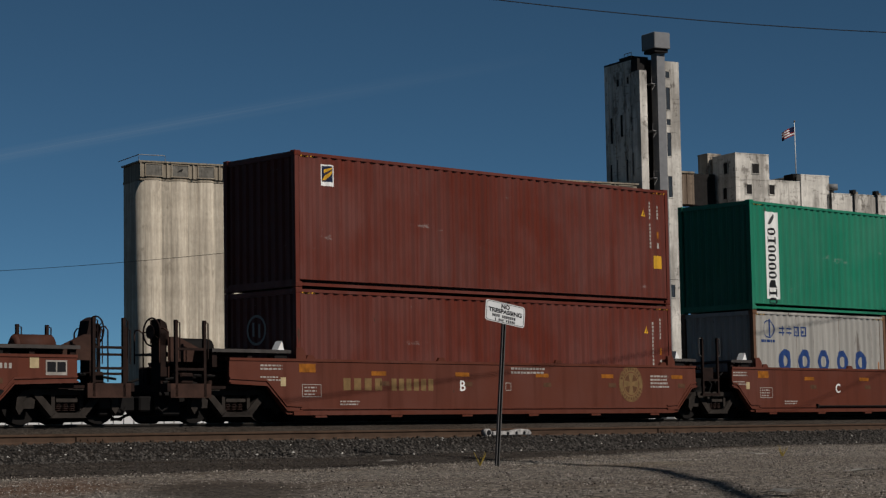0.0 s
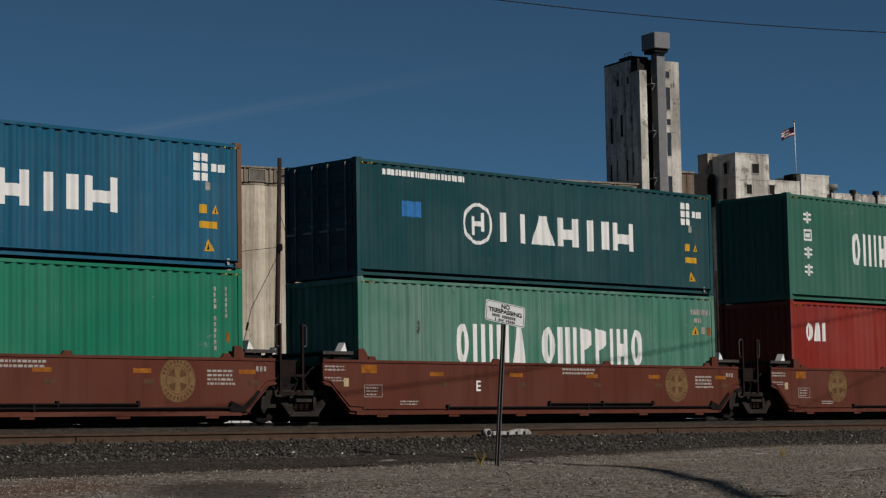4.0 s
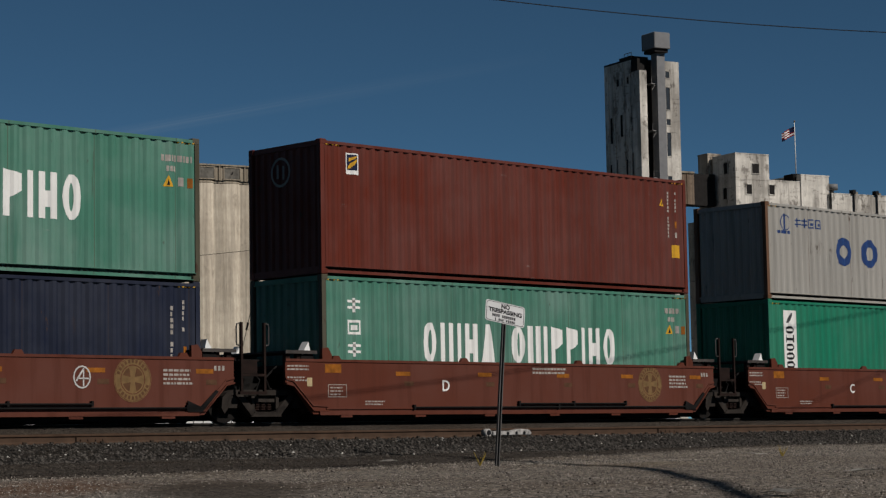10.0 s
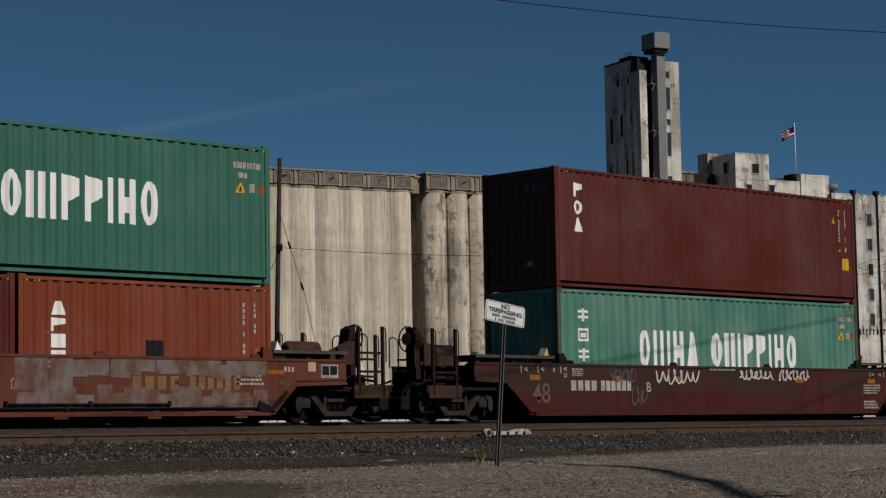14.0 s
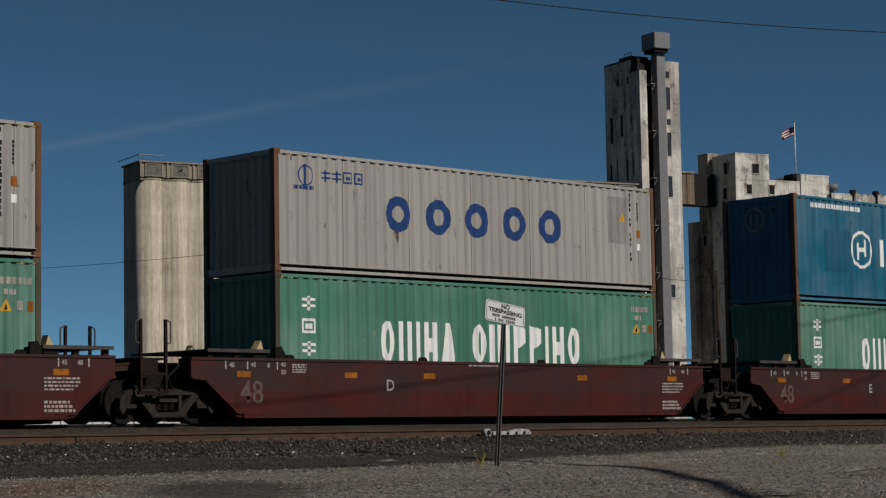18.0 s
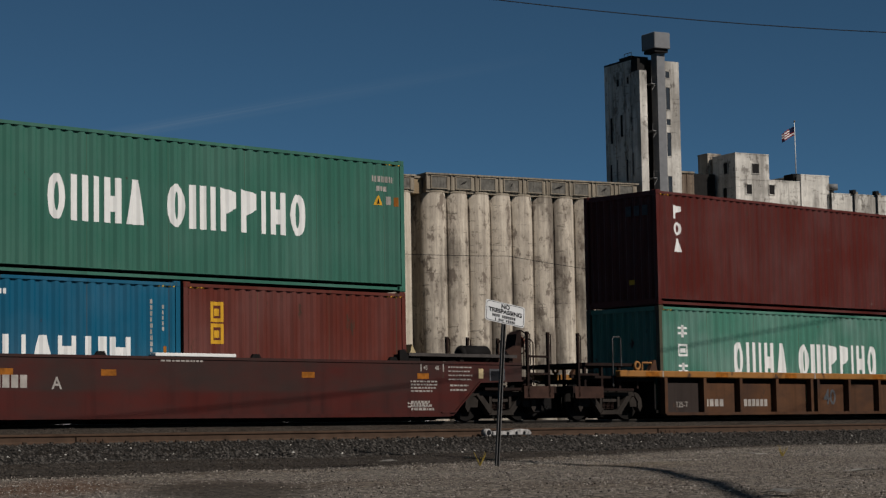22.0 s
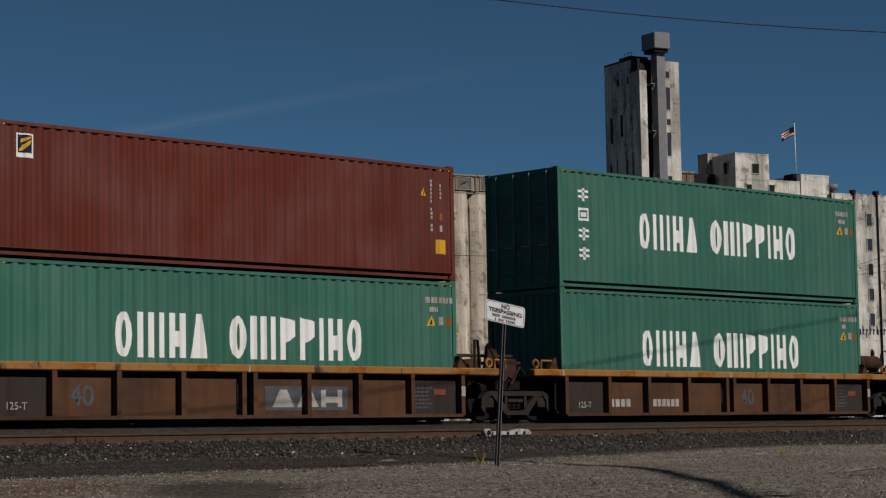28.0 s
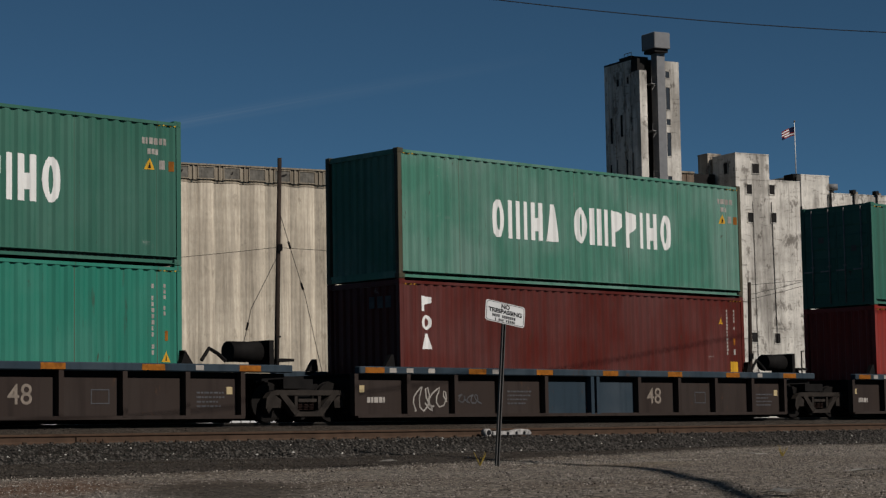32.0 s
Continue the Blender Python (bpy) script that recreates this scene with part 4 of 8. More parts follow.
    for k, (ua, ub, y, za, zb) in enumerate(((1.1, 2.6, -0.85, 1.5, 1.62), (1.4, 2.9, 0.7, 1.75, 1.5), (0.9, 2.2, 0.1, 1.66, 1.72), (1.6, 3.1, -1.0, 1.62, 1.55))):
        bm = bmesh.new()
        tube(bm, [(X(ua), y, za), (X((ua + ub) / 2), y + 0.08, (za + zb) / 2 + 0.06), (X(ub), y, zb)], 0.028)
        part("brake_pipe", bm, "black", car)
    for u, y, z, a in ((1.2, -0.9, 1.42, 0.22), (2.45, 0.2, 1.42, 0.3), (1.75, -0.75, 1.42, 0.18), (2.6, -0.95, 1.46, 0.16)):
        bm = bmesh.new()
        box(bm, X(u) - a, X(u) + a, y - 0.16, y + 0.16, z, z + a * 1.4)
        bevelled(bm, 0.03)
        part("valve_box", bm, "gear", car)


def joint(car, x, colour):
    """The shared articulated joint ahead of a middle unit."""
    bm = bmesh.new()
    box(bm, x - 0.75, x + 0.9, -0.42, 0.42, 1.30, 1.72)
    box(bm, x - 0.35, x + 0.35, -0.6, 0.6, 1.42, 1.60)
    part("joint_casting", bm, "black", car)
    for y, s in ((-1.30, -1), (1.30, 1)):
        for dx, o in ((-0.42, -1), (0.18, 1)):
            bm = bmesh.new()
            box(bm, x + dx - 0.026, x + dx + 0.026, y - 0.03, y + 0.03, 1.25, 2.72)
            post = part("stanchion", bm, "gear", car)
            bm = bmesh.new()
            u = x + dx + o * 0.02
            tube(bm, [(u, y, 2.24), (u + o * 0.09, y, 2.26), (u + o * 0.10, y, 2.32), (u + o * 0.10, y, 2.62), (u + o * 0.09, y, 2.68), (u, y, 2.70)], 0.017)
            part("grab_iron", bm, "post_steel", post, "worn grey grab loop")
        bm = bmesh.new()
        box(bm, x - 0.48, x + 0.22, y - 0.04, y + 0.04, 1.25, 1.31)
        part("step", bm, "gear", car)
        bm = bmesh.new()
        box(bm, x - 0.44, x + 0.2, y - 0.025, y + 0.025, 1.62, 1.67)
        part("step_rail", bm, "gear", car)
        bm = bmesh.new()
        prism(bm, [(x - 0.42, 1.675), (x - 0.02, 1.675), (x - 0.02, 1.95), (x - 0.42, 1.95)], y - 0.02, y + 0.02)
        part("step_plate", bm, "gear", car)
    bm = bmesh.new()
    box(bm, x - 0.5, x + 0.3, -1.2, 1.2, 1.93, 1.97)
    part("walkway", bm, "black", car)
    bm = bmesh.new()
    tube(bm, [(x + 0.75, -1.0, 1.85), (x + 0.45, -1.0, 1.60), (x + 0.55, -1.0, 1.38), (x + 0.8, -1.0, 1.32), (x + 1.1, -1.1, 1.40)], 0.025)
    tube(bm, [(x + 0.1, -0.9, 1.8), (x + 0.3, -1.0, 1.55), (x + 0.2, -1.0, 1.35)], 0.02)
    part("air_hose", bm, "black", car)


def guide(car, x, y, flip, material="white"):
    """Pointed guide that centres a container over the well."""
    bm = bmesh.new()
    prism(bm, [(x - 0.17, 1.97), (x + 0.17, 1.97), (x + 0.17, 2.08), (x + 0.07 * flip, 2.12), (x - 0.17, 2.08)], y - 0.12, y + 0.12)
    part("guide_base", bm, "black", car)
    bm = bmesh.new()
    prism(bm, [(x - 0.13, 2.08), (x + 0.13, 2.08), (x + 0.05 * flip, 2.36)], y - 0.1, y + 0.1)
    part("container_guide", bm, material, car, "pointed white container guide")


def letters(text, size, material, parent, place, turn, name="stencil", thick=0.0, squeeze=1.0, label=""):
    cu = bpy.data.curves.new(name, "FONT")
    cu.body, cu.size, cu.offset, cu.align_x, cu.align_y = text, size, thick, "CENTER", "CENTER"
    tmp = bpy.data.objects.new(name, cu)
    scene.collection.objects.link(tmp)
    me = bpy.data.meshes.new_from_object(tmp.evaluated_get(bpy.context.evaluated_depsgraph_get()))
    bpy.data.objects.remove(tmp)
    me.transform(Matrix.Diagonal((squeeze, 1, 1, 1)))
    me.materials.clear()
    me.materials.append(M[material])
    ob = new(name, me)
    ob.parent = parent
    ob.matrix_basis = Matrix.Translation(place) @ turn
    return tagged(ob, label)


def tag_lines(car, runs, material, seed, y=-CAR_Y - 0.008, r=0.02, name="spray_tag", label="looping spray-painted tag, illegible"):
    """A scrawl of spray paint: each run is x0, x1, low, high, strokes."""
    rnd = random.Random(seed)
    for x0, x1, lo, hi, turns in runs:
        pts, n = [], turns * 9
        ph, wob = rnd.uniform(0, 6), 0.0
        for k in range(n + 1):
            f = k / n
            if k % 9 == 0:
                wob, tall = rnd.uniform(-0.05, 0.05), rnd.uniform(0.55, 1.0)
            a = f * turns * math.tau + ph
            pts.append((x0 + (x1 - x0) * f + (0.06 + wob) * math.cos(a * (1 if turns % 2 else 1.5)), (lo + hi) / 2 + (hi - lo) / 2 * tall * math.sin(a + 0.7 * math.sin(a * 0.5))))
        bm = bmesh.new()
        rows = []
        for k, (xa, za) in enumerate(pts):
            b, c = pts[max(k - 1, 0)], pts[min(k + 1, n)]
            d = Vector((c[0] - b[0], c[1] - b[1]))
            m = Vector((-d.y, d.x)).normalized() * r
            rows.append((bm.verts.new((xa - m.x, y, za - m.y)), bm.verts.new((xa + m.x, y, za + m.y))))
        for (a0, a1), (b0, b1) in zip(rows, rows[1:]):
            bm.faces.new((a0, b0, b1, a1))
        part(name, bm, material, car, label)


def blob(x0, x1, z0, z1, seed):
    rnd = random.Random(seed)
    cx, cz, a, b = (x0 + x1) / 2, (z0 + z1) / 2, (x1 - x0) / 2, (z1 - z0) / 2
    out = []
    for k in range(14):
        t = k * math.tau / 14
        e = 0.62
        f = rnd.uniform(0.9, 1.05)
        out.append((cx + a * f * math.copysign(abs(math.cos(t)) ** e, math.cos(t)), cz + b * f * math.copysign(abs(math.sin(t)) ** e, math.sin(t))))
    return out


UPRIGHT = Matrix.Rotation(radians(90), 4, "X")


def car_letters(car, text, size, x, z, material="white", thick=0.004, y=-CAR_Y - 0.006, squeeze=1.0):
    return letters(text, size, material, car, (x, y, z), UPRIGHT, "stencil", thick, squeeze)


TAPES = (2.1, 4.62, 7.22, 9.5, 12.1)


def smooth_car(s0, style, front, back, unit, seed, tags=(), number=None):
    """A well car unit with smooth plate sides. style: new (red oxide, 40 ft) or old (sooty, 48 ft)."""
    r = random.Random(seed)
    newer = style == "new"
    paint_name = "car_red" if newer else "car_old"
    label = ("red oxide steel well car unit carrying stacked containers" if newer else "sooty dark red well car unit with faded stencils")
    car = thing("well_car", label, "railcar", rail_pose(s0), "well cars of the train")
    xa, xb = (-1.0, 13.05) if newer else (-2.15, 13.9)
    ba, bb = (-0.25, 12.3) if newer else (-1.0, 12.95)
    if back and not newer:
        bb = 13.6
    zt, zb = 1.97, (0.84 if newer else 0.79)
    if front:
        xa = -1.75 if newer else -2.8
    if back:
        xb = 14.25 if newer else 15.8
    trunk_a = -1.68 if newer else -2.9
    trunk_b = 13.80 if newer else 15.05
    if front:
        trunk_a = -1.73 if newer else -3.5
    if back:
        trunk_b = 13.85 if newer else 15.0
    lip = 1.46 if newer else 1.56
    rise = 0.48 if newer else 0.75
    outline = [(xa, zt), (xa, lip), (ba - rise - 0.05, lip - 0.04), (ba, zb), (bb, zb), (bb + rise + 0.05, lip - 0.04), (xb, lip), (xb, zt)]
    for y in (-CAR_Y, CAR_Y - 0.07):
        bm = bmesh.new()
        prism(bm, outline, y, y + 0.07)
        side = part("car_side", bm, paint_name, car, "riveted plate side of the well")
        bm = bmesh.new()
        box(bm, xa, xb, y - 0.02, y + 0.09, zt - 0.035, zt + 0.02)
        part("top_chord", bm, paint_name, car)
        bm = bmesh.new()
        e = -0.03 if y < 0 else 0.03
        box(bm, ba + 0.15, bb - 0.15, y + e - 0.01, y + e + 0.08, zb - 0.02, zb + 0.06)
        if newer:
            box(bm, ba + 0.35, bb - 0.35, y + e, y + e + 0.07, zb + 0.10, zb + 0.125)
            for k in range(6):
                x = ba + 0.9 + k * (bb - ba - 1.8) / 5
                box(bm, x - 0.16, x + 0.16, y + e, y + e + 0.07, zb - 0.07, zb - 0.015)
        part("bottom_chord", bm, paint_name if newer else "car_old", car)
        for k in range(4):
            bm = bmesh.new()
            x = 0.4 + k * 3.8
            prism(bm, [(x - 0.14, zt), (x + 0.14, zt), (x + 0.07, zt + 0.10), (x - 0.07, zt + 0.10)], y - 0.01, y + 0.06)
            part("latch", bm, paint_name if newer else "black", car)
    # well floor and end bulkheads
    bm = bmesh.new()
    box(bm, -0.1, 12.3, -1.28, 1.28, FLOOR_Z - 0.09, FLOOR_Z - 0.02)
    for k in range(8):
        box(bm, 0.4 + k * 1.6, 0.6 + k * 1.6, -1.28, 1.28, FLOOR_Z - 0.02, FLOOR_Z)
    part("well_floor", bm, "black", car)
    ua, ub = ba + 0.15, bb - 0.15
    bm = bmesh.new()
    box(bm, ua, ub, -1.22, 1.22, 0.735, FLOOR_Z - 0.095)
    for k in range(5):
        e = ua + (ub - ua) * (k + 0.1) / 5
        box(bm, e, e + (ub - ua) * (0.12 if k % 2 else 0.17), -1.1, 1.1, 0.692, 0.74)
    part("underframe", bm, "black", car)
    for x0, x1 in ((min(-0.12, ba + 0.05), -0.06), (12.25, max(12.31, bb - 0.05))):
        bm = bmesh.new()
        box(bm, x0, x1, -1.29, 1.29, FLOOR_Z, 1.9)
        part("bulkhead", bm, paint_name, car)
    for x0, x1 in ((xa, -0.12), (12.32, xb)):
        bm = bmesh.new()
        box(bm, x0 + 0.05, x1 - 0.02, -1.28, 1.28, 1.72, 1.80)
        box(bm, x0, x1, -0.35, 0.35, 1.1, 1.72)
        part("end_deck", bm, "black", car)
    for x, f in ((-0.32, 1), (12.52, -1)):
        for y in (-1.15, 1.15):
            guide(car, x, y, f, "white" if newer else "cream")
    for d, x_in, end in ((-1, -0.1, front), (1, 12.3, back)):
        reach = (2.05 if end else 0.85) if newer else ((3.4 if d > 0 else 2.6) if end else 1.6)
        x0, x1 = sorted((x_in, x_in + d * reach))
        bm = bmesh.new()
        box(bm, x0, x1, -1.30, 1.30, 2.12, 2.16)
        box(bm, x0, x1, -1.33, -1.30, 2.10, 2.17)
        part("crossover_deck", bm, "deck", car, "dark grating deck over the car end")
        for k in range(3):
            bm = bmesh.new()
            x = x0 + 0.12 + k * (x1 - x0 - 0.24) / 2
            box(bm, x - 0.06, x + 0.06, -1.25, -1.15, 1.80, 2.12)
            part("deck_bracket", bm, "gear", car)
        for y in (-1.36, 1.30):
            bm = bmesh.new()
            x = 0.02 if d < 0 else 12.0
            prism(bm, [(x, 1.97), (x + 0.26, 1.97), (x + 0.26, 2.10), (x + 0.16, 2.24), (x, 2.22)], y, y + 0.07)
            part("corner_latch", bm, paint_name if newer else "black", car)
    if newer and not front:
        for z, x0, x1 in ((0.975, 2.6, 11.85), (1.055, 5.9, 9.6)):
            bm = bmesh.new()
            rod(bm, (x0, -CAR_Y - 0.05, z), (x1, -CAR_Y - 0.05, z), 0.02, 6)
            for x in (x0, (x0 + x1) / 2, x1):
                box(bm, x - 0.025, x + 0.025, -CAR_Y - 0.07, -CAR_Y, z - 0.05, z + 0.06)
            part("brake_rod", bm, "black", car, "black brake rod in its brackets")
        bm = bmesh.new()
        prism(bm, [(11.86, 0.90), (12.22, 0.90), (12.62, 1.30), (12.56, 1.33), (12.18, 1.0), (11.86, 1.12)], -CAR_Y - 0.06, -CAR_Y - 0.03)
        part("brake_lever", bm, "black", car)
    for y in (-CAR_Y - 0.045, CAR_Y):
        for a, d in ((ba, -1), (bb, 1)):
            for k in (0.0, 0.10):
                e = [(xa if d < 0 else xb, lip + k), (a + d * (rise + 0.05) + d * 0.02, lip - 0.04 + k), (a + d * 0.02, zb + 0.07 + k), (a - d * 0.4, zb + 0.05 + k)]
                f = [(x, z + 0.035) for x, z in e]
                bm = bmesh.new()
                for q in range(3):
                    prism(bm, [e[q], e[q + 1], f[q + 1], f[q]], y + 0.2 * k, y + 0.045)
                if newer or k == 0:
                    part("end_flange", bm, paint_name, car)
                else:
                    bm.free()
    bogie(car, trunk_a, s0)
    if back:
        bogie(car, trunk_b, s0)
        if newer:
            end_gear(car, 1, 12.19, paint_name, "tank_brown", "gear", off=0.1)
        else:
            end_gear(car, 1, 12.19, paint_name, "black", "gear", off=1.5, reach=4.95, hub="rust_red")
    if front:
        end_gear(car, -1, 0.0, paint_name, "black", "gear", **({} if newer else dict(off=1.0, reach=4.85, hub="rust_red")))
    else:
        joint(car, trunk_a, "car_red" if newer else "black")
    # stencils and tape on the near side
    y = -CAR_Y - 0.004
    flat = dict(follow=False, y=y)
    white = "white" if newer else "dull_white"
    if newer:
        mark(car, "reflector_tape", [quad(0.08, 1.71, 0.53, 1.89)], "orange", **flat)
        RX = 1.95 if back else 10.57
        for x in TAPES:
            if abs(x + 0.3 - RX) > 0.72:
                mark(car, "reflector_tape", [quad(x, 1.66, x + 0.43, 1.75)], "orange", **flat)
                mark(car, "faded_patch", [quad(x + 0.25, 1.44, x + 0.52, 1.54)], "faded_tape", **flat)
        mark(car, "data_print", lines_of(-0.95, 0.75, 1.86, 0.035, 2, 0.07, 3) + lines_of(-0.95, 0.6, 1.62, 0.03, 2, 0.06, 4) + lines_of(11.3, 0.75, 1.74, 0.045, 4, 0.085, 5) + lines_of(6.4, 1.2, 1.88, 0.05, 2, 0.09, 6) + lines_of(1.2, 0.7, 1.12, 0.03, 2, 0.06, 7), "dull_white", **flat, key="printN", kind="stuff")
        mark(car, "data_panel", hoop(0.42, 1.33, 0.37, 0.19, 0.02, 4, math.pi / 4, math.tau + math.pi / 4) + lines_of(0.22, 0.4, 1.41, 0.03, 3, 0.07, 9), "dull_white", **flat, key="panelN", kind="stuff")
        mark(car, "reflector", [quad(-0.42, 1.42, -0.28, 1.60)], "cream", **flat, key="refN")
        mark(car, "roundel", disc(RX, 1.53, 0.44, 28), "gold", "round gold railway emblem with a cross", **flat, key=("roundel", RX))
        for q in range(4):
            a0 = radians(90 * q + 20)
            sector = [(RX + 0.07 * math.cos(radians(90 * q + 45)), 1.53 + 0.07 * math.sin(radians(90 * q + 45)))]
            sector += [(RX + 0.245 * math.cos(a0 + radians(50) * k / 5), 1.53 + 0.245 * math.sin(a0 + radians(50) * k / 5)) for k in range(6)]
            mark(car, "roundel_cutout", [sector], "roundel_dark", follow=False, y=-CAR_Y - 0.007, key=("roundcut", RX, q))
        mark(car, "roundel_ring", hoop(RX, 1.53, 0.29, 0.29, 0.016, 24) + hoop(RX, 1.53, 0.425, 0.425, 0.010, 28), "car_red", follow=False, y=-CAR_Y - 0.007, key=("roundring", RX))
        bars = []
        for q in range(26):
            if q in (0, 1, 12, 13, 14, 25):
                continue
            a0, a1 = math.tau * (q + 0.18) / 26, math.tau * (q + 0.78) / 26
            bars.append([(RX + r_ * math.cos(t_), 1.53 + r_ * math.sin(t_)) for r_, t_ in ((0.325, a0), (0.395, a0), (0.395, a1), (0.325, a1))])
        mark(car, "roundel_print", bars, "roundel_dark", follow=False, y=-CAR_Y - 0.007, key=("roundtext", RX), kind="stuff")
        if back:
            mark(car, "placard", [quad(13.55, 1.60, 14.02, 1.88)], "dull_white", "pale framed inspection placard", **flat)
            mark(car, "placard_field", [quad(13.58, 1.66, 13.77, 1.85), quad(13.80, 1.66, 13.99, 1.85)], "ink", follow=False, y=y - 0.003)
            mark(car, "reflector", [quad(13.20, 1.73, 13.40, 1.94)], "cream", **flat)
        if not front:
            for q in [quad(12.55 + 0.1 * k, 1.72, 12.61 + 0.1 * k, 1.82) for k in range(3)]:
                mark(car, "capacity_bar", [q], "dull_white", **flat)
        if front or back:
            x0 = 1.3 if not back else 8.75
            mark(car, "owner_mark", [quad(x0 + k * 0.30, 1.34, x0 + 0.2 + k * 0.30, 1.60) for k in range(4)] + [quad(x0 + 1.38 + k * 0.22, 1.34, x0 + 1.53 + k * 0.22, 1.60) for k in range(6)], "gold", "row of gold number bars", **flat, kind="stuff")
            mark(car, "small_frame", hoop(6.3 if front else 6.12, 1.44, 0.13, 0.13, 0.02, 4, math.pi / 4, math.tau + math.pi / 4), "dull_white", **flat)
    else:
        for q in [quad(x, 1.60, x + 0.35, 1.72) for x in (-1.0, 1.9, 4.2, 9.2, 12.5)]:
            mark(car, "reflector_tape", [q], "orange", **flat)
        mark(car, "data_print", lines_of(0.45, 0.5, 1.88, 0.03, 4, 0.05, 13) + lines_of(12.3, 0.8, 1.56, 0.035, 4, 0.07, 15) + lines_of(12.3, 0.7, 1.12, 0.05, 3, 0.08, 16) + lines_of(5.6, 1.2, 1.93, 0.04, 1, 0.1, 17), "dull_white", **flat, key="printO", kind="stuff")
        if back:
            mark(car, "placard", [quad(14.75, 1.52, 15.25, 1.84)], "decal_gray", "grey framed inspection placard", **flat)
            mark(car, "placard_field", [quad(14.79, 1.57, 15.21, 1.79)], "ink", follow=False, y=y - 0.003)
            mark(car, "data_print", lines_of(13.45, 0.75, 1.88, 0.03, 4, 0.09, seed) + lines_of(13.5, 0.6, 1.48, 0.04, 2, 0.1, seed + 1) + lines_of(12.2, 0.8, 1.08, 0.035, 2, 0.07, seed + 2), "dull_white", **flat, kind="stuff")
            mark(car, "reflector", [quad(14.40, 1.62, 14.55, 1.84)], "cream", **flat)
        car_letters(car, "48", 0.66, -0.62, 1.27, "faded_stencil", 0.004, squeeze=0.92)
        for text, x, z in (("40", -1.13, 1.84), ("45", -0.57, 1.85), ("8", -0.18, 1.84), ("40", 0.21, 1.86), ("20", 0.21, 1.71), ("45", 12.75, 1.84), ("48", 13.1, 1.84)):
            car_letters(car, text, 0.13, x, z, "dull_white", 0.002)
        for x in (-1.3, -0.74, 0.04, 12.6, 13.28):
            mark(car, "length_mark", [quad(x, 1.76, x + 0.03, 1.93)], "dull_white", **flat)
        if front or back:
            mark(car, "owner_mark", [quad(0.40 + k * 0.24, 1.36, 0.58 + k * 0.24, 1.60) for k in range(4)] + [quad(1.45 + k * 0.19, 1.36, 1.60 + k * 0.19, 1.60) for k in range(6)], "dull_white", "row of pale number bars", **flat, kind="stuff")
    if unit:
        car_letters(car, unit, 0.33, (4.83 if front and newer else 7.84 if back and newer else 3.6 if newer else 3.2), 1.44, white, 0.005)
    TRAIN.append((car, s0 - 0.15, 0.0))
    return car


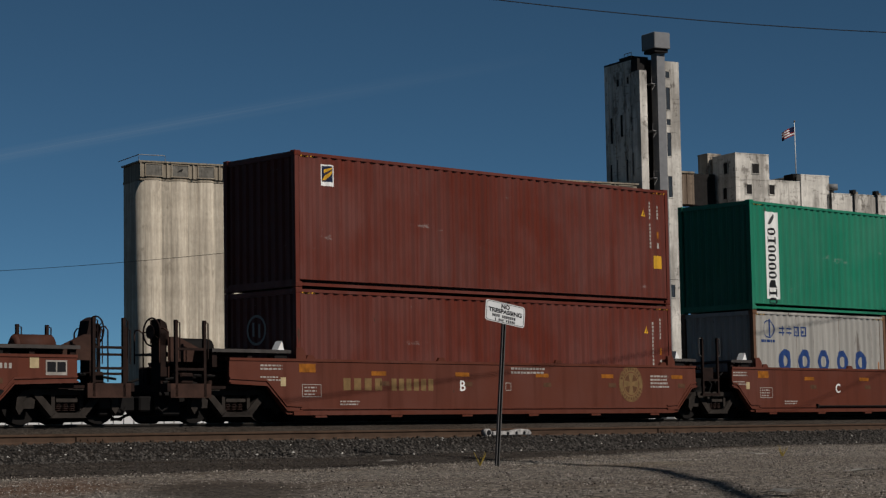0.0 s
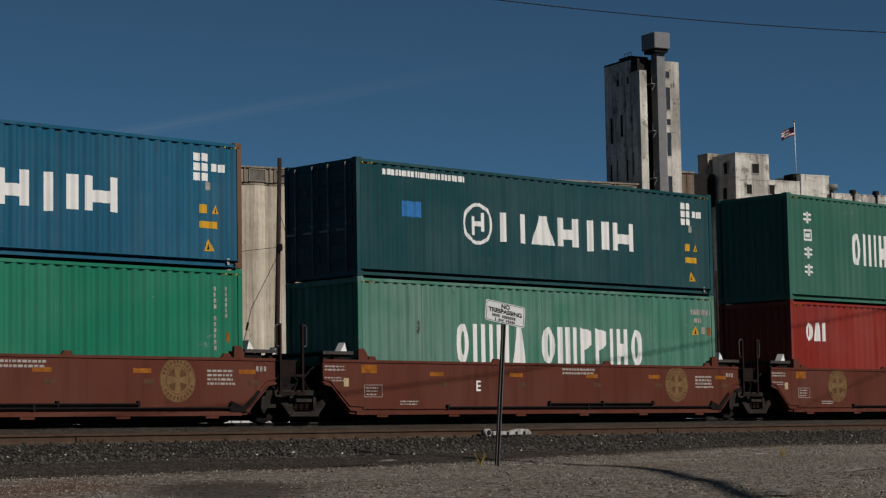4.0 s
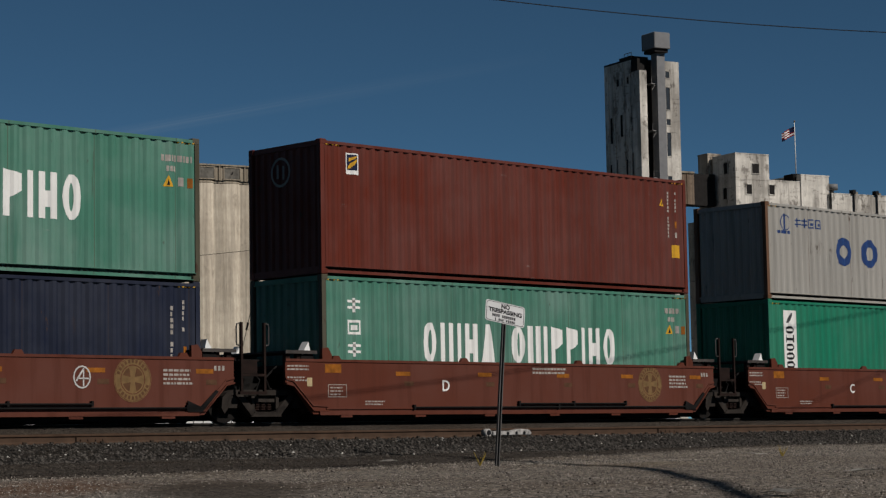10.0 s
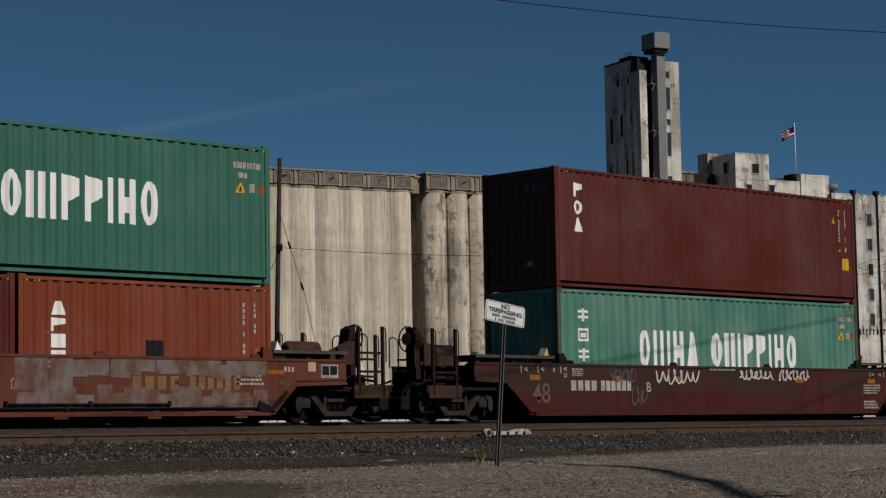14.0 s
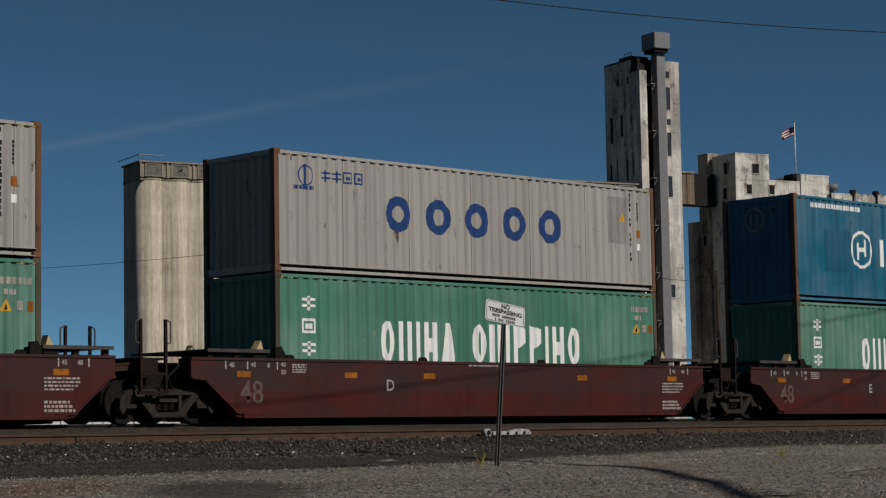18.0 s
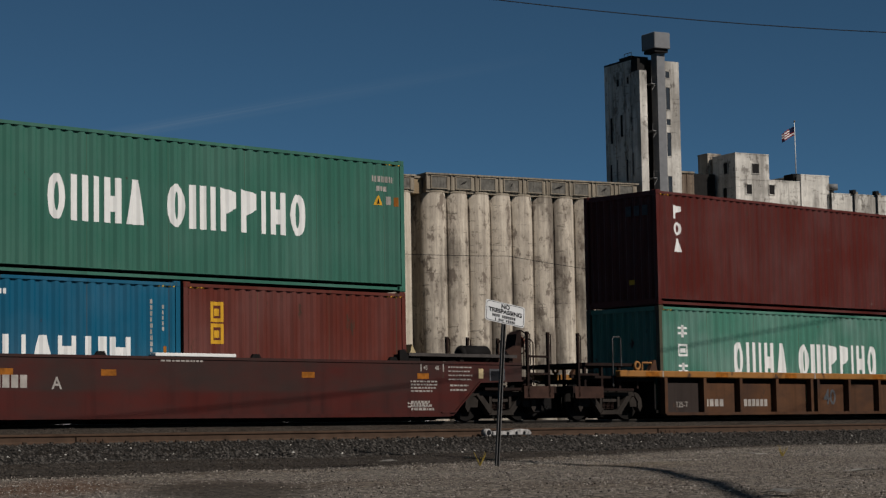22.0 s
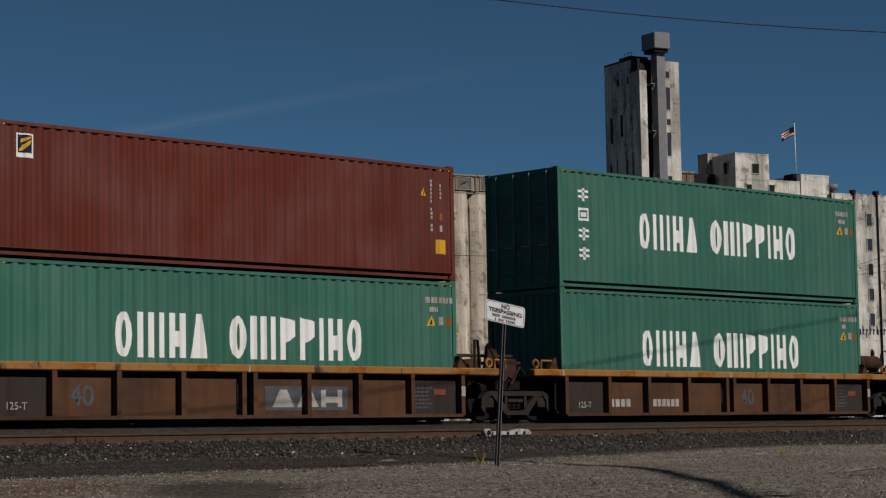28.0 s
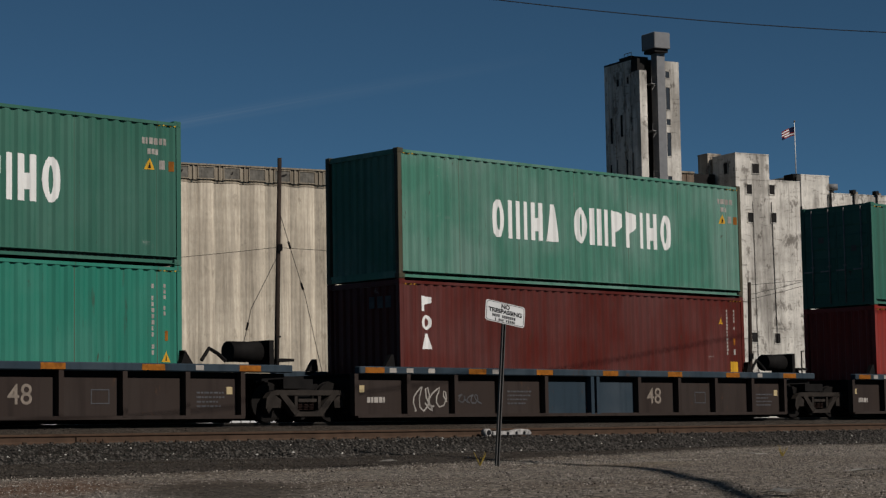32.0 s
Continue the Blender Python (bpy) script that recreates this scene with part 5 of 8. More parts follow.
def ribbed_car(s0, style, front, back, seed, number_bars=False):
    """A well car unit with posts and recessed side panels. style: tan (yellow rail, 40 ft) or dark (blue rail, 48 ft)."""
    tan = style == "tan"
    car = thing("well_car", "rusty tan well car unit with a worn yellow top rail" if tan else "grimy dark well car unit with a worn blue top rail", "railcar", rail_pose(s0), "well cars of the train")
    xa, xb = (-1.04, 13.6) if tan else (-1.25, 15.0)
    pa, pb = (0.07, 12.3) if tan else (-1.30, 13.75)
    posts = (0.07, 1.59, 3.05, 4.58, 6.10, 6.39, 7.82, 9.24, 10.77, 12.3) if tan else (-1.34, 0.18, 1.62, 3.08, 4.55, 6.14, 6.34, 7.85, 9.37, 10.82, 12.32, 13.70)
    if front:
        xa -= 0.6 if tan else 1.6
    if back:
        xb += 0.9 if tan else 0.5
    trunk_a = -1.62 if tan else -2.72
    trunk_b = 14.0 if tan else 15.4
    if front:
        trunk_a = -1.95 if tan else -3.25
    if back:
        trunk_b = 13.85 if tan else 14.9
    rail = "car_yellow" if tan else "car_blue"
    body = "car_tan" if tan else "car_dark"
    for y, s in ((-1.42, -1), (1.42, 1)):
        bm = bmesh.new()
        box(bm, xa, xb, y - 0.09, y + 0.09, 1.69, 1.85)
        bevelled(bm, 0.02)
        part("top_rail", bm, rail, car, "worn yellow top rail" if tan else "worn blue top rail")
        bm = bmesh.new()
        box(bm, pa, pb, y - s * 0.16 - 0.02, y - s * 0.16 + 0.02, 1.52, 1.62)
        box(bm, pa, pb, y - s * 0.10 - 0.02, y - s * 0.10 + 0.02, 1.60, 1.69)
        part("upper_strip", bm, "black", car)
        bm = bmesh.new()
        box(bm, pa, pb, y - 0.07, y + 0.07, 0.76, 0.83)
        part("bottom_chord", bm, body, car)
        for x in posts:
            bm = bmesh.new()
            prism(bm, [(x - 0.055, 0.80), (x + 0.055, 0.80), (x + 0.055, 1.69), (x - 0.055, 1.69)], y - 0.075, y + 0.075)
            part("side_post", bm, body if tan or not 5.5 < x < 7 else "car_blue", car)
        for k, (a, b) in enumerate(zip(posts, posts[1:])):
            if b - a < 0.5:
                continue
            bm = bmesh.new()
            box(bm, a + 0.05, b - 0.05, y - s * 0.11 - 0.02, y - s * 0.11 + 0.02, 0.82, 1.56)
            if tan:
                mat = "car_dark" if k in (0, 8) else "car_tan"
            else:
                mat = "car_blue" if k in (4, 6) else "car_dark"
            part("side_panel", bm, mat, car)
    bm = bmesh.new()
    box(bm, -0.1, 12.3, -1.3, 1.3, FLOOR_Z - 0.09, FLOOR_Z - 0.02)
    for k in range(8):
        box(bm, 0.4 + k * 1.6, 0.6 + k * 1.6, -1.28, 1.28, FLOOR_Z - 0.02, FLOOR_Z)
    part("well_floor", bm, "black", car)
    ua, ub = pa + 0.1, pb - 0.1
    bm = bmesh.new()
    box(bm, ua, ub, -1.22, 1.22, 0.735, FLOOR_Z - 0.095)
    for k in range(5):
        e = ua + (ub - ua) * (k + 0.1) / 5
        box(bm, e, e + (ub - ua) * (0.12 if k % 2 else 0.17), -1.1, 1.1, 0.692, 0.74)
    part("underframe", bm, "black", car)
    for x0, x1 in ((min(pa, -0.1) - 0.06, min(pa, -0.1)), (max(12.3, pb), max(12.3, pb) + 0.06)):
        bm = bmesh.new()
        box(bm, x0, x1, -1.3, 1.3, FLOOR_Z, 1.7)
        part("bulkhead", bm, "black", car)
    for x0, x1 in ((xa + 0.1, min(pa, -0.1) - 0.06), (max(12.3, pb) + 0.06, xb - 0.1)):
        bm = bmesh.new()
        box(bm, x0, x1, -1.34, 1.34, 1.60, 1.68)
        box(bm, x0, x1, -0.35, 0.35, 1.1, 1.6)
        part("end_deck", bm, "black", car)
    for x, f in ((-0.22, 1), (12.42, -1)):
        for y in (-1.28, 1.28):
            bm = bmesh.new()
            prism(bm, [(x - 0.15, 1.85), (x + 0.15, 1.85), (x + 0.1 * f, 2.12), (x + 0.04 * f, 2.12)], y - 0.06, y + 0.06)
            part("container_guide", bm, "car_tan" if tan else "black", car)
    if tan:
        for x in (-0.85, 13.25):
            for y in (-1.36, 1.36):
                bm = bmesh.new()
                ring(bm, (x, y, 1.97), (0, 1, 0), 0.09, 0.035, 14, 6)
                part("lifting_eye", bm, "car_yellow", car)
            bm = bmesh.new()
            tube(bm, [(x + 0.25, -1.3, 1.85), (x + 0.25, -1.3, 2.05), (x + 0.6, -1.3, 2.05), (x + 0.6, -1.3, 1.85)], 0.03)
            part("step_frame", bm, "car_yellow", car)
    bogie(car, trunk_a, s0)
    if back:
        bogie(car, trunk_b, s0)
        for y in (-1.46, 1.40):
            bm = bmesh.new()
            prism(bm, [(xb - 0.5, 1.45), (xb + 0.0, 1.45), (xb + 0.0, 1.69), (xb + 0.06, 1.69), (xb + 0.06, 2.1), (xb - 0.22, 2.1), (xb - 0.28, 1.86), (xb - 0.46, 1.86)], y, y + 0.05)
            part("end_plate", bm, rail, car, "worn painted corner plate")
        end_gear(car, 1, 12.19, "car_tan" if tan else "black", "gusset" if tan else "black", "rust_red", off=0.3, reach=4.1)
    if front:
        end_gear(car, -1, 0.0, "car_tan" if tan else "black", "black", "rust", low=True, **(dict(off=-0.1, reach=3.65) if tan else dict(off=1.2, reach=4.75)))
    else:
        bm = bmesh.new()
        box(bm, trunk_a - 0.7, trunk_a + 0.8, -0.45, 0.45, 1.30, 1.66)
        box(bm, trunk_a - 0.3, trunk_a + 0.5, -1.1, -0.6, 1.38, 1.58)
        part("joint_casting", bm, "black", car)
        bm = bmesh.new()
        if tan:
            prism(bm, [(trunk_a - 0.95, 1.72), (trunk_a - 0.2, 1.72), (trunk_a - 0.2, 2.12), (trunk_a - 0.9, 2.08)], -0.55, -0.1)
            prism(bm, [(trunk_a - 0.3, 1.7), (trunk_a + 0.35, 1.7), (trunk_a + 0.1, 2.3), (trunk_a - 0.2, 2.4)], -0.75, -0.68)
            box(bm, trunk_a - 1.2, trunk_a + 0.9, -0.5, -0.2, 2.16, 2.22)
            tube(bm, [(trunk_a - 1.0, -1.15, 1.8), (trunk_a - 1.0, -1.15, 2.5), (trunk_a - 0.75, -1.0, 2.5), (trunk_a - 0.5, -0.8, 1.9)], 0.035)
            box(bm, trunk_a + 0.15, trunk_a + 0.6, -0.9, -0.5, 1.55, 2.1)
            tube(bm, [(trunk_a + 0.1, -1.2, 1.5), (trunk_a + 0.4, -1.2, 1.9), (trunk_a + 0.8, -1.1, 1.6)], 0.03)
            box(bm, trunk_a - 0.1, trunk_a + 0.75, -0.9, -0.3, 1.98, 2.04)
            tube(bm, [(trunk_a - 0.55, -1.1, 1.8), (trunk_a - 0.55, -1.1, 2.42), (trunk_a - 0.1, -1.1, 1.85)], 0.03)
        else:
            rod(bm, (trunk_a - 1.25, -0.45, 2.16), (trunk_a - 0.45, -0.45, 2.16), 0.22, 14)
            box(bm, trunk_a - 0.42, trunk_a - 0.3, -0.8, -0.1, 1.8, 2.4)
            tube(bm, [(trunk_a - 0.55, -1.2, 1.85), (trunk_a - 0.55, -1.2, 2.45), (trunk_a - 0.45, -1.2, 2.45)], 0.02)
            box(bm, trunk_a - 0.2, trunk_a + 0.25, -0.8, -0.2, 1.96, 2.02)
            tube(bm, [(trunk_a - 2.2, -0.8, 1.95), (trunk_a - 2.0, -0.8, 2.2), (trunk_a - 1.7, -0.7, 2.1), (trunk_a - 1.5, -0.7, 1.95)], 0.04)
        part("brake_gear", bm, "gusset" if tan else "black", car, "brake gear over the joint")
    flat = dict(follow=False, y=-1.42 - 0.095)
    deep = dict(follow=False, y=-1.42 + 0.11 - 0.026)
    if tan:
        for q in [quad(x, 1.71, x + 0.5, 1.83) for x in (-0.7, 2.0, 4.9, 8.9, 12.0)]:
            mark(car, "reflector_tape", [q], "orange", **flat)
        for q in [quad(6.19, 1.70, 6.24, 1.84), quad(-0.08, 1.70, -0.04, 1.84)]:
            mark(car, "white_post_mark", [q], "dull_white", **flat)
        car_letters(car, "40", 0.55, 7.1 if number_bars else 2.3, 1.2, "decal_gray", 0.012, y=-1.42 + 0.11 - 0.026)
        car_letters(car, "125-T", 0.2, 0.85, 1.02, "dull_white", 0.0, y=-1.42 + 0.11 - 0.026)
        mark(car, "data_print", lines_of(10.95, 0.55, 1.42, 0.04, 6, 0.085, seed), "decal_gray", **deep, kind="stuff")
        mark(car, "reflector", [quad(12.24, 1.22, 12.36, 1.44)], "dull_white", follow=False, y=-1.42 - 0.08)
        mark(car, "tape_patch", [quad(11.55, 1.25, 11.9, 1.38)], "rust_red", **deep, key="patchT")
        if number_bars:
            mark(car, "number_print", [quad(1.75 + 0.2 * k, 0.98, 1.90 + 0.2 * k, 1.16) for k in range(4)] + [quad(3.35 + 0.17 * k, 0.98, 3.48 + 0.17 * k, 1.16) for k in range(6)], "dull_white", **deep, kind="stuff")
        else:
            mark(car, "logo_plate", [quad(6.75, 0.92, 9.0, 1.42)], "decal_gray", **deep, key="lpT")
            mark(car, "painted_shape", row_of("AAn", 6.95, 8.85, 0.99, 0.36, 0.13, 0.12), "dull_white", "pale painted shape", follow=False, y=-1.42 + 0.11 - 0.029, key="lsT")
    else:
        for q in [quad(x, 1.71, x + 0.55, 1.83) for x in (-1.1, 2.0, 4.2, 6.5, 8.9, 11.2, 13.6)]:
            mark(car, "reflector_tape", [q], "orange", **flat)
        for q in [quad(x, 1.72, x + 0.2, 1.82) for x in (-0.4, 0.1, 0.75, 2.75, 12.5)]:
            mark(car, "white_tape", [q], "dull_white", **flat)
        car_letters(car, "48", 0.55, 8.57, 1.22, "worn_stencil", 0.002, y=-1.42 + 0.11 - 0.026)
        mark(car, "number_print", [quad(1.8 + 0.17 * k, 0.98, 1.93 + 0.17 * k, 1.2) for k in range(4)] if number_bars else lines_of(-0.9, 0.6, 1.2, 0.12, 1, 0.3, seed), "dull_white", **deep, kind="stuff")
        mark(car, "data_print", lines_of(3.4, 0.8, 1.35, 0.035, 4, 0.09, seed + 2) + lines_of(12.65, 0.7, 1.3, 0.035, 4, 0.09, seed + 3) + hoop(10.35, 1.2, 0.3, 0.2, 0.03, 4, math.pi / 4, math.tau + math.pi / 4), "decal_gray", **deep, kind="stuff")
        for q in [quad(-1.12, 1.3, -0.98, 1.45), quad(13.4, 1.25, 13.55, 1.4)]:
            mark(car, "reflector", [q], "cream", **deep)
    TRAIN.append((car, s0 - 0.2, 0.0))
    return car


# ---- the ground, one sheet to the horizon ----
PROFILE = ((-3000, -1.3), (-2, -1.3), (1.5, -0.9), (4.6, -0.07), (9, -0.03), (16, 0.0), (23, 0.02), (26.0, 0.04), (27.6, 0.14), (28.6, 0.285), (29.0, 0.302), (29.4, 0.312), (31.4, 0.31), (32.1, 0.44),
           (32.75, 0.575), (33.25, 0.60), (33.5, 0.53), (33.8, 0.50), (35.6, 0.505), (36.4, 0.47), (38.5, 0.66), (40.5, 0.74), (46, 0.70), (60, 0.3), (120, -0.1), (3000, -0.3))


def ground_z(s, w):
    z = float(np.interp(w, [p[0] for p in PROFILE], [p[1] for p in PROFILE]))
    if -2 < w < 32 and -20 < s < 90:
        k = 0.035 if 6 < w < 26.5 else 0.014
        z += k * (noise.noise((s * 0.22, w * 0.35, 0.3)) + 0.5 * noise.noise((s * 0.9, w * 1.1, 4.1)))
        z += 0.012 * noise.noise((s * 4, w * 4, 9.0))
    return z


YARD_EDGE = ((14.0, 16.0), (30.0, 23.5))     # along the track, across it: where the pale yard gravel ends


def yard_edge(along):
    return np.interp(along, [q[0] for q in YARD_EDGE], [q[1] for q in YARD_EDGE])


def gravel_material():
    m, n, l, p = nodes_of("gravel and ballast")
    tc = n.new("ShaderNodeTexCoord")
    grain = n.new("ShaderNodeTexVoronoi")
    grain.inputs["Scale"].default_value = 34.0
    l.new(tc.outputs["Object"], grain.inputs[0])
    fine = noise_node(n, l, 34.0, 6, 0.7)
    bw = n.new("ShaderNodeRGBToBW")
    l.new(grain.outputs["Color"], bw.inputs[0])
    light = mix(n, l, ramp(n, l, bw.outputs[0], 0.15, 0.9), (0.03608, 0.03116, 0.02624), (0.3157, 0.2747, 0.2321))
    dirt = mix(n, l, ramp(n, l, bw.outputs[0], 0.2, 0.98), (0.01804, 0.01476, 0.0123), (0.0943, 0.08036, 0.06724))
    dark = mix(n, l, ramp(n, l, bw.outputs[0], 0.25, 0.98), (0.00984, 0.00902, 0.0082), (0.0697, 0.06232, 0.05494))
    sep = n.new("ShaderNodeSeparateXYZ")
    l.new(tc.outputs["Object"], sep.inputs[0])

    def calc(op, a, b=None, c=None):
        k = n.new("ShaderNodeMath")
        k.operation = op
        for socket, v in zip(k.inputs, (a, b, c)):
            if isinstance(v, (int, float)):
                socket.default_value = v
            elif v is not None:
                l.new(v, socket)
        return k.outputs[0]

    def step(v, lo, hi, to_lo=0.0, to_hi=1.0):
        k = n.new("ShaderNodeMapRange")
        for q, e in zip((1, 2, 3, 4), (lo, hi, to_lo, to_hi)):
            k.inputs[q].default_value = e
        l.new(v, k.inputs[0])
        return k.outputs[0]

    # pale yard gravel, then trodden dirt, then ballast on the slope; the edges wander
    wander = noise_node(n, l, 0.30, 5, 0.62)
    rim = step(sep.outputs[0], YARD_EDGE[0][0], YARD_EDGE[1][0], YARD_EDGE[0][1], YARD_EDGE[1][1])
    beyond = calc("SUBTRACT", calc("MULTIPLY_ADD", wander, 3.0, sep.outputs[1]), rim)
    col = mix(n, l, step(beyond, 1.1, 2.3), light, dirt)
    col = mix(n, l, step(calc("MULTIPLY_ADD", wander, 2.0, sep.outputs[1]), 25.6, 26.8), col, dark)
    dusty = mix(n, l, ramp(n, l, bw.outputs[0], 0.2, 0.95), (0.0328, 0.02706, 0.02214), (0.0902, 0.07544, 0.06232))
    col = mix(n, l, step(sep.outputs[1], 30.6, 31.2), col, dusty)
    damp = ramp(n, l, noise_node(n, l, 0.35, 6, 0.65), 0.42, 0.62)
    col = mix(n, l, damp, col, mix(n, l, 1.0, col, (0.78, 0.73, 0.68), "MULTIPLY"))
    # oil-dark and rusty brown stains
    for u0, v0, ru, rv, rgb, much in ((14.3, -0.05, 3.0, 0.62, (0.02132, 0.01558, 0.01148), 0.92), (15.4, -1.40, 2.8, 0.60, (0.1148, 0.05084, 0.02624), 0.75), (22.5, 4.1, 2.0, 0.9, (0.164, 0.123, 0.0697), 0.45), (10.6, -0.6, 1.6, 0.8, (0.0697, 0.04264, 0.02788), 0.5)):
        u = calc("MULTIPLY_ADD", sep.outputs[0], 0.62 / ru, calc("MULTIPLY_ADD", sep.outputs[1], 0.785 / ru, -u0 / ru))
        v = calc("MULTIPLY_ADD", sep.outputs[0], 0.785 / rv, calc("MULTIPLY_ADD", sep.outputs[1], -0.62 / rv, -v0 / rv))
        away = calc("SQRT", calc("ADD", calc("MULTIPLY", u, u), calc("MULTIPLY", v, v)))
        mask = step(calc("MULTIPLY_ADD", noise_node(n, l, 1.1, 6, 0.65), 1.1, away), 1.75, 1.15, 0.0, much)
        col = mix(n, l, mask, col, mix(n, l, 0.35, rgb, col))
    l.new(col, p.inputs["Base Color"])
    p.inputs["Roughness"].default_value, p.inputs["Specular IOR Level"].default_value = 0.95, 0.06
    h = n.new("ShaderNodeMath")
    h.operation = "SUBTRACT"
    l.new(fine, h.inputs[0])
    l.new(grain.outputs["Distance"], h.inputs[1])
    bump(n, l, p, h.outputs[0], 0.9, 0.035)
    return m


M["gravel"] = gravel_material()


def build_ground():
    ss = [-3000, -1200, -500, -200, -90, -45, -25] + list(np.arange(-12, 70.01, 0.4)) + [75, 85, 100, 140, 250, 600, 1400, 3000]
    ws = [-3000, -1200, -400, -120, -40, -12, -2, 1, 3, 4.5] + list(np.arange(5.5, 33.01, 0.25)) + [33.25, 33.5, 33.8, 34.5, 35.6, 36.4, 38.5, 42, 50, 60, 90, 150, 260, 600, 1400, 3000]
    verts = [(s, w, ground_z(s, w)) for w in ws for s in ss]
    n = len(ss)
    faces = [(j * n + i, j * n + i + 1, (j + 1) * n + i + 1, (j + 1) * n + i) for j in range(len(ws) - 1) for i in range(n - 1)]
    me = bpy.data.meshes.new("ground")
    me.from_pydata(verts, [], faces)
    me.materials.append(M["gravel"])
    me.shade_smooth()
    ob = new("ground", me)
    ob.matrix_world = Matrix.Rotation(TRACK, 4, "Z")
    return tagged(ob, "grey-brown gravel yard with darker track ballast", "ground", kind="structure")


build_ground()


# ---- the tracks ----
def rail_mesh(bm, x0, x1):
    half = [(0.075, 0.0), (0.075, 0.012), (0.02, 0.03), (0.009, 0.05), (0.009, 0.125), (0.035, 0.138), (0.036, 0.165), (0.028, 0.172)]
    prof = half + [(-y, z) for y, z in half[::-1]]
    a = [bm.verts.new((x0, y, z)) for y, z in prof]
    b = [bm.verts.new((x1, y, z)) for y, z in prof]
    for i in range(len(prof)):
        j = (i + 1) % len(prof)
        bm.faces.new((a[i], a[j], b[j], b[i]))
    bm.faces.new(a)
    bm.faces.new(b[::-1])


def track(name, w, z, label, side_mat):
    ob = thing(name, label, "railway track", rail_pose(0, 0, w), kind="structure")
    for y in (-0.755, 0.755):
        for k in range(12):
            bm = bmesh.new()
            rail_mesh(bm, -40 + k * 15 + 0.006, -25 + k * 15)
            r = part("rail", bm, side_mat, ob)
            r.location = (0, y, z - 0.172)
        bm = bmesh.new()
        box(bm, -40, 140, -0.027, 0.027, 0.0, 0.003)
        r = part("rail_head", bm, "railhead" if name == "main_track" else "rust", ob)
        r.location = (0, y, z + 0.0005)
        for k in range(12):
            bm = bmesh.new()
            for s in (-1, 1):
                box(bm, -25.3 + k * 15 - 0.0, -24.7 + k * 15, s * 0.03 - 0.012, s * 0.03 + 0.012, 0.03, 0.12)
                for q in range(4):
                    rod(bm, (-25.22 + k * 15 + q * 0.15, s * 0.02, 0.075), (-25.22 + k * 15 + q * 0.15, s * 0.06, 0.075), 0.018, 6)
            j = part("joint_bar", bm, side_mat, ob)
            j.location = (0, y, z - 0.172)
    tie = bmesh.new()
    box(tie, -0.115, 0.115, -1.3, 1.3, -0.16, 0)
    bevelled(tie, 0.01)
    tie_me = mesh(tie, "tie", "tie")
    clip = bmesh.new()
    for y in (-0.755, 0.755):
        box(clip, -0.09, 0.09, y - 0.17, y + 0.17, 0.0, 0.012)
        for s in (-1, 1):
            box(clip, -0.03, 0.03, y + s * 0.075 - 0.018, y + s * 0.075 + 0.018, 0.0, 0.05)
    clip_me = mesh(clip, "tie_plate", "tie")
    for k in range(150):
        x = 2 + k * 0.52
        t = part("tie", tie_me, "tie", ob)
        t.location = (x + 0.03 * math.sin(k * 7.1), 0, z - 0.174)
        p = part("tie_plate", clip_me, "rust", ob)
        p.location = (x + 0.03 * math.sin(k * 7.1), 0, z - 0.174)
    return ob


M["rail_side"] = plain("dusty brown rail web", (0.05412, 0.0328, 0.02132), 0.8, 0.1, 0.25, 4)
M["rail_main"] = plain("grey grimy rail web", (0.02132, 0.01845, 0.01558), 0.75, 0.1, 0.3, 4)
track("main_track", MAIN, RAIL_Z, "main line track with polished rail heads", "rail_main")
track("siding_track", SIDING, SIDING_Z, "rusty brown siding track before the main line", "rail_side")

# ---- the grain elevator, 270 m off ----
YARD = radians(29.0)
CORNER = Vector((-40.04, 271.0, 0))


def yard(k, off=0.0, z=0.0):
    """A place along the elevator's front line, off metres behind it."""
    p = CORNER + Vector((math.cos(YARD), math.sin(YARD), 0)) * k + Vector((-math.sin(YARD), math.cos(YARD), 0)) * off
    return Matrix.Translation((p.x, p.y, z)) @ Matrix.Rotation(YARD, 4, "Z")


def silo_tube(bm, x, y, r, z0, z1, n=40):
    a = [bm.verts.new((x + r * math.cos(i * math.tau / n), y + r * math.sin(i * math.tau / n), z0)) for i in range(n)]
    b = [bm.verts.new((v.co.x, v.co.y, z1)) for v in a]
    for i in range(n):
        bm.faces.new((a[i], a[(i + 1) % n], b[(i + 1) % n], b[i])).smooth = True
    bm.faces.new(b)


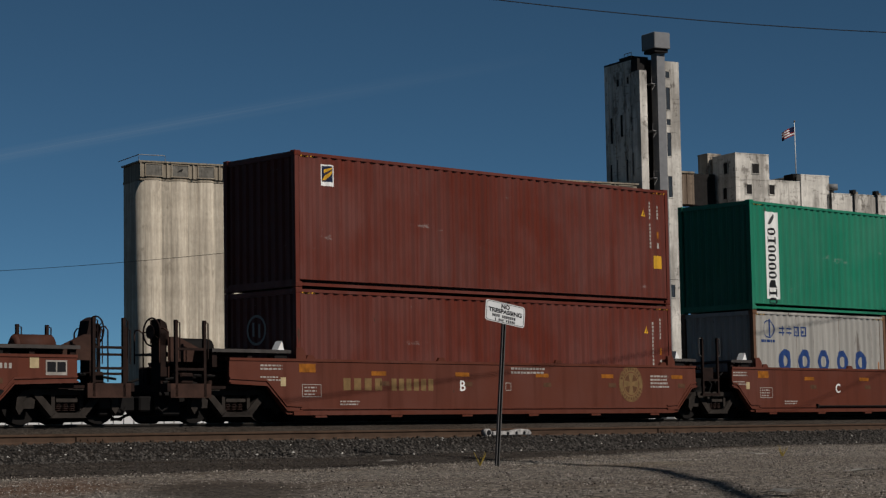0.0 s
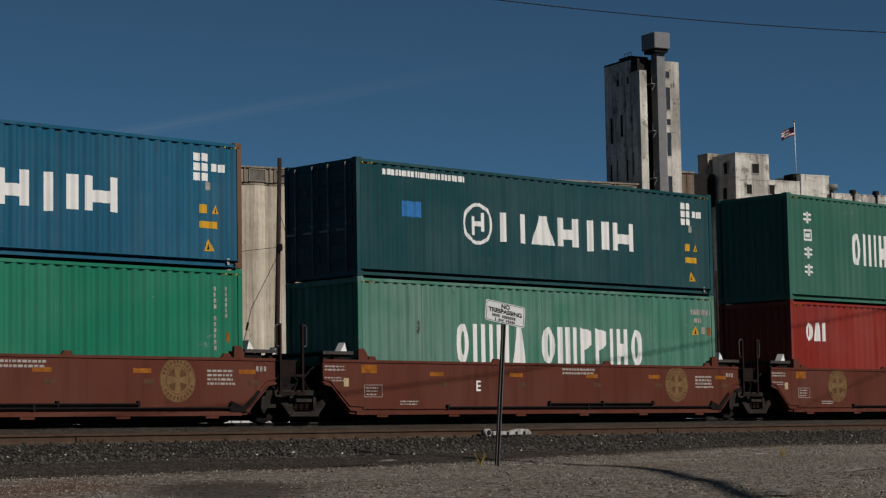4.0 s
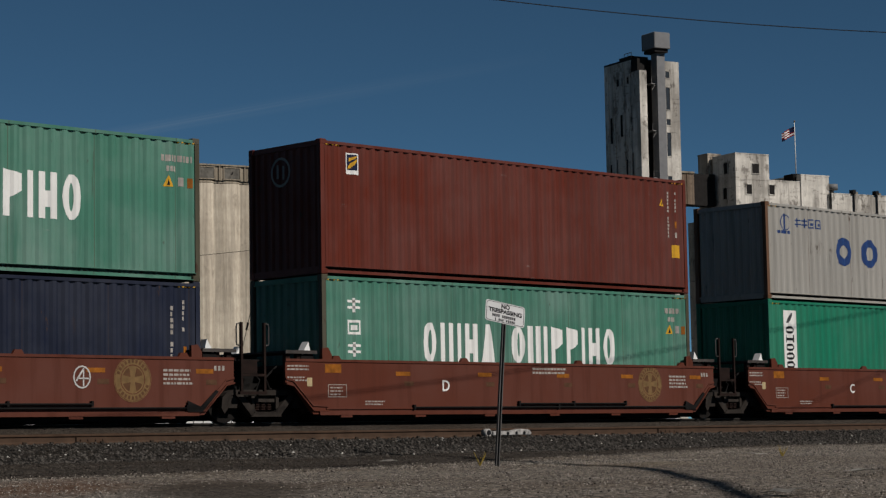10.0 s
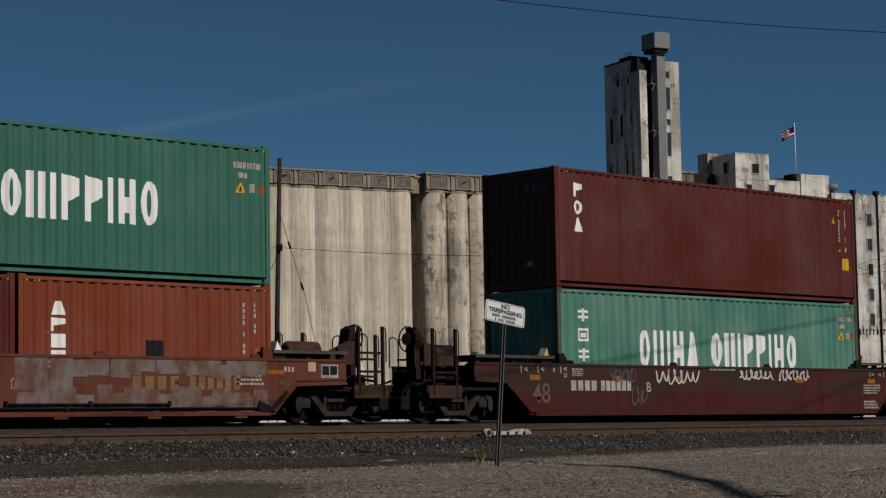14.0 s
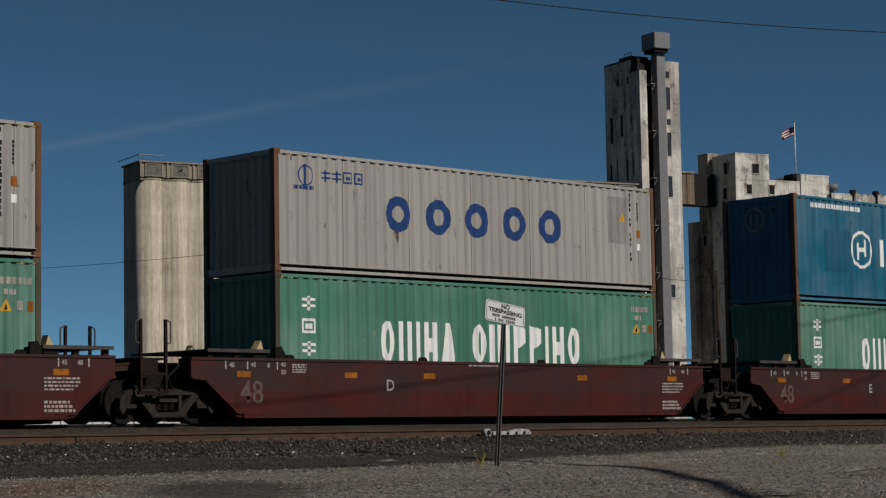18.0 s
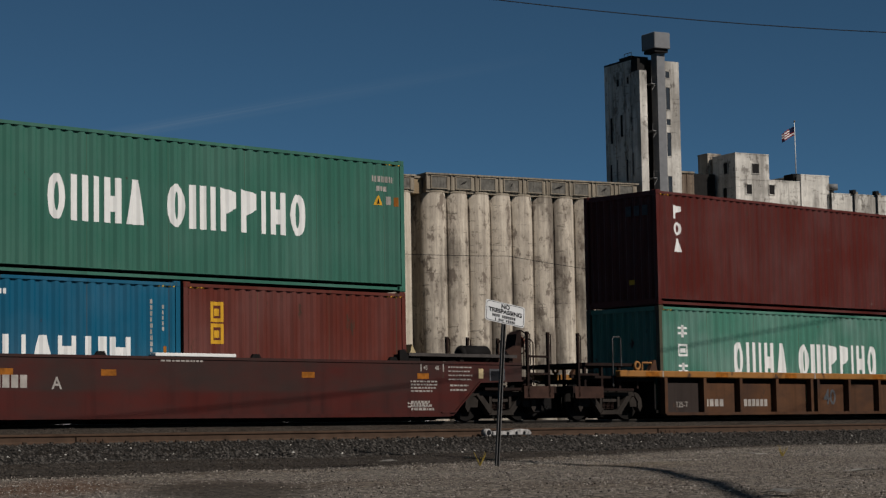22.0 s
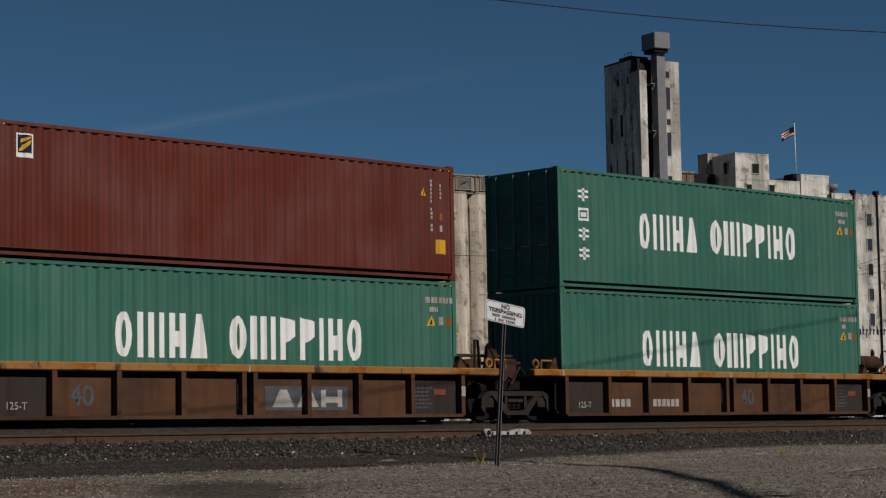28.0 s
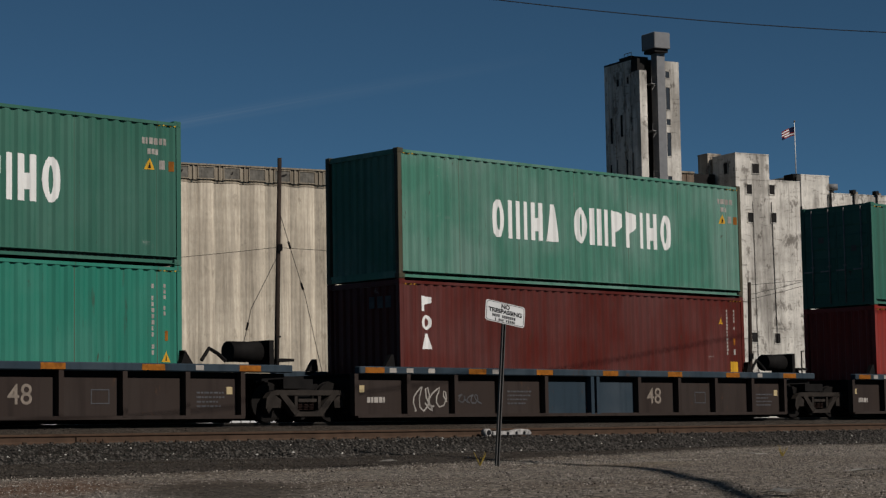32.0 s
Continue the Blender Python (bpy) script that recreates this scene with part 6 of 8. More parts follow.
def silo_bank(name, k0, k1, count, top, z_gal, wall, gal, label, windows, r=None, web=0.45):
    ob = thing(name, label, "grain elevator", yard(k0))
    r = r or (k1 - k0) / count / 2
    step = (k1 - k0) / count
    for i in range(count):
        bm = bmesh.new()
        silo_tube(bm, step * (i + 0.5), r, r * 1.01, -0.5, top)
        part("silo", bm, wall, ob)
    bm = bmesh.new()
    box(bm, 0.05, k1 - k0 - 0.05, r, 6.7, -0.5, top - 0.01)
    part("rear_wall", bm, wall, ob)
    for i in range(count - 1):
        bm = bmesh.new()
        box(bm, step * (i + 1) - r * 0.62, step * (i + 1) + r * 0.62, web, r + 0.4, -0.5, top - 0.02)
        part("silo_web", bm, wall, ob)
    for i in range(count):
        bm = bmesh.new()
        silo_tube(bm, step * (i + 0.5), r, r * 1.03, top - 0.02, top + 0.25)
        part("slab_lip", bm, gal, ob)
    bm = bmesh.new()
    box(bm, 0.0, k1 - k0, 0.35, 6.8, top, top + 0.35)
    part("deck_slab", bm, gal, ob)
    # gallery with its windows
    gh0, gh1 = top + 0.35, z_gal
    g0, g1 = 0.0, k1 - k0
    bm = bmesh.new()
    box(bm, g0, g1, 0.15, 6.6, gh0, gh1)
    part("gallery_wall", bm, gal, ob)
    bm = bmesh.new()
    box(bm, g0 - 0.25, g1 + 0.25, -0.1, 6.8, gh1, gh1 + 0.22)
    part("gallery_roof", bm, gal, ob)
    for i in range(windows):
        c = g0 + (g1 - g0) * (i + 0.5) / windows
        bm = bmesh.new()
        w, h = (g1 - g0) / windows * 0.30, (gh1 - gh0) * 0.38
        zc = (gh0 + gh1) / 2
        for a in ((c - w - 0.16, c - w, zc - h, zc + h), (c + w, c + w + 0.16, zc - h, zc + h), (c - w - 0.16, c + w + 0.16, zc + h, zc + h + 0.14), (c - w - 0.2, c + w + 0.2, zc - h - 0.14, zc - h)):
            box(bm, a[0], a[1], 0.02, 0.15, a[2], a[3])
        win = part("window", bm, gal, ob)
        bm = bmesh.new()
        e = g0 + (g1 - g0) * i / windows
        box(bm, e - 0.1, e + 0.1, -0.02, 0.15, gh0, gh1)
        part("pilaster", bm, gal, ob)
        bm = bmesh.new()
        box(bm, c - w, c + w, 0.10, 0.148, zc - h, zc + h)
        part("pane", bm, "frosted", win)
        bm = bmesh.new()
        for q in range(1, 5):
            box(bm, c - w + q * 2 * w / 5 - 0.02, c - w + q * 2 * w / 5 + 0.02, 0.085, 0.10, zc - h, zc + h)
        part("muntin", bm, "frosted", win)
        if i % 2:
            bm = bmesh.new()
            e = w * (0.2 + 0.25 * (i % 3))
            prism(bm, [(c - e, zc - h * 0.3), (c + e * 0.4, zc - h * 0.1), (c + e, zc + h * 0.5), (c, zc + h * 0.25)], 0.075, 0.084)
            part("broken_pane", bm, "sooty", win)
    return ob


silo_bank("grain_silo_bank", 0.4, 41.4, 11, 35.0, 37.3, "silo", "gallery", "row of pale concrete grain silos under a windowed gallery", 11)
silo_bank("grain_silo_bank", 43.4, 79.4, 10, 35.2, 37.7, "old_silo", "gallery", "older stained concrete grain silos under a windowed gallery", 9, web=1.2)


def block(parent, name, k0, k1, d0, d1, z0, z1, material, label="", slab=None):
    bm = bmesh.new()
    box(bm, k0, k1, d0, d1, z0, z1)
    o = part(name, bm, material, parent, label)
    if slab:
        bm = bmesh.new()
        box(bm, k0 - 0.04, k1 + 0.04, d0 - 0.04, d1 + 0.04, z1, z1 + slab)
        part("parapet", bm, material, parent)
    return o


def opening(parent, k, z, w, h, d=0.0, material="sooty", rim="white_wash", side=False):
    """A framed, recessed-looking window on a front face (or on a left side face, k then runs inward)."""
    bm = bmesh.new()
    t = 0.12
    rects = ((k - w / 2 - t, k - w / 2, z - h / 2 - t, z + h / 2 + t), (k + w / 2, k + w / 2 + t, z - h / 2 - t, z + h / 2 + t), (k - w / 2, k + w / 2, z + h / 2, z + h / 2 + t), (k - w / 2, k + w / 2, z - h / 2 - t, z - h / 2))
    for a in rects:
        if side:
            box(bm, d - 0.10, d, a[0], a[1], a[2], a[3])
        else:
            box(bm, a[0], a[1], d - 0.10, d, a[2], a[3])
    win = part("window", bm, rim, parent)
    bm = bmesh.new()
    if side:
        box(bm, d - 0.02, d + 0.01, k - w / 2, k + w / 2, z - h / 2, z + h / 2)
    else:
        box(bm, k - w / 2, k + w / 2, d - 0.02, d + 0.01, z - h / 2, z + h / 2)
    part("pane", bm, material, win)
    return win


# the head house: a tall tower, its leg casing standing before a recessed slot
tower = thing("head_house", "tall weathered concrete head house tower with a grey leg casing", "grain elevator", yard(0, 0))
block(tower, "rear_wall", 80.3, 87.6, 2.2, 9.6, -0.5, 57.2, "white_wash")
# near-black sheet: the shade behind the casing is put into its colour
block(tower, "slot_shade", 81.6, 84.75, 1.9, 2.2, -0.5, 57.2, "sooty")
block(tower, "pier", 80.3, 81.6, 0.0, 2.2, -0.5, 55.3, "white_wash")
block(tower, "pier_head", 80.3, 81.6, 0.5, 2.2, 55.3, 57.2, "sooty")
block(tower, "pier", 84.75, 87.6, 0.0, 2.2, -0.5, 57.0, "white_wash")
block(tower, "roof_slab", 80.3, 86.9, 2.2, 9.6, 57.2, 57.5, "sooty")
block(tower, "roof_step", 80.35, 83.6, 2.4, 5.4, 57.5, 57.9, "sooty")
bm = bmesh.new()
box(bm, 82.95, 84.4, -0.9, 0.6, -0.5, 58.5)
part("leg_casing", bm, "grey_box", tower, "grey sheet metal leg casing")
bm = bmesh.new()
box(bm, 81.9, 84.8, -1.9, 1.6, 58.5, 61.0)
bevelled(bm, 0.08)
part("leg_head", bm, "grey_box", tower, "grey sheet metal leg head box")
bm = bmesh.new()
box(bm, 82.2, 84.6, -1.5, 1.4, 58.0, 58.5)
part("leg_collar", bm, "sooty", tower)
for k in range(6):
    z = 53.2 - k * 7.2
    bm = bmesh.new()
    box(bm, 82.1, 82.95, -0.5, 1.5, z, z + 0.12)
    tube(bm, [(82.15, -0.5, z), (82.15, -0.5, z + 1.1), (82.9, -0.5, z + 1.1), (82.9, -0.5, z)], 0.05)
    tube(bm, [(82.15, -0.5, z - 1.0), (82.9, -0.5, z)], 0.05)
    part("ladder_platform", bm, "steel", tower)
for z, h in ((54.9, 1.0), (51.2, 3.4), (47.6, 0.9), (44.2, 3.6), (37.7, 3.2), (21.8, 1.9)):
    opening(tower, 85.4, z, 0.75, h, 0.0, "glass")
for d, z, h in ((3.0, 54.2, 1.1), (4.4, 54.2, 1.1), (5.8, 54.2, 1.1), (2.4, 48.2, 4.0), (7.8, 47.0, 4.0), (2.3, 41.2, 3.5), (3.8, 40.4, 3.4), (6.6, 40.6, 3.4), (8.2, 40.2, 3.2), (5.0, 47.4, 3.4)):
    opening(tower, d, z, 0.7, h, 80.3, "sooty", side=True)
bm = bmesh.new()
tube(bm, [(80.5, 2.3, 57.5), (80.5, 2.3, 58.4), (80.5, 4.2, 58.4), (80.5, 4.2, 57.5)], 0.05)
tube(bm, [(80.5, 3.2, 57.5), (80.5, 3.2, 58.4)], 0.05)
part("roof_rail", bm, "steel", tower)
for k in (0.9, 2.6, 5.2, 7.0):
    bm = bmesh.new()
    box(bm, 80.1, 80.3, k + 1.4, k + 1.75, -0.5, 57.0)
    part("side_rib", bm, "white_wash", tower)

# conveyor bridge from the tower to the mill
bridge = thing("conveyor_bridge", "rust-streaked sheet metal conveyor bridge between tower and mill", "conveyor", yard(0, 0))
block(bridge, "bridge_side", 87.3, 92.2, 3.2, 6.2, 35.6, 40.4, "bridge")
for k in range(4):
    bm = bmesh.new()
    box(bm, 87.5 + k * 1.1, 87.62 + k * 1.1, 3.1, 3.2, 35.6, 40.4)
    part("rib", bm, "bridge", bridge)
block(bridge, "bridge_roof", 87.3, 92.2, 3.0, 6.4, 40.4, 40.7, "gallery")

block(bridge, "bridge_end", 92.2, 97.0, 4.2, 6.2, 35.6, 40.6, "sooty")

works = thing("mill_building", "peeling white concrete mill building with rows of small windows", "mill building", yard(0, 0))
block(works, "wall", 97.5, 110.1, -0.4, 6.0, -0.5, 39.4, "white_wash", slab=0.15)
block(works, "wall", 110.1, 115.7, -0.6, 8.0, -0.5, 40.5, "white_wash", slab=0.2)
block(works, "wall", 115.7, 165.0, -0.9, 10.0, -0.5, 37.8, "white_wash", slab=0.15)
block(works, "upper_wall", 97.6, 104.1, -0.3, 5.6, 39.55, 43.4, "white_wash", slab=0.15)
block(works, "stair_tower", 97.0, 99.5, 6.0, 8.6, -0.5, 44.0, "old_silo", slab=0.2)
block(works, "rear_wall", 96.6, 104.0, 8.6, 11.2, -0.5, 33.4, "old_silo", slab=0.2)
block(works, "roof_hut", 109.6, 111.0, 0.6, 3.0, 39.55, 40.9, "black")
opening(works, 101.4, 41.2, 1.35, 1.5, -0.3)
for k, z in ((100.0, 37.9), (104.4, 38.0), (100.1, 33.5), (104.6, 33.6), (100.2, 14.9), (104.6, 14.8)):
    opening(works, k, z, 1.05, 1.5, -0.4)
for d, z in ((2.0, 41.3), (2.3, 37.4), (2.4, 33.0), (2.6, 26.0), (7.2, 40.0), (7.2, 30.5)):
    opening(works, d, z, 1.0, 1.7, 97.5 if d < 6 else 97.0, "sooty", side=True)
for z in (34.1, 30.1, 26.1, 22.1, 18.1, 14.2):
    for k in (112.9, 114.95):
        opening(works, k, z, 0.55, 1.75 if z > 15 else 1.5, -0.6, "glass")
    for k in range(9):
        if z > 15:
            opening(works, 118.6 + k * 4.72, z - 0.2, 1.0, 1.9, -0.9, "glass" if (k + int(z)) % 3 else "sooty")
# black rain pipes and their hoods
for k in (110.1, 115.6, 120.3, 125.05, 129.8, 134.5):
    d = -0.45 if k < 111 else -1.0
    bm = bmesh.new()
    rod(bm, (k, d - 0.1, -0.5), (k, d - 0.1, 35.6 if k < 111 else 38.0), 0.13, 8)
    part("rain_pipe", bm, "ink", works, "black rain pipe")
    if k > 119:
        bm = bmesh.new()
        box(bm, k - 0.35, k + 0.25, -1.3, -0.4, 37.95, 38.6)
        part("pipe_hood", bm, "sooty", works)
        bm = bmesh.new()
        box(bm, k + 0.4, k + 1.2, -0.7, 0.2, 37.95, 38.35)
        part("roof_vent", bm, "gallery", works)
bm = bmesh.new()
rod(bm, (117.2, 0.6, 38.6), (117.2, 0.6, 39.5), 1.0, 16)
rod(bm, (117.2, 0.6, 37.95), (117.2, 0.6, 38.6), 0.35, 8)
part("roof_fan", bm, "grey_box", works, "squat grey roof ventilator")
bm = bmesh.new()
rod(bm, (104.6, -0.5, 14), (104.2, -0.5, 36.0), 0.05, 6)
rod(bm, (100.8, -0.5, 2), (100.6, -0.5, 36.0), 0.04, 6)
for k in range(4):
    rod(bm, (97.6, -0.5, 9 + k * 5.7), (99.2 + (k % 3) * 0.6, -0.5, 9 + k * 5.7), 0.03, 5)
part("conduit", bm, "sooty", works, "thin conduits on the wall")
# faded blackletter lettering, illegible
r_txt = random.Random(4)
bm = bmesh.new()
x = 116.9
while x < 126.0:
    h = r_txt.choice((0.9, 0.9, 1.4))
    box(bm, x, x + 0.22, -0.93, -0.9, 15.5 - (0.5 if r_txt.random() < 0.3 else 0), 15.5 + h)
    box(bm, x + 0.22, x + 0.42, -0.93, -0.9, 15.5 + r_txt.choice((0.0, 0.6)), 15.5 + 0.9)
    x += 0.72
tagged(part("wall_lettering", bm, "ink", works, "faded black wall lettering, illegible"), kind="stuff")

# roof rail on the near silo bank
bm = bmesh.new()
tube(bm, [(-0.2, 0.2, 37.5), (-0.2, 0.2, 38.3), (3.5, 0.2, 38.3), (3.5, 0.2, 37.5)], 0.06)
tube(bm, [(-0.2, 0.2, 38.3), (-0.2, 8.0, 38.3)], 0.06)
rail_thing = thing("roof_railing", "thin steel railing on the silo gallery roof", "railing", yard(0.4))
part("rail", bm, "steel", rail_thing)
# link between the two silo banks
link = thing("gallery_link", "tan sheet metal link between the two silo galleries", "link", yard(0))
block(link, "link_wall", 41.7, 43.2, 1.2, 6.0, 35.0, 37.2, "tan_sheet")
block(link, "roof", 41.7, 43.2, 1.0, 6.2, 37.2, 37.5, "gallery")

# flag and pole
flagpole = thing("flagpole", "thin white flagpole on the mill roof", "flagpole", yard(110.45, 1.0))
bm = bmesh.new()
rod(bm, (0, 0, 40.5), (0, 0, 49.2), 0.09, 8, 0.06)
part("mast", bm, "white", flagpole)
bm = bmesh.new()
rod(bm, (0, 0, 49.2), (0, 0, 49.45), 0.12, 8)
part("ball", bm, "gold", flagpole)
flag = thing("flag", "red, white and blue striped flag flying from the pole", "flag", yard(110.45, 1.0))
FLAG_STRIPS = []
for k in range(5):
    strip = new("flag_strip")
    strip.parent = flag
    for i in range(7):
        bm = bmesh.new()
        z1 = 48.55 - i * 0.20
        prism(bm, [(-0.44, z1 - 0.35), (0.0, z1 - 0.20), (0.0, z1), (-0.44, z1 - 0.15)], -0.01, 0.01)
        sp = part("stripe", bm, "flag_blue" if (k < 2 and i < 4) or (k == 4 and i > 4) else ("flag_red" if i % 2 == 0 else "white"), strip)
    FLAG_STRIPS.append(strip)

# low white ribbed wall beyond the tracks
wall = thing("ribbed_wall", "low white ribbed sheet metal wall beyond the tracks", "wall", rail_pose(0, 0, 47.0))
bm = bmesh.new()
for k in range(220):
    x = -30 + k * 0.34
    box(bm, x, x + 0.17, -0.04, 0.0, 0.3, 1.65)
    box(bm, x + 0.17, x + 0.34, 0.0, 0.04, 0.3, 1.65)
tagged(part("ribs", bm, "shed", wall), kind="stuff")

# poles and wires beyond the tracks
def pole(foot, top, r, label="dark weathered timber utility pole"):
    ob = thing("utility_pole", label, "pole", Matrix.Translation(foot))
    d = Vector(top) - Vector(foot)
    bm = bmesh.new()
    rod(bm, (0, 0, -0.5), d, r, 10, r * 0.75)
    part("pole_shaft", bm, "timber", ob)
    bm = bmesh.new()
    box(bm, d.x - 0.09, d.x + 0.09, d.y - 0.18, d.y - 0.05, d.z - 4.1, d.z - 3.8)
    part("bracket", bm, "black", ob)
    return ob


def wire(points, r, label="thin black overhead wire", beads=()):
    pts = []
    for a, b in zip(points, points[1:]):
        for k in range(8):
            f = k / 8
            p = Vector(a).lerp(Vector(b), f)
            p.z -= 0.25 * 4 * f * (1 - f) * ((Vector(b) - Vector(a)).length / 30)
            pts.append(p)
    pts.append(Vector(points[-1]))
    ob = thing("overhead_wire", label, "wire")
    bm = bmesh.new()
    tube(bm, pts, r, 5)
    part("cable", bm, "wire", ob)
    for k in beads:
        d = (pts[k + 1] - pts[k]).normalized() * 0.16
        bm = bmesh.new()
        rod(bm, pts[k] - d, pts[k] + d, 0.05, 8)
        part("strain_insulator", bm, "black", ob)
    return ob


pole((-7.42, 90.0, -0.3), (-7.09, 90.0, 12.64), 0.125)
pole((16.15, 110.0, -0.3), (16.27, 110.0, 8.27), 0.13)
pole((17.2, 130.0, -0.3), (17.19, 130.0, 10.47), 0.11)
wire([(-35, 90, 8.0), (-21.8, 90.0, 7.81), (-7.25, 90.0, 8.71), (2.85, 90.0, 8.15), (16.2, 109.6, 8.1), (30, 112, 9.6)], 0.011)
wire([(16.28, 109.7, 7.61), (18.95, 110.0, 8.22), (24.5, 110.0, 9.85)], 0.012)
wire([(16.28, 109.7, 7.36), (18.94, 110.0, 7.98), (24.5, 110.0, 9.4)], 0.012)
wire([(-7.2, 90.0, 8.4), (-8.3, 89.0, 6.0), (-9.6, 88.0, 0.0)], 0.014, "thin guy wire of the pole", (9,))
wire([(-7.1, 90.0, 10.2), (-6.0, 89.5, 6.5), (-4.6, 89.0, 0.0)], 0.014, "thin guy wire of the pole", (3, 7))
pole((33.0, 64.0, -0.3), (33.0, 64.0, 15.0), 0.16)
pole((-25.0, 18.0, -0.3), (-25.0, 18.0, 10.5), 0.16)
pole((13.0, -9.0, -1.6), (13.0, -9.0, 10.0), 0.16)
wire([(-25.0, 18.0, 9.6), (-4.0, 30.0, 7.3), (0.92, 32.0, 7.13), (7.54, 34.5, 6.99), (14.0, 37.0, 7.2), (33.0, 64.0, 12.0)], 0.0085, "thin dark twisted overhead wire before the sky")


# thin high vapour trail
m, n, l, p = nodes_of("thin vapour")
n.remove(p)
tr, em, mx = n.new("ShaderNodeBsdfTransparent"), n.new("ShaderNodeEmission"), n.new("ShaderNodeMixShader")
em.inputs[0].default_value, em.inputs[1].default_value = (0.62, 0.72, 0.80, 1), 0.42
tc, sp, ab = n.new("ShaderNodeTexCoord"), n.new("ShaderNodeSeparateXYZ"), n.new("ShaderNodeMapRange")
l.new(tc.outputs["Generated"], sp.inputs[0])
soft = n.new("ShaderNodeMath")
soft.operation = "PINGPONG"
soft.inputs[1].default_value = 0.5
l.new(sp.outputs[1], soft.inputs[0])
ab.inputs[1].default_value, ab.inputs[2].default_value, ab.inputs[4].default_value = 0.0, 0.5, 0.17
l.new(soft.outputs[0], ab.inputs[0])
fade_out = n.new("ShaderNodeMapRange")
fade_out.inputs[1].default_value, fade_out.inputs[2].default_value, fade_out.inputs[3].default_value, fade_out.inputs[4].default_value = 0.45, 1.0, 1.0, 0.05
l.new(sp.outputs[0], fade_out.inputs[0])
mul = n.new("ShaderNodeMath")
mul.operation = "MULTIPLY"
l.new(ab.outputs[0], mul.inputs[0])
l.new(fade_out.outputs[0], mul.inputs[1])
mul2 = n.new("ShaderNodeMath")
mul2.operation = "MULTIPLY"
l.new(mul.outputs[0], mul2.inputs[0])
l.new(ramp(n, l, noise_node(n, l, 2.6, 5, 0.6, (1, 6, 1), "Generated"), 0.25, 0.8), mul2.inputs[1])
l.new(mul2.outputs[0], mx.inputs[0])
l.new(tr.outputs[0], mx.inputs[1])
l.new(em.outputs[0], mx.inputs[2])
l.new(mx.outputs[0], n["Material Output"].inputs[0])
M["vapour"] = m
a, b = Vector((-900, 2500, 290)), Vector((130, 2500, 463))
me = bpy.data.meshes.new("vapour_trail")
u = (b - a).normalized()
up = Vector((-u.z, 0, u.x))
me.from_pydata([(0, -11, 0), ((b - a).length, -11, 0), ((b - a).length, 11, 0), (0, 11, 0)], [], [(0, 1, 2, 3)])
me.materials.append(m)
trail = tagged(new("backdrop_vapour_trail", me), "faint high vapour trail across the blue sky", "backdrop", kind="structure")
trail.matrix_world = Matrix((( u.x, up.x, 0, a.x), (0, 0, -1, a.y), (u.z, up.z, 0, a.z), (0, 0, 0, 1)))
trail.visible_shadow = False

# ---- the sign ----
lean = Matrix.Rotation(radians(4.2), 4, "Y") @ Matrix.Rotation(radians(-14.0), 4, "X")
sign = thing("no_trespassing_sign", "white metal no trespassing sign on a leaning steel post", "sign", Matrix.Translation((0.53, 22.2, 0.0)) @ lean)
FACE = Matrix.Rotation(radians(30.0), 4, "Z")
bm = bmesh.new()
prism(bm, [(-0.021, -0.4), (-0.012, -0.4), (-0.012, 1.66), (-0.021, 1.66)], -0.028, 0.0)
prism(bm, [(0.012, -0.4), (0.021, -0.4), (0.021, 1.66), (0.012, 1.66)], -0.028, 0.0)
prism(bm, [(-0.021, -0.4), (0.021, -0.4), (0.021, 1.66), (-0.021, 1.66)], 0.0, 0.004)
part("post", bm, "post_steel", sign, "dark channel steel post").matrix_basis = FACE
bm = bmesh.new()
w, h, r = 0.253, 0.118, 0.03
pts = []
for cx, cz, a0 in ((w - r, h - r, 0), (-w + r, h - r, 90), (-w + r, -h + r, 180), (w - r, -h + r, 270)):
    pts += [(cx + r * math.cos(radians(a0 + q * 22.5)), cz + r * math.sin(radians(a0 + q * 22.5))) for q in range(5)]
prism(bm, pts, -0.032, -0.028)
panel = part("sign_panel", bm, "sign_white", sign, "white enamelled sign panel with rounded corners")
panel.matrix_basis = Matrix.Translation((0, 0, 1.69)) @ FACE
bm = bmesh.new()
for z in (1.58, 1.70):
    rod(bm, (0, -0.036, z - 1.64), (0, -0.03, z - 1.64), 0.008, 6)
part("bolt", bm, "steel", panel)
bm = bmesh.new()
n = len(pts)
for q in range(n):
    (xa, za), (xb, zb) = pts[q], pts[(q + 1) % n]
    f = 0.955
    bm.faces.new([bm.verts.new(v) for v in ((xa * f, -0.0335, za * f * 0.97), (xb * f, -0.0335, zb * f * 0.97), (xb * (f - 0.022), -0.0335, zb * (f - 0.075)), (xa * (f - 0.022), -0.0335, za * (f - 0.075)))])
part("border", bm, "ink", panel)
letters("NO", 0.066, "ink", panel, (0, -0.034, 0.071), UPRIGHT, "sign_word", 0.003, 1.05)
letters("TRESPASSING", 0.066, "ink", panel, (0, -0.034, 0.012), UPRIGHT, "sign_word", 0.003, 1.08)
mark(panel, "small_print", [quad(-0.165 + k * 0.0255, -0.058, -0.147 + k * 0.0255, -0.026) for k in range(13) if k not in (4, 12)], "ink", follow=False, y=-0.034, kind="stuff")
mark(panel, "small_print", [quad(-0.13 + k * 0.024, -0.098, -0.114 + k * 0.024, -0.070) for k in range(11) if k not in (1, 5)], "ink", follow=False, y=-0.034, kind="stuff")

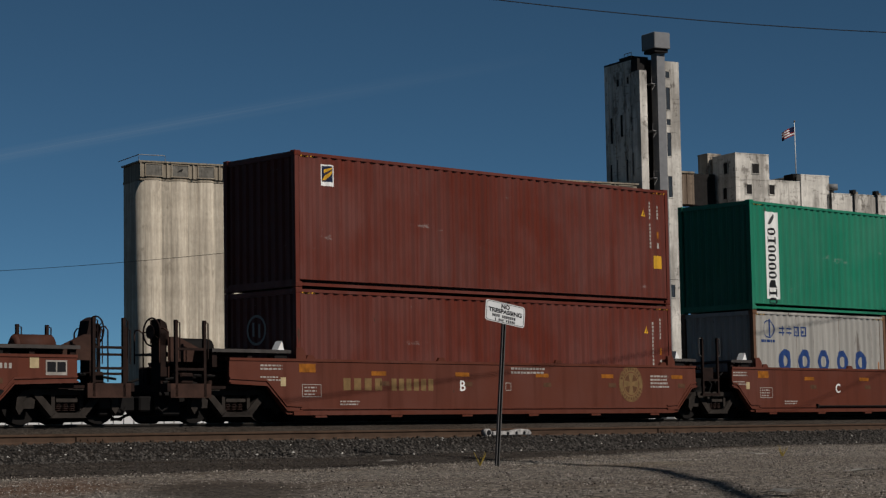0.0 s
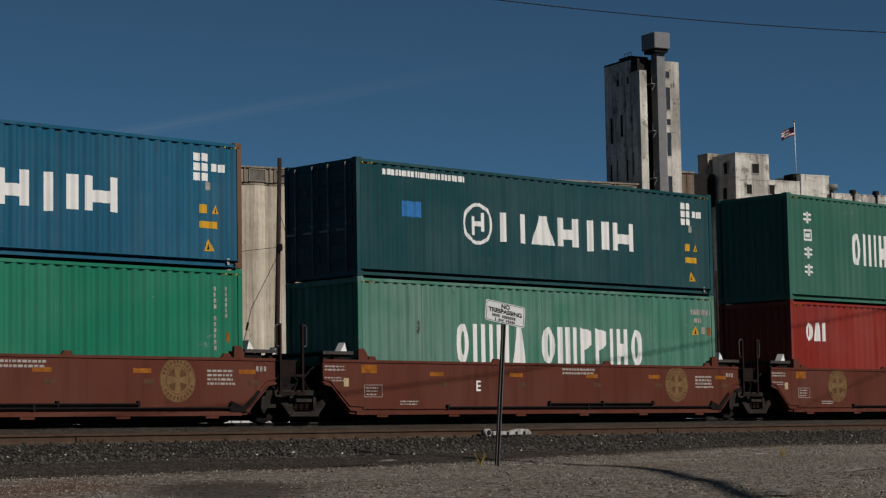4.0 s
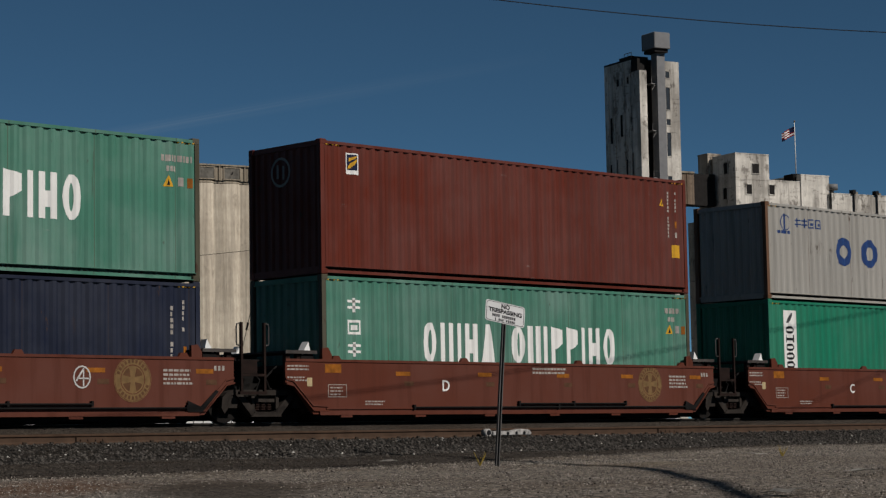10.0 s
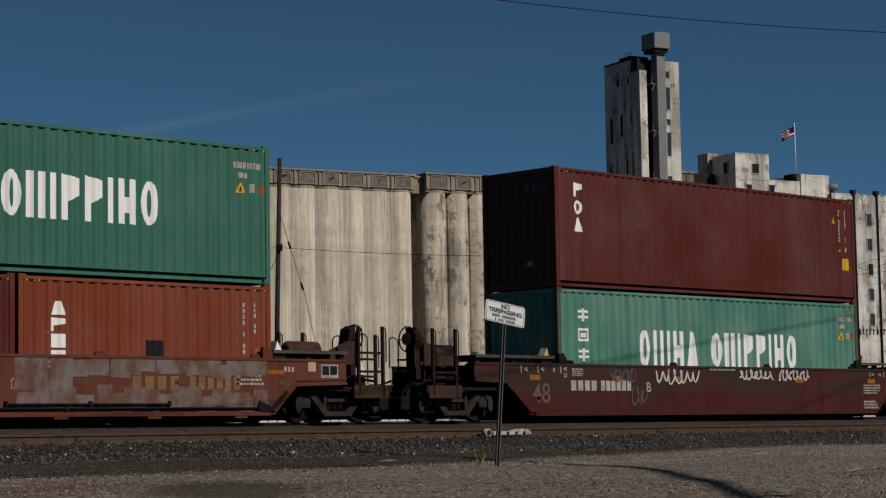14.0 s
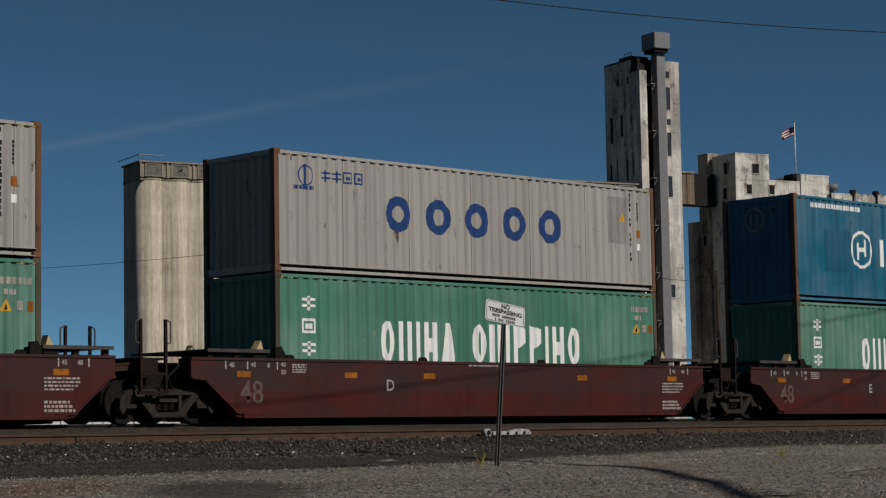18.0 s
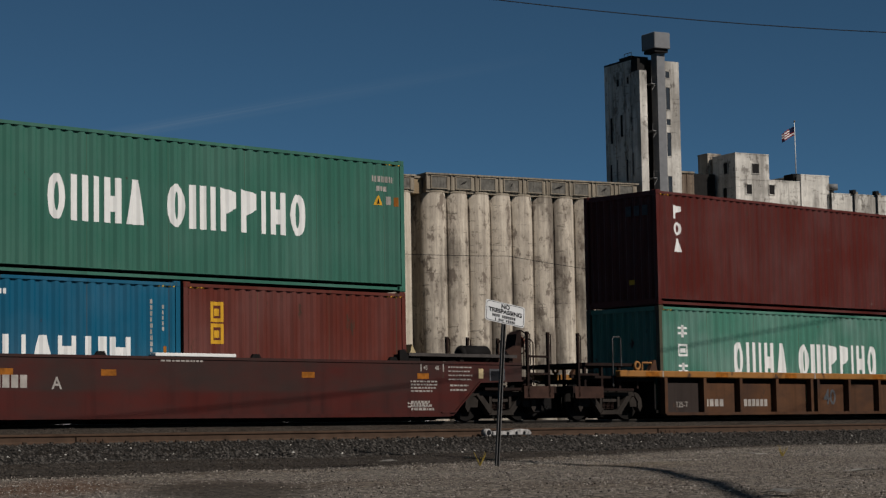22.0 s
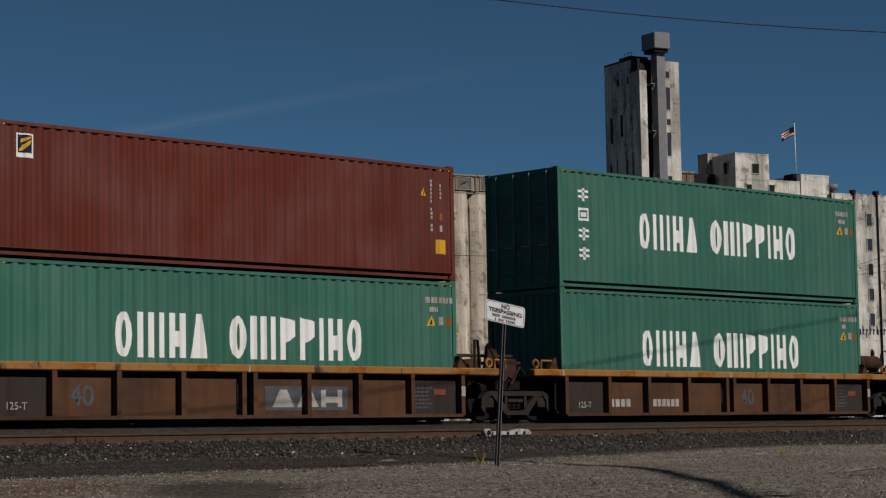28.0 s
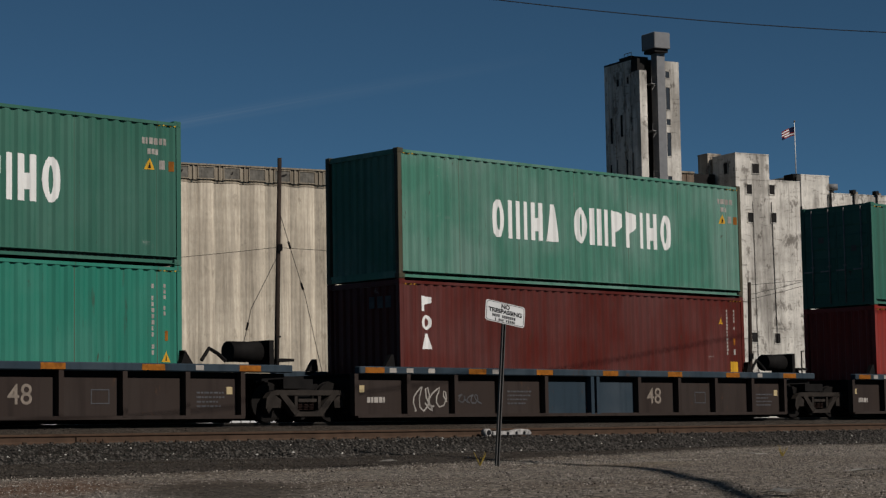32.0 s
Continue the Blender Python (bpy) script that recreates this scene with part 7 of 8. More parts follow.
# ---- litter and stones by the track ----
def stones(name, count, s_lo, s_hi, w_lo, w_hi, r_lo, r_hi, material, label, seed, bias=1.0, sink=0.2, yard=None):
    """Many small broken stones in one mesh: five-cornered lumps of uneven shape."""
    g = np.random.default_rng(seed)
    s = g.uniform(s_lo, s_hi, count)
    w = w_lo + (w_hi - w_lo) * g.random(count) ** bias
    if yard is not None:
        gap = w - yard_edge(s) + g.normal(0, 0.5, count)
        stay = gap < 0 if yard else gap > 0
        # none on the oil stain
        u, v = 0.62 * s + 0.785 * w, 0.785 * s - 0.62 * w
        stay &= (((u - 14.3) / 2.6) ** 2 + ((v + 0.05) / 0.52) ** 2 > 1) | (g.random(count) < 0.12)
        s, w = s[stay], w[stay]
        count = len(s)
    r = r_lo + (r_hi - r_lo) * g.random(count) ** 2.0
    base = np.interp(w, [p[0] for p in PROFILE], [p[1] for p in PROFILE])
    k = np.where((w > 6) & (w < 26.5), 0.035, 0.014)
    rough = np.array([noise.noise((a * 0.22, b * 0.35, 0.3)) + 0.5 * noise.noise((a * 0.9, b * 1.1, 4.1)) for a, b in zip(s.tolist(), w.tolist())])
    fine = np.array([noise.noise((a * 4, b * 4, 9.0)) for a, b in zip(s.tolist(), w.tolist())])
    z = base + k * rough + 0.012 * fine
    turn = g.uniform(0, math.tau, count)
    ring_a = np.arange(5) * math.tau / 5
    ang = turn[:, None] + ring_a[None, :] + g.uniform(-0.3, 0.3, (count, 5))
    rad = r[:, None] * g.uniform(0.7, 1.25, (count, 5))
    v = np.empty((count, 7, 3))
    v[:, :5, 0] = s[:, None] + rad * np.cos(ang)
    v[:, :5, 1] = w[:, None] + rad * np.sin(ang)
    v[:, :5, 2] = z[:, None] + r[:, None] * g.uniform(0.0, 0.55, (count, 5)) - sink * r[:, None]
    v[:, 5, 0], v[:, 5, 1] = s + r * g.uniform(-0.4, 0.4, count), w + r * g.uniform(-0.4, 0.4, count)
    v[:, 5, 2] = z + r * g.uniform(0.7, 1.1, count)
    v[:, 6, 0], v[:, 6, 1], v[:, 6, 2] = s, w, z - r * 0.6
    tri = np.array([(q, (q + 1) % 5, 5) for q in range(5)] + [((q + 1) % 5, q, 6) for q in range(5)])
    f = (tri[None] + 7 * np.arange(count)[:, None, None]).reshape(-1, 3)
    me = bpy.data.meshes.new(name)
    me.vertices.add(count * 7)
    me.vertices.foreach_set("co", v.astype(np.float32).ravel())
    me.loops.add(len(f) * 3)
    me.loops.foreach_set("vertex_index", f.astype(np.int32).ravel())
    me.polygons.add(len(f))
    me.polygons.foreach_set("loop_start", np.arange(0, len(f) * 3, 3, dtype=np.int32))
    me.update(calc_edges=True)
    me.materials.append(M[material])
    ob = new(name, me)
    ob.matrix_world = Matrix.Rotation(TRACK, 4, "Z")
    return tagged(ob, label, "stones", kind="stuff")


def stone_material(name, lo, hi):
    m, n, l, p = nodes_of(name)
    g = n.new("ShaderNodeNewGeometry")
    l.new(ramp(n, l, g.outputs["Random Per Island"], 0.0, 1.0, (*lo, 1), (*hi, 1)), p.inputs["Base Color"])
    p.inputs["Roughness"].default_value, p.inputs["Specular IOR Level"].default_value = 0.9, 0.15
    return m


M["ballast"] = stone_material("broken ballast stone", (0.008, 0.007, 0.006), (0.080, 0.071, 0.062))
M["pebble"] = stone_material("yard pebble", (0.02296, 0.01968, 0.0164), (0.3526, 0.3116, 0.269))
M["dirt_stone"] = stone_material("dusty dark gravel", (0.011, 0.009, 0.0075), (0.088, 0.075, 0.062))
stones("ballast_stones", 20000, 12, 52, 25.0, 29.0, 0.014, 0.042, "ballast", "dark broken ballast stones along the siding", 5)
stones("ballast_stones", 5200, 12, 52, 31.2, 33.35, 0.010, 0.022, "dirt_stone", "dark broken ballast stones between the tracks", 6)
stones("yard_pebbles", 80000, 1, 36, 5.5, 18.0, 0.004, 0.0092, "pebble", "pale loose pebbles on the yard", 7, yard=True)
stones("yard_pebbles", 50000, 8, 45, 15.0, 24.5, 0.006, 0.014, "pebble", "pale loose pebbles before the ballast", 8, yard=True)
stones("dirt_gravel", 26000, 6, 40, 14.5, 26.0, 0.006, 0.018, "dirt_stone", "dusty dark gravel between the yard and the ballast", 9, yard=False)
stones("pale_flecks", 260, 12, 52, 25.0, 28.9, 0.010, 0.035, "paper", "pale chips and scraps among the ballast", 11)

for k, (x, y, sx) in enumerate(((3.07, 15.3, 0.16), (1.80, 11.1, 0.10), (4.0, 27.5, 0.3), (-4.6, 38.5, 0.2), (-0.75, 26.0, 0.1))):
    s, w = Vector((x, y, 0)).dot(ALONG), Vector((x, y, 0)).dot(ACROSS)
    ob = thing("paper_scrap", "crumpled pale paper scrap lying on the gravel", "litter", rail_pose(s, ground_z(s, w) + 0.004, w), "paper scraps")
    bm = bmesh.new()
    rnd = random.Random(k)
    grid = [[bm.verts.new((sx * (i - 1.5) / 1.5, 0.1 * (j - 1), 0.015 + rnd.uniform(0, 0.03))) for i in range(4)] for j in range(3)]
    for j in range(2):
        for i in range(3):
            bm.faces.new((grid[j][i], grid[j][i + 1], grid[j + 1][i + 1], grid[j + 1][i]))
    bmesh.ops.solidify(bm, geom=list(bm.faces), thickness=0.004)
    part("sheet", bm, "paper", ob)

for k, (x, y) in enumerate(((0.36, 22.6), (3.95, 24.5), (-3.2, 14.5))):
    s, w = Vector((x, y, 0)).dot(ALONG), Vector((x, y, 0)).dot(ACROSS)
    ob = thing("weed", "small dry yellow weed in the gravel", "weed", rail_pose(s, ground_z(s, w), w), "dry weeds")
    rnd = random.Random(20 + k)
    for q in range(7):
        a = rnd.uniform(0, math.tau)
        bm = bmesh.new()
        rod(bm, (0, 0, 0), (0.07 * math.cos(a), 0.07 * math.sin(a), rnd.uniform(0.06, 0.16)), 0.006, 4, 0.002)
        part("stalk", bm, "straw", ob)

# derail block on the siding rail
block_at = rail_pose(29.2, 0.31, SIDING - 0.95)
derail = thing("derail_block", "chipped white cast derail block beside the siding rail", "derail", block_at)
bm = bmesh.new()
prism(bm, [(0.14, 0.02), (1.20, 0.02), (1.26, 0.06), (1.18, 0.13), (0.95, 0.15), (0.7, 0.11), (0.14, 0.11)], -0.10, 0.06)
bevelled(bm, 0.015)
part("casting", bm, "chipped_white", derail)
for x in (0.32, 0.55, 0.8, 1.02):
    bm = bmesh.new()
    rod(bm, (x, -0.115, 0.065), (x, -0.09, 0.065), 0.032, 8)
    part("bolt_hole", bm, "ink", derail)
bm = bmesh.new()
rod(bm, (0.03, -0.08, 0.08), (0.03, 0.06, 0.08), 0.08, 14)
part("roller", bm, "chipped_white", derail)
bm = bmesh.new()
rod(bm, (0.03, -0.1, 0.08), (0.03, -0.079, 0.08), 0.05, 10)
part("hub", bm, "ink", derail)

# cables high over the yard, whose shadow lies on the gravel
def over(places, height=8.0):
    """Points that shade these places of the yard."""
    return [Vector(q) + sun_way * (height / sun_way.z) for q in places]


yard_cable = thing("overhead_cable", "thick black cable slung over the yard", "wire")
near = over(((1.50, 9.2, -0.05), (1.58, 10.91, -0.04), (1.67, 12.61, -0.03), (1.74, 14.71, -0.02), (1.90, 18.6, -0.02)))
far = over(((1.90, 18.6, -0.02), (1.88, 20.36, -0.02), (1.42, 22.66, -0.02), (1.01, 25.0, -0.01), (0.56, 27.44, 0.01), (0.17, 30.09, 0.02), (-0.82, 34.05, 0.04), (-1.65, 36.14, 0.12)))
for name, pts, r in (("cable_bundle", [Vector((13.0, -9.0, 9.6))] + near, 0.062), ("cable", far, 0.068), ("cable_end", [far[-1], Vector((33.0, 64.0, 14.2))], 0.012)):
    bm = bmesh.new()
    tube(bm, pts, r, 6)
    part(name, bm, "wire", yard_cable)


# a cable behind the yard whose soft shadow falls across the passing containers
slung = thing("overhead_cable", "black cable slung high over the track", "wire")
bm = bmesh.new()
tube(bm, [Vector((-25.0, 18.0, 9.9))] + [ALONG * s + ACROSS * NEAR_SIDE + Vector((0, 0, z)) + sun_way * 13.0 for s, z in ((20.0, 0.45), (28.0, 1.05), (34.0, 1.65), (38.11, 2.17), (41.4, 2.62), (45.0, 3.1), (48.35, 3.54), (56.0, 4.6), (66.0, 6.0))] + [Vector((33.0, 64.0, 14.6))], 0.016, 6)
part("cable", bm, "wire", slung)


# ---- the train ----
HC, STD = 2.896, 2.591
L40, L20 = 12.192, 6.058
GREEN_LABEL = "green corrugated steel container with tall white painted shapes"


def load(s, z, length, height, colour, label, **kw):
    ob = container(length, height, colour, rail_pose(s, z), label, **kw)
    TRAIN.append((ob, s, z))
    return ob


def ship(s, z, height=HC, colour="green", column=0, door=False, seed=1, **kw):
    ob = load(s, z, L40, height, colour, GREEN_LABEL if colour == "green" else "faded pale green corrugated container with white painted shapes", door_front=door, **kw)
    ship_rows(ob, height, column)
    tail_marks(ob, L40, height, "wide", seed)
    return ob


def plain_red(s, z, height, colour="maroon", logo=True, seed=1, label="dark maroon corrugated steel container with a small square logo"):
    ob = load(s, z, L40, height, colour, label)
    if logo:
        logo_square(ob, height)
    tail_marks(ob, L40, height, "tall", seed)
    return ob


def serif_red(s, z, height, length=L40, colour="oxblood", seed=1):
    ob = load(s, z, length, height, colour, "oxblood corrugated steel container with a white column of shapes")
    top = height - 0.36
    mark(ob, "painted_shape", column_of("poA", 0.67, 0.30, top, 0.34, 0.42, 0.075), "white", "white painted shape", length=length)
    for k in range(3):
        end_mark(ob, "ghost_shape", [quad(-0.9 + k * 0.27, height - 0.62, -0.72 + k * 0.27, height - 0.36)], "decal_gray", "ghostly grey painted shape")
    end_mark(ob, "yellow_plate", [quad(-0.42, 0.55, -0.24, 0.67)], "amber", "small yellow data plate")
    tail_marks(ob, length, height, "tall" if length > 7 else "low", seed)
    return ob


def slab_blue(s, z, height, colour, door=False, seed=1, patch=None):
    ob = load(s, z, L40, height, colour, "blue corrugated steel container with a round white logo" if colour != "teal" else "dark teal corrugated container with a round white logo", door_front=door, post_colour="post_rust" if colour != "teal" else None)
    if height > 2.7:
        round_logo(ob, 3.12, 1.51, 0.53)
        slab_row(ob, 3.99, 9.48, 1.08, 0.76)
    else:
        round_logo(ob, 3.72, 1.34, 0.48)
        slab_row(ob, 4.46, 9.14, 0.97, 0.68)
    mark(ob, "address_print", lines_of(0.80, 2.6, height - 0.20, 0.13, 1, 0.2, seed), "white", "small white line of print", kind="stuff")
    mark(ob, "white_block", [[quad(10.96 + 0.21 * c_, height - 0.44 - 0.20 * q_, 11.14 + 0.21 * c_, height - 0.28 - 0.20 * q_)] for q_ in range(3) for c_ in range(2)] + [[quad(11.42 + 0.19 * c_, height - 0.64, 11.57 + 0.19 * c_, height - 0.48)] for c_ in range(2)], "white")
    if patch:
        mark(ob, "paint_patch", [quad(*patch[0])], patch[1], "painted-over patch")
    round_end_logo(ob, height - 0.62) if not door else None
    x = L40 - 0.85
    mark(ob, "sticker", [quad(x - 0.06, height - 1.02, x + 0.06, height - 0.86)], "dull_white")
    mark(ob, "sticker", [quad(x - 0.22, height - 1.50, x - 0.02, height - 1.32)], "amber")
    caution(ob, x + 0.08, height - 1.50, 0.20, L40)
    mark(ob, "warning_label", [quad(x - 0.22, height - 1.80, x + 0.24, height - 1.66)], "amber")
    caution(ob, x - 0.12, height - 2.26, 0.26, L40)
    mark(ob, "sticker", [quad(L40 - 0.38, height - 2.52, L40 - 0.30, height - 2.38)], "dull_white")
    tail_marks(ob, L40, height, "none", seed)
    return ob


def grey_box(s, z, height, seed=1):
    ob = load(s, z, L40, height, "grey", "weathered light grey corrugated container with dark blue rings", post_colour="post_rust")
    mark(ob, "painted_shape", row_of("cosco", 3.15, 8.8, 1.01, 0.80, 0.21, 0.6), "decal_blue", "dark blue painted shape")
    mark(ob, "emblem", hoop(0.87, height - 0.52, 0.22, 0.22, 0.03, 16) + [quad(0.84, height - 0.70, 0.90, height - 0.28)] + lines_of(0.56, 0.62, height - 0.74, 0.08, 1, 0.2, 5), "decal_blue", "small blue emblem")
    mark(ob, "repaint_patch", [quad(10.5, 1.15, 11.2, height - 0.3)], "patch_pale", "greyer repainted patch", y=-SKIN - 0.002)
    mark(ob, "painted_shape", row_of("##%%", 1.31, 2.51, height - 0.62, 0.25, 0.035, 0.25), "decal_blue", "small blue sign")
    tail_marks(ob, L40, height, "grey", seed)
    return ob


def board_green(s, z, height, colour="green_vivid", seed=1):
    ob = load(s, z, L40, height, colour, "bright green corrugated container with a white board of black shapes")
    board_column(ob, height)
    tail_marks(ob, L40, height, "low", seed)
    return ob


ST = FLOOR_Z + STD + 0.005   # deck heights of the upper row
HT = FLOOR_Z + HC + 0.005
LOW = FLOOR_Z
S0 = (8.2, 27.84, 43.36, 58.82, 74.16, 89.59, 109.23, 124.71, 140.11, 155.59, 171.02, 191.91, 209.84, 227.71, 245.72, 263.52, 284.30, 300.05, 315.68, 331.43, 347.07, 368.00, 386.10, 404.22)

smooth_car(S0[0], "new", False, True, "A", 100)
plain_red(S0[0], LOW, HC, seed=11)
plain_red(S0[0], HT, HC, seed=12)

smooth_car(S0[1], "new", True, False, "B", 101)
low = plain_red(S0[1], LOW, STD, logo=False, colour="maroon", seed=13, label="dark maroon corrugated container, lower in the stack")
round_end_logo(low, 1.75)
plain_red(S0[1], ST, HC, "maroon", seed=14)

smooth_car(S0[2], "new", False, False, "C", 102)
c = load(S0[2], LOW, L20, STD, "grey", "short light grey container with dark blue rings", post_colour="post_rust")
mark(c, "painted_shape", row_of("cosco", 1.1, 5.08, 0.95, 0.64, 0.17, 0.6), "decal_blue", "dark blue painted shape", length=L20)
mark(c, "emblem", hoop(0.70, 2.10, 0.24, 0.24, 0.03, 16) + [quad(0.67, 1.9, 0.73, 2.36)] + lines_of(0.36, 0.64, 1.82, 0.07, 1, 0.2, 5), "decal_blue", "small blue emblem", length=L20)
mark(c, "painted_shape", row_of("##%%", 1.15, 2.32, 1.93, 0.26, 0.04, 0.25), "decal_blue", "small blue sign", length=L20)
tail_marks(c, L20, STD, "low", 3)
serif_red(S0[2] + 6.13, LOW, STD, L20, seed=15)
board_green(S0[2], ST, HC, seed=16)

smooth_car(S0[3], "new", False, False, "D", 103)
board_green(S0[3], LOW, HC, seed=17)
slab_blue(S0[3], HT, STD, "blue", seed=18)

smooth_car(S0[4], "new", False, False, "E", 104)
ship(S0[4], LOW, HC, "green_pale", seed=19)
slab_blue(S0[4], HT, STD, "teal", door=True, seed=20, patch=((1.37, 1.37, 1.96, 1.72), "decal_sky"))

smooth_car(S0[5], "new", False, True, "A", 105)
c = load(S0[5], LOW, L40, HC, "red", "bright red corrugated steel container with small white marks")
mark(c, "painted_shape", row_of("cA|", 0.68, 1.55, 1.82, 0.5, 0.11), "white", "white painted shape")
tail_marks(c, L40, HC, "low", 21)
ship(S0[5], HT, HC, column=4, seed=22)

smooth_car(S0[6], "new", True, False, "A", 106)
ship(S0[6], LOW, HC, seed=23)
plain_red(S0[6], HT, STD + 0.305, seed=24)

car7 = smooth_car(S0[7], "new", False, False, "E", 107)
serif_red(S0[7], LOW, STD, L20, seed=25)
c = load(S0[7] + 6.13, LOW, L20, STD, "navy_dark", "short dark navy container with an orange upright board")
mark(c, "orange_board", [quad(0.5, 0.25, 0.98, 2.35)], "orange", "orange upright board", length=L20)
mark(c, "painted_shape", column_of("HAp|", 0.58, 0.30, 2.25, 0.34, 0.46, 0.08), "ink", length=L20, y=-SKIN - 0.008)
tail_marks(c, L20, STD, "low", 26)
ship(S0[7], ST, HC, "green_pale", column=6, seed=27, post_colour="post_olive")

smooth_car(S0[8], "new", False, False, "D", 108)
ship(S0[8], LOW, HC, "green_pale", column=4, seed=28, post_colour="post_olive")
c = plain_red(S0[8], HT, HC, seed=29)
round_end_logo(c, 2.3)

car9 = smooth_car(S0[9], "new", False, False, "C", 109)
board_green(S0[9], LOW, HC, seed=30)
grey_box(S0[9], HT, STD, seed=31)

car10 = smooth_car(S0[10], "new", False, True, "", 110)
serif_red(S0[10], LOW, STD, L20, seed=32)
c = load(S0[10] + 6.13, LOW, L20, STD, "rust_red", "short faded orange-red container with a white column of shapes")
mark(c, "painted_shape", column_of("ApI|HAn".replace("I", "|"), 0.72, 0.34, 2.1, 0.26, 0.31, 0.07), "white", "white painted shape", length=L20)
mark(c, "dark_patch", [quad(2.9, 0.95, 3.35, 1.4)], "ink", "dark painted-out square", length=L20)
tail_marks(c, L20, STD, "low", 33)
ship(S0[10], ST, HC, door=True, seed=34)

car11 = smooth_car(S0[11], "old", True, False, "B", 111)
ship(S0[11], LOW, HC, "green_pale", column=4, seed=35, post_colour="post_olive")
serif_red(S0[11], HT, HC, seed=36)

smooth_car(S0[12], "old", False, False, "C", 112)
ship(S0[12], LOW, HC, "green_pale", column=4, seed=37, post_colour="post_olive")
grey_box(S0[12], HT, STD, seed=38)

smooth_car(S0[13], "old", False, False, "D", 113)
ship(S0[13], LOW, HC, "green_pale", column=4, seed=39, post_colour="post_olive")
grey_box(S0[13], HT, STD, seed=40)

smooth_car(S0[14], "old", False, False, "E", 114)
ship(S0[14], LOW, HC, "green_pale", column=4, seed=41, post_colour="post_olive")
slab_blue(S0[14], HT, HC, "blue_sky", seed=42, patch=((1.4, 0.85, 2.6, 2.0), "blue"))

smooth_car(S0[15], "old", False, True, "A", 115)
c = load(S0[15], LOW, L20, STD, "blue", "short blue container with a round white logo")
round_logo(c, 1.50, 1.24, 0.38)
slab_row(c, 1.99, 4.86, 0.95, 0.5, L20)
mark(c, "address_print", lines_of(0.91, 1.5, 2.30, 0.10, 1, 0.2, 4), "white", length=L20, kind="stuff")
round_end_logo(c, 1.6)
tail_marks(c, L20, STD, "low", 43)
c = load(S0[15] + 6.13, LOW, L20, STD, "brown", "short brown container with an upright yellow sign")
mark(c, "painted_shape", column_of("%%", 0.68, 0.33, 2.21, 0.41, 0.44, 0.075), "amber", "yellow painted sign", length=L20)
tail_marks(c, L20, STD, "none", 44)
ship(S0[15], ST, HC, seed=45)

ribbed_car(S0[16], "tan", True, False, 116, number_bars=True)
ship(S0[16], LOW, STD, "green_pale", column=4, seed=46, post_colour="post_olive")
serif_red(S0[16], ST, HC, seed=47)

ribbed_car(S0[17], "tan", False, False, 117)
serif_red(S0[17], LOW, HC, seed=48)
c = load(S0[17], HT, L40, HC, "tan_red", "orange-brown corrugated steel container with a white column of shapes")
mark(c, "painted_shape", column_of("Ap|Aon", 0.78, 0.36, HC - 0.28, 0.22, 0.27, 0.06), "white", "white painted shape")
tail_marks(c, L40, HC, "low", 49)

ribbed_car(S0[18], "tan", False, False, 118)
c = load(S0[18], LOW, L40, HC, "navy", "deep navy corrugated steel container with a yellow row of shapes")
mark(c, "painted_shape", row_of("sooco", 0.46, 1.97, 2.2, 0.30, 0.085, 0.18), "amber", "yellow painted shape")
tail_marks(c, L40, HC, "low", 50)
c = load(S0[18], HT, L40, HC, "red", "bright red corrugated container with a white round emblem")
mark(c, "emblem", disc(6.14, 2.27, 0.24, 20), "white", "white disc emblem")
mark(c, "emblem_mast", [[[(5.98, 2.12), (6.15, 2.45), (6.1, 2.12)]], [[(6.16, 2.45), (6.31, 2.12), (6.19, 2.12)]]], "decal_navy", y=-SKIN - 0.008)
mark(c, "painted_shape", row_of("nAcoHHAn", 5.23, 7.01, 1.66, 0.22, 0.05, 0.2), "white", "small white shape")
tail_marks(c, L40, HC, "tall", 51)

ribbed_car(S0[19], "tan", False, False, 119)
ship(S0[19], LOW, HC, seed=52)
plain_red(S0[19], HT, STD, seed=53)

ribbed_car(S0[20], "tan", False, True, 120, number_bars=True)
ship(S0[20], LOW, HC, seed=54)
ship(S0[20], HT, HC, column=4, door=True, seed=55)

ribbed_car(S0[21], "dark", True, False, 121, number_bars=True)
board_green(S0[21], LOW, HC, "green_aqua", seed=56)
ship(S0[21], HT, HC, column=4, door=True, seed=57)

car22 = ribbed_car(S0[22], "dark", False, False, 122)
serif_red(S0[22], LOW, HC, seed=58)
ship(S0[22], HT, HC, "green_pale", seed=59, post_colour="post_olive")

ribbed_car(S0[23], "dark", False, False, 123)
c = load(S0[23], LOW, L40, HC, "red", "bright red corrugated container, lower in the stack")
tail_marks(c, L40, HC, "low", 60)
ship(S0[23], HT, HC, door=True, seed=61)

plank = thing("loose_plank", "white painted plank lying on the edge of a railcar", "plank", rail_pose(S0[15]))
bm = bmesh.new()
box(bm, 5.45, 7.45, -1.41, -1.24, 1.992, 2.06)
bevelled(bm, 0.008)
part("board", bm, "white", plank)
TRAIN.append((plank, S0[15] - 0.15, 0.0))


